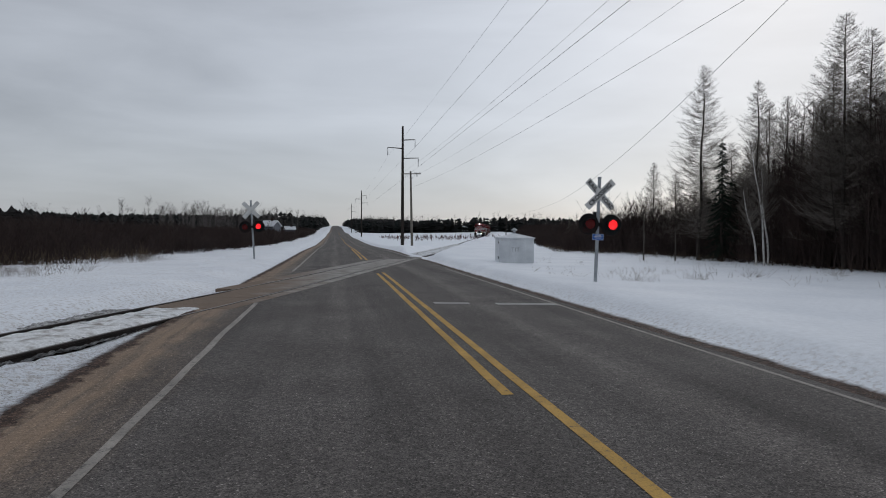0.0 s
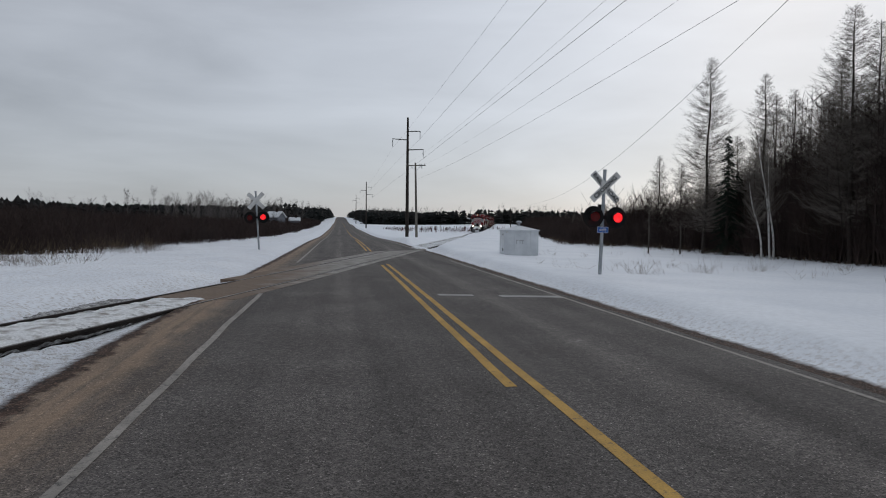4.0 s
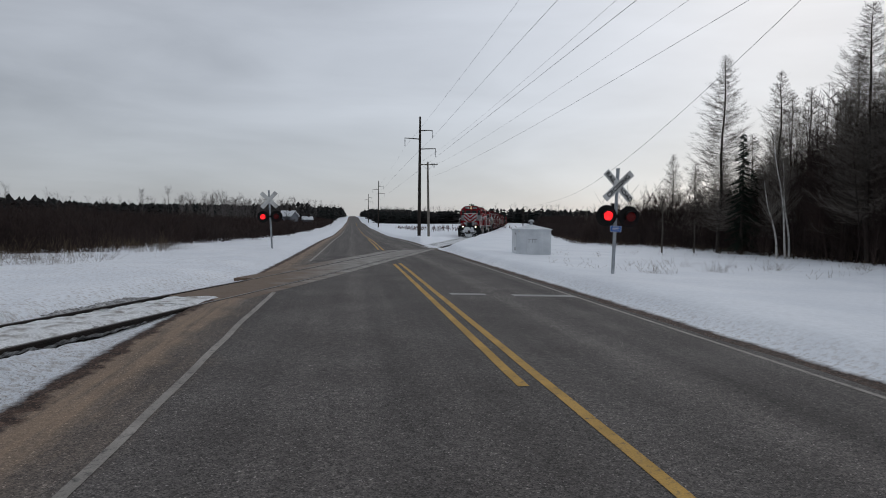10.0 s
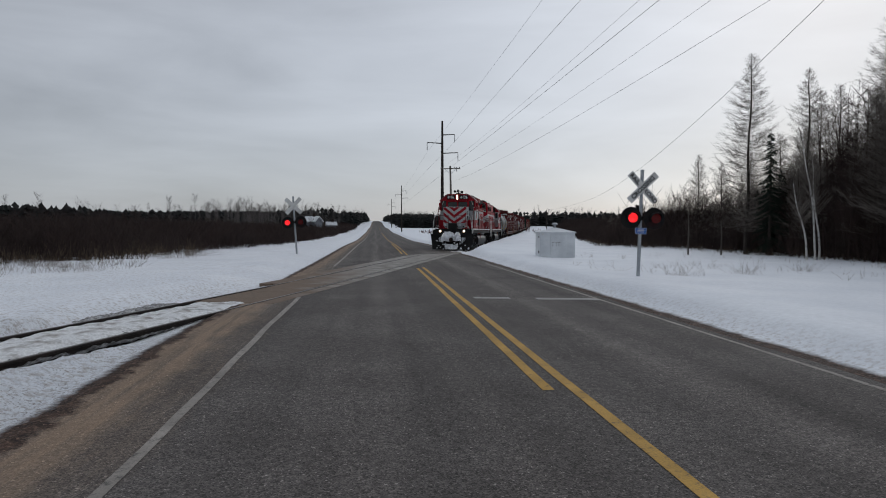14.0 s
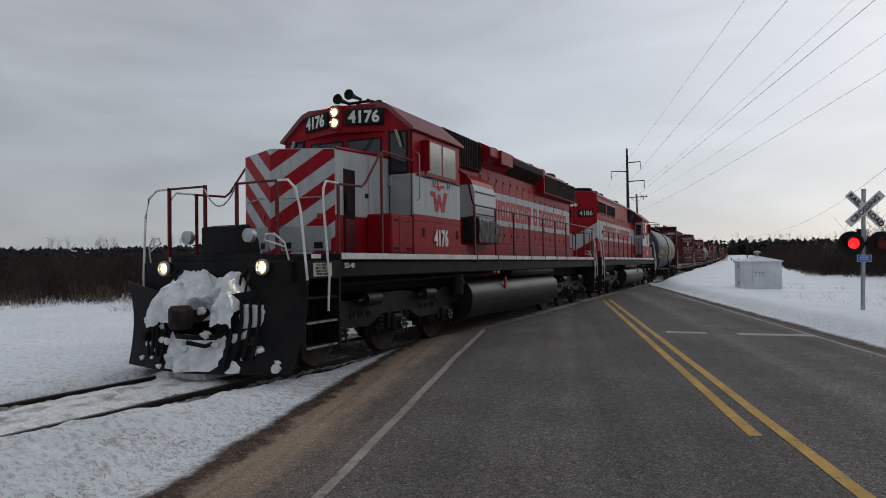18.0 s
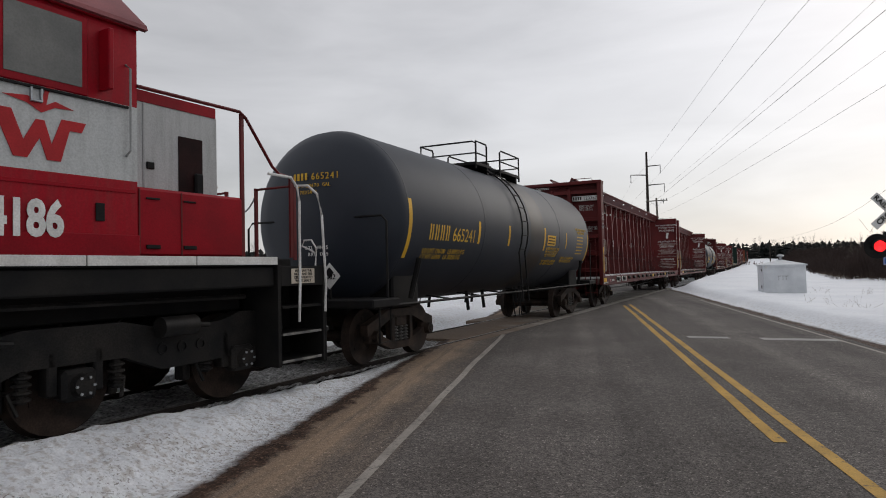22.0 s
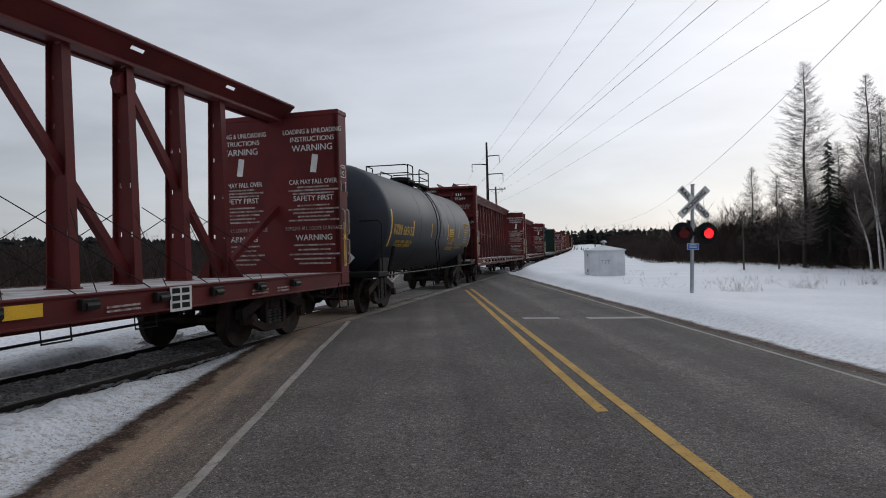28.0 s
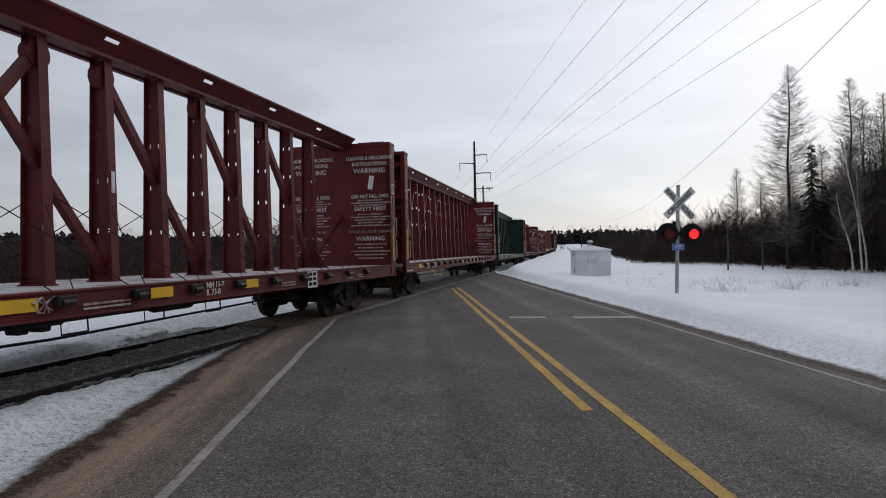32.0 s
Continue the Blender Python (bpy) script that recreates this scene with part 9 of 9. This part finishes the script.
def far_conifer(g, x, y, z, h, w, rnd):
    """An uneven, round-shouldered evergreen: rings of ragged boughs."""
    layers, n = 6, 7
    crook = rnd.uniform(-0.12, 0.12) * w
    for j in range(layers):
        q = j / layers
        z0 = z + h * (0.04 + 0.84 * q)
        r = w * (1 - q ** 2.2) * rnd.uniform(0.75, 1.2) + 0.12 * w
        k = len(g.v)
        for i in range(n):
            a = 6.283 * (i + rnd.uniform(-0.35, 0.35)) / n
            rr = r * rnd.uniform(0.55, 1.2)
            g.v.append((x + crook * q + rr * math.cos(a), y + rr * math.sin(a), z0 + h * rnd.uniform(-0.06, 0.06)))
        g.v.append((x + crook * q + rnd.uniform(-0.3, 0.3) * r, y, min(z + h, z0 + h * rnd.uniform(0.09, 0.17))))
        for i in range(n):
            g.f.append((k + i, k + (i + 1) % n, k + n))
            g.m.append(0)


def far_bare(g, x, y, z, h, rnd):
    p = Vector((x, y, z))
    top = p + Vector((rnd.gauss(0, 0.3), 0, h))
    twig(g, p, top, 0.05, 0.010)
    for i in range(26):
        s = p.lerp(top, rnd.uniform(0.25, 0.95))
        a = rnd.uniform(0, 6.283)
        ln = h * rnd.uniform(0.08, 0.2)
        e = s + Vector((math.cos(a) * ln * 0.55, math.sin(a) * ln * 0.55, ln))
        twig(g, s, e, 0.014, 0.007)
        for _ in range(5):
            c = s.lerp(e, rnd.uniform(0.3, 0.9))
            b = rnd.uniform(0, 6.283)
            twig(g, c, c + Vector((math.cos(b) * ln * 0.3, math.sin(b) * ln * 0.3, ln * 0.35)), 0.011, 0.006)


def build_far_woods():
    rnd = random.Random(21)
    g, b = G(), G()

    def stand(line, deep, gap, h0, h1, bare, wide=0.2):
        for x, y, nx, ny in along(line, gap):
            for k in range(deep):
                px, py = x + nx * (k * 7 + rnd.uniform(0, 7)) + rnd.uniform(-2, 2), y + ny * (k * 7 + rnd.uniform(0, 7)) + rnd.uniform(-2, 2)
                h = rnd.uniform(h0, h1) * (1 + 0.18 * nz(px, py, 0.02, 61))
                z = ground_z(px, py) - 0.3
                if rnd.random() < bare:
                    far_bare(b, px, py, z, h * 1.1, rnd)
                else:
                    far_conifer(g, px, py, z, h, h * wide * rnd.uniform(0.7, 1.2), rnd)

    # left: woods behind the brush, from beside the camera round to the road's far end
    stand([(-20, 420), (-34, 260), (-60, 190), (-95, 150), (-150, 105), (-190, 50), (-210, -30)], 5, 1.0, 7.9, 9.3, 0.05, 0.26)
    stand([(-46, 150), (-38, 168), (-29, 200)], 3, 1.3, 5.0, 8.6, 1.0)
    stand([(-9, 900), (-10, 600), (-14, 420), (-22, 300)], 4, 2.6, 7, 11, 0.2, 0.28)
    # right of the road: a dark stand across the field
    stand([(150, 330), (95, 345), (70, 350), (40, 350), (24, 345), (16, 420), (13, 900)], 5, 1.7, 6.5, 9.5, 0.1, 0.30)
    stand([(86, 300), (78, 318)], 3, 2.0, 7, 8.5, 0.3, 0.32)
    stand([(260, 240), (200, 300), (150, 330)], 3, 3.0, 8, 11, 0.5, 0.3)
    # low brush in the field by the poles
    low = G()
    for i in range(300):
        x, y = rnd.uniform(14, 44), rnd.uniform(155, 225)
        far_bare(low, x, y, ground_z(x, y) - 0.2, rnd.uniform(0.6, 1.3) * (1 + 0.5 * nz(x, y, 0.05, 71)), rnd)
    ob = part("field_brush", low, M_REDBRUSH, smooth=0)
    tagged(ob, "low red-brown brush in the snowy field", "brush", kind="stuff")
    ob = part("far_evergreen_woods", g, M_FAR, smooth=0)
    tagged(ob, "dark evergreen woods on the horizon", "woods", kind="stuff")
    ob = part("far_bare_woods", b, M_FARB, smooth=0)
    tagged(ob, "bare grey-brown trees on the horizon", "woods", kind="stuff")


build_far_woods()


def far_house(x, y, w, d, h, turn, label):
    t = thing("far_house", label, "house", "houses behind the brush", at=pose(x, y, ground_z(x, y) - 0.2, 0, 0, turn))
    part("wall", G().box(-w, w, -d, d, 0, h).prism([(-d, h), (d, h), (0, h + d * 0.62)], 0, -w, w), M_HOUSE, t, "grey house wall", smooth=0)
    for q in (-1, 1):
        part("roof", G().prism([(q * (d + 0.35), h - 0.22), (0, h + d * 0.62), (0, h + d * 0.62 + 0.22), (q * (d + 0.35), h + 0.02)], 0, -w - 0.3, w + 0.3), M_SNOWCLUMP, t, "snow-covered roof slope", smooth=0)
    for q in (-0.5, 0.4):
        part("window", G().box(w * q - 0.4, w * q + 0.4, -d - 0.03, -d + 0.02, h * 0.4, h * 0.75), M_GLASSD, t, "dark window pane", smooth=0)
    part("chimney", G().box(w * 0.3 - 0.3, w * 0.3 + 0.3, -0.3, 0.3, h, h + d * 0.62 + 0.9), M_RUST, t)
    return t


M_HOUSE = mat("weathered_house_siding", (0.20, 0.21, 0.235), 0.8, second=(0.14, 0.15, 0.165), scale=1.0)
far_house(-16.0, 171, 1.7, 1.9, 3.45, -25, "grey house with a snow-covered roof behind the brush")
far_house(-12.0, 182, 1.2, 1.0, 2.6, 12, "low grey shed with a snow-covered roof behind the brush")


def build_grass():
    rnd = random.Random(31)
    g = G()
    spots = []
    for i in range(90):
        az, d = rnd.uniform(17, 48), rnd.uniform(24, 44)
        x, y = d * math.sin(radians(az)), d * math.cos(radians(az))
        if 7.5 < x < 25:
            spots.append((x, y, rnd.randint(1, 5), 0.28))
    west = along(LEFT_EDGE[:6], 1.0)
    for i in range(800):
        x, y, nx, ny = rnd.choice(west)
        d = 4.6 * rnd.random() ** 1.7 - 0.4
        spots.append((x + nx * d, y + ny * d, rnd.randint(4, 11), rnd.uniform(0.45, 1.0)))
    for i in range(90):
        x, y = rnd.uniform(-16, -9.5), rnd.uniform(20, 29)
        if x < -8.6 - (29 - y) * 0.22:
            spots.append((x, y, rnd.randint(6, 14), rnd.uniform(0.3, 0.49)))
    for i in range(150):
        x, y, nx, ny = rnd.choice(along(RIGHT_EDGE[1:5], 1.0))
        d = -rnd.uniform(0.0, 2.0)
        spots.append((x + nx * d, y + ny * d, rnd.randint(4, 10), 0.5))
    for x, y in ((13.5, 22.5), (20.5, 24.0), (10.2, 21.0), (16.8, 24.0)):
        spots.append((x, y, 40, 0.40))
    for x, y, n, h in spots:
        z = ground_z(x, y)
        for k in range(n):
            wide = 0.12 if h < 0.4 else 0.26
            p = Vector((x + rnd.gauss(0, wide), y + rnd.gauss(0, wide), z - 0.05))
            twig(g, p, p + Vector((rnd.gauss(0, wide), rnd.gauss(0, wide), h * rnd.uniform(0.5, 1.2))), 0.0035 if h < 0.5 else 0.006, 0.002)
    ob = part("dry_grass", g, M_STRAW, smooth=0)
    tagged(ob, "dry brown grass stalks standing out of the snow", "grass", kind="stuff")


build_grass()


# ---- movement: the train rolls through, the lamps flash ----
FRONT = [(0, 188), (6, 111), (9, 79), (12, 48), (13, 37), (16, 3.8), (17, -6.6), (18, -16.6), (19, -26.4), (20, -36.1), (21, -45.8), (22, -55.4), (24, -74.5), (25, -84.0), (26, -93.9), (29, -122.2), (30, -130.8), (31, -139.3), (32, -148.1)]


def front_at(t):
    """How far the front of the train is past the crossing at t seconds."""
    k = 1
    while k < len(FRONT) - 1 and t > FRONT[k][0]:
        k += 1
    (a, p), (b, q) = FRONT[k - 1], FRONT[k]
    return p + (q - p) * (t - a) / (b - a)


def vehicle_pose(t, middle, half, back):
    s = front_at(t) + middle
    p, _ = track_at(s - half)
    q, _ = track_at(s + half)
    zp, zq = rail_z(s - half), rail_z(s + half)
    c, d = (p + q) / 2, p - q
    yaw = math.degrees(math.atan2(d.y, d.x))
    pitch = -math.degrees(math.atan2(zp - zq, d.length))
    if back:
        yaw, pitch = yaw + 180, -pitch
    return pose(c.x, c.y, (zp + zq) / 2, 0, pitch, yaw)


FLASH_0, FLASH = 0.42, 0.6571      # the lamps change over at these steps


def flash_rows(first_lit, x, z):
    """Rows for one lens, which turns its lit or its dark face to the road."""
    turn = 0.0 if first_lit else 180.0
    at = lambda a: pose(x, -0.335, z, 0, 0, a)
    rows = [(0.0, at(turn))]
    k = 0
    while FLASH_0 + k * FLASH < 31.9:
        f = round((FLASH_0 + k * FLASH) * FPS)
        for j in range(4):
            rows.append(((f + j - 1) / FPS, at(turn + 60 * j)))
        turn += 180
        k += 1
    if rows[-1][0] < 32:
        rows.append((32.0, at(turn)))
    return rows


def roll_rows(ob, r, back):
    """Rows for a wheelset that rolls with the train's way."""
    x, z = ob.matrix_basis.translation.x, ob.matrix_basis.translation.z
    rows = []
    for k in range(0, 32 * FPS + 1):
        way = front_at(0) - front_at(k / FPS)
        rows.append((k / FPS, pose(x, 0, z, 0, math.degrees(way / r) % 360 * (-1 if back else 1), 0)))
    return rows


ROLLING = [(WHEELS_A, 0.508, False), (WHEELS_B, 0.508, True), (WHEELS_C, 0.457, False), (WHEELS_D, 0.457, False), (WHEELS_E, 0.457, False), (WHEELS_F, 0.457, False)]


def clear_rows(block, s):
    """Rows for a block of snow that the plough turns out to the far side of the track."""
    hit = next(k / 100 for k in range(1300, 3200) if front_at(k / 100) < s + 0.7)
    p, a = track_at(s)
    yaw = 90 - math.degrees(a)
    m = pose(p.x, p.y, rail_z(s), 0, 0, yaw)
    turn = 25 * math.sin(s * 7)
    mid = m @ pose(-0.35, 0.85, 0.18, -12, 0, turn * 0.5)
    end = m @ pose(-0.6 + 0.3 * math.sin(s * 3), 2.2 + 0.25 * math.sin(s * 5), 0.03, 3, 0, turn * 0.6)
    return [(0, m), (hit, m), (hit + 0.2, mid), (hit + 0.45, end), (32, end)]


def motions():
    for lenses in (FLIPS_A, FLIPS_B):
        for lens, x, lit in zip(lenses, (-0.375, 0.375), (False, True)):
            walk(lens, flash_rows(lit, x, LAMP_Z))
    for ob, middle, half, back in TRAIN:
        walk(ob, [(t, vehicle_pose(t, middle, half, back)) for t in range(33)])
    for block, s in SNOW_BLOCKS:
        walk(block, clear_rows(block, s))
    for wheels, r, back in ROLLING:
        for ob in wheels:
            walk(ob, roll_rows(ob, r, back))


motions()
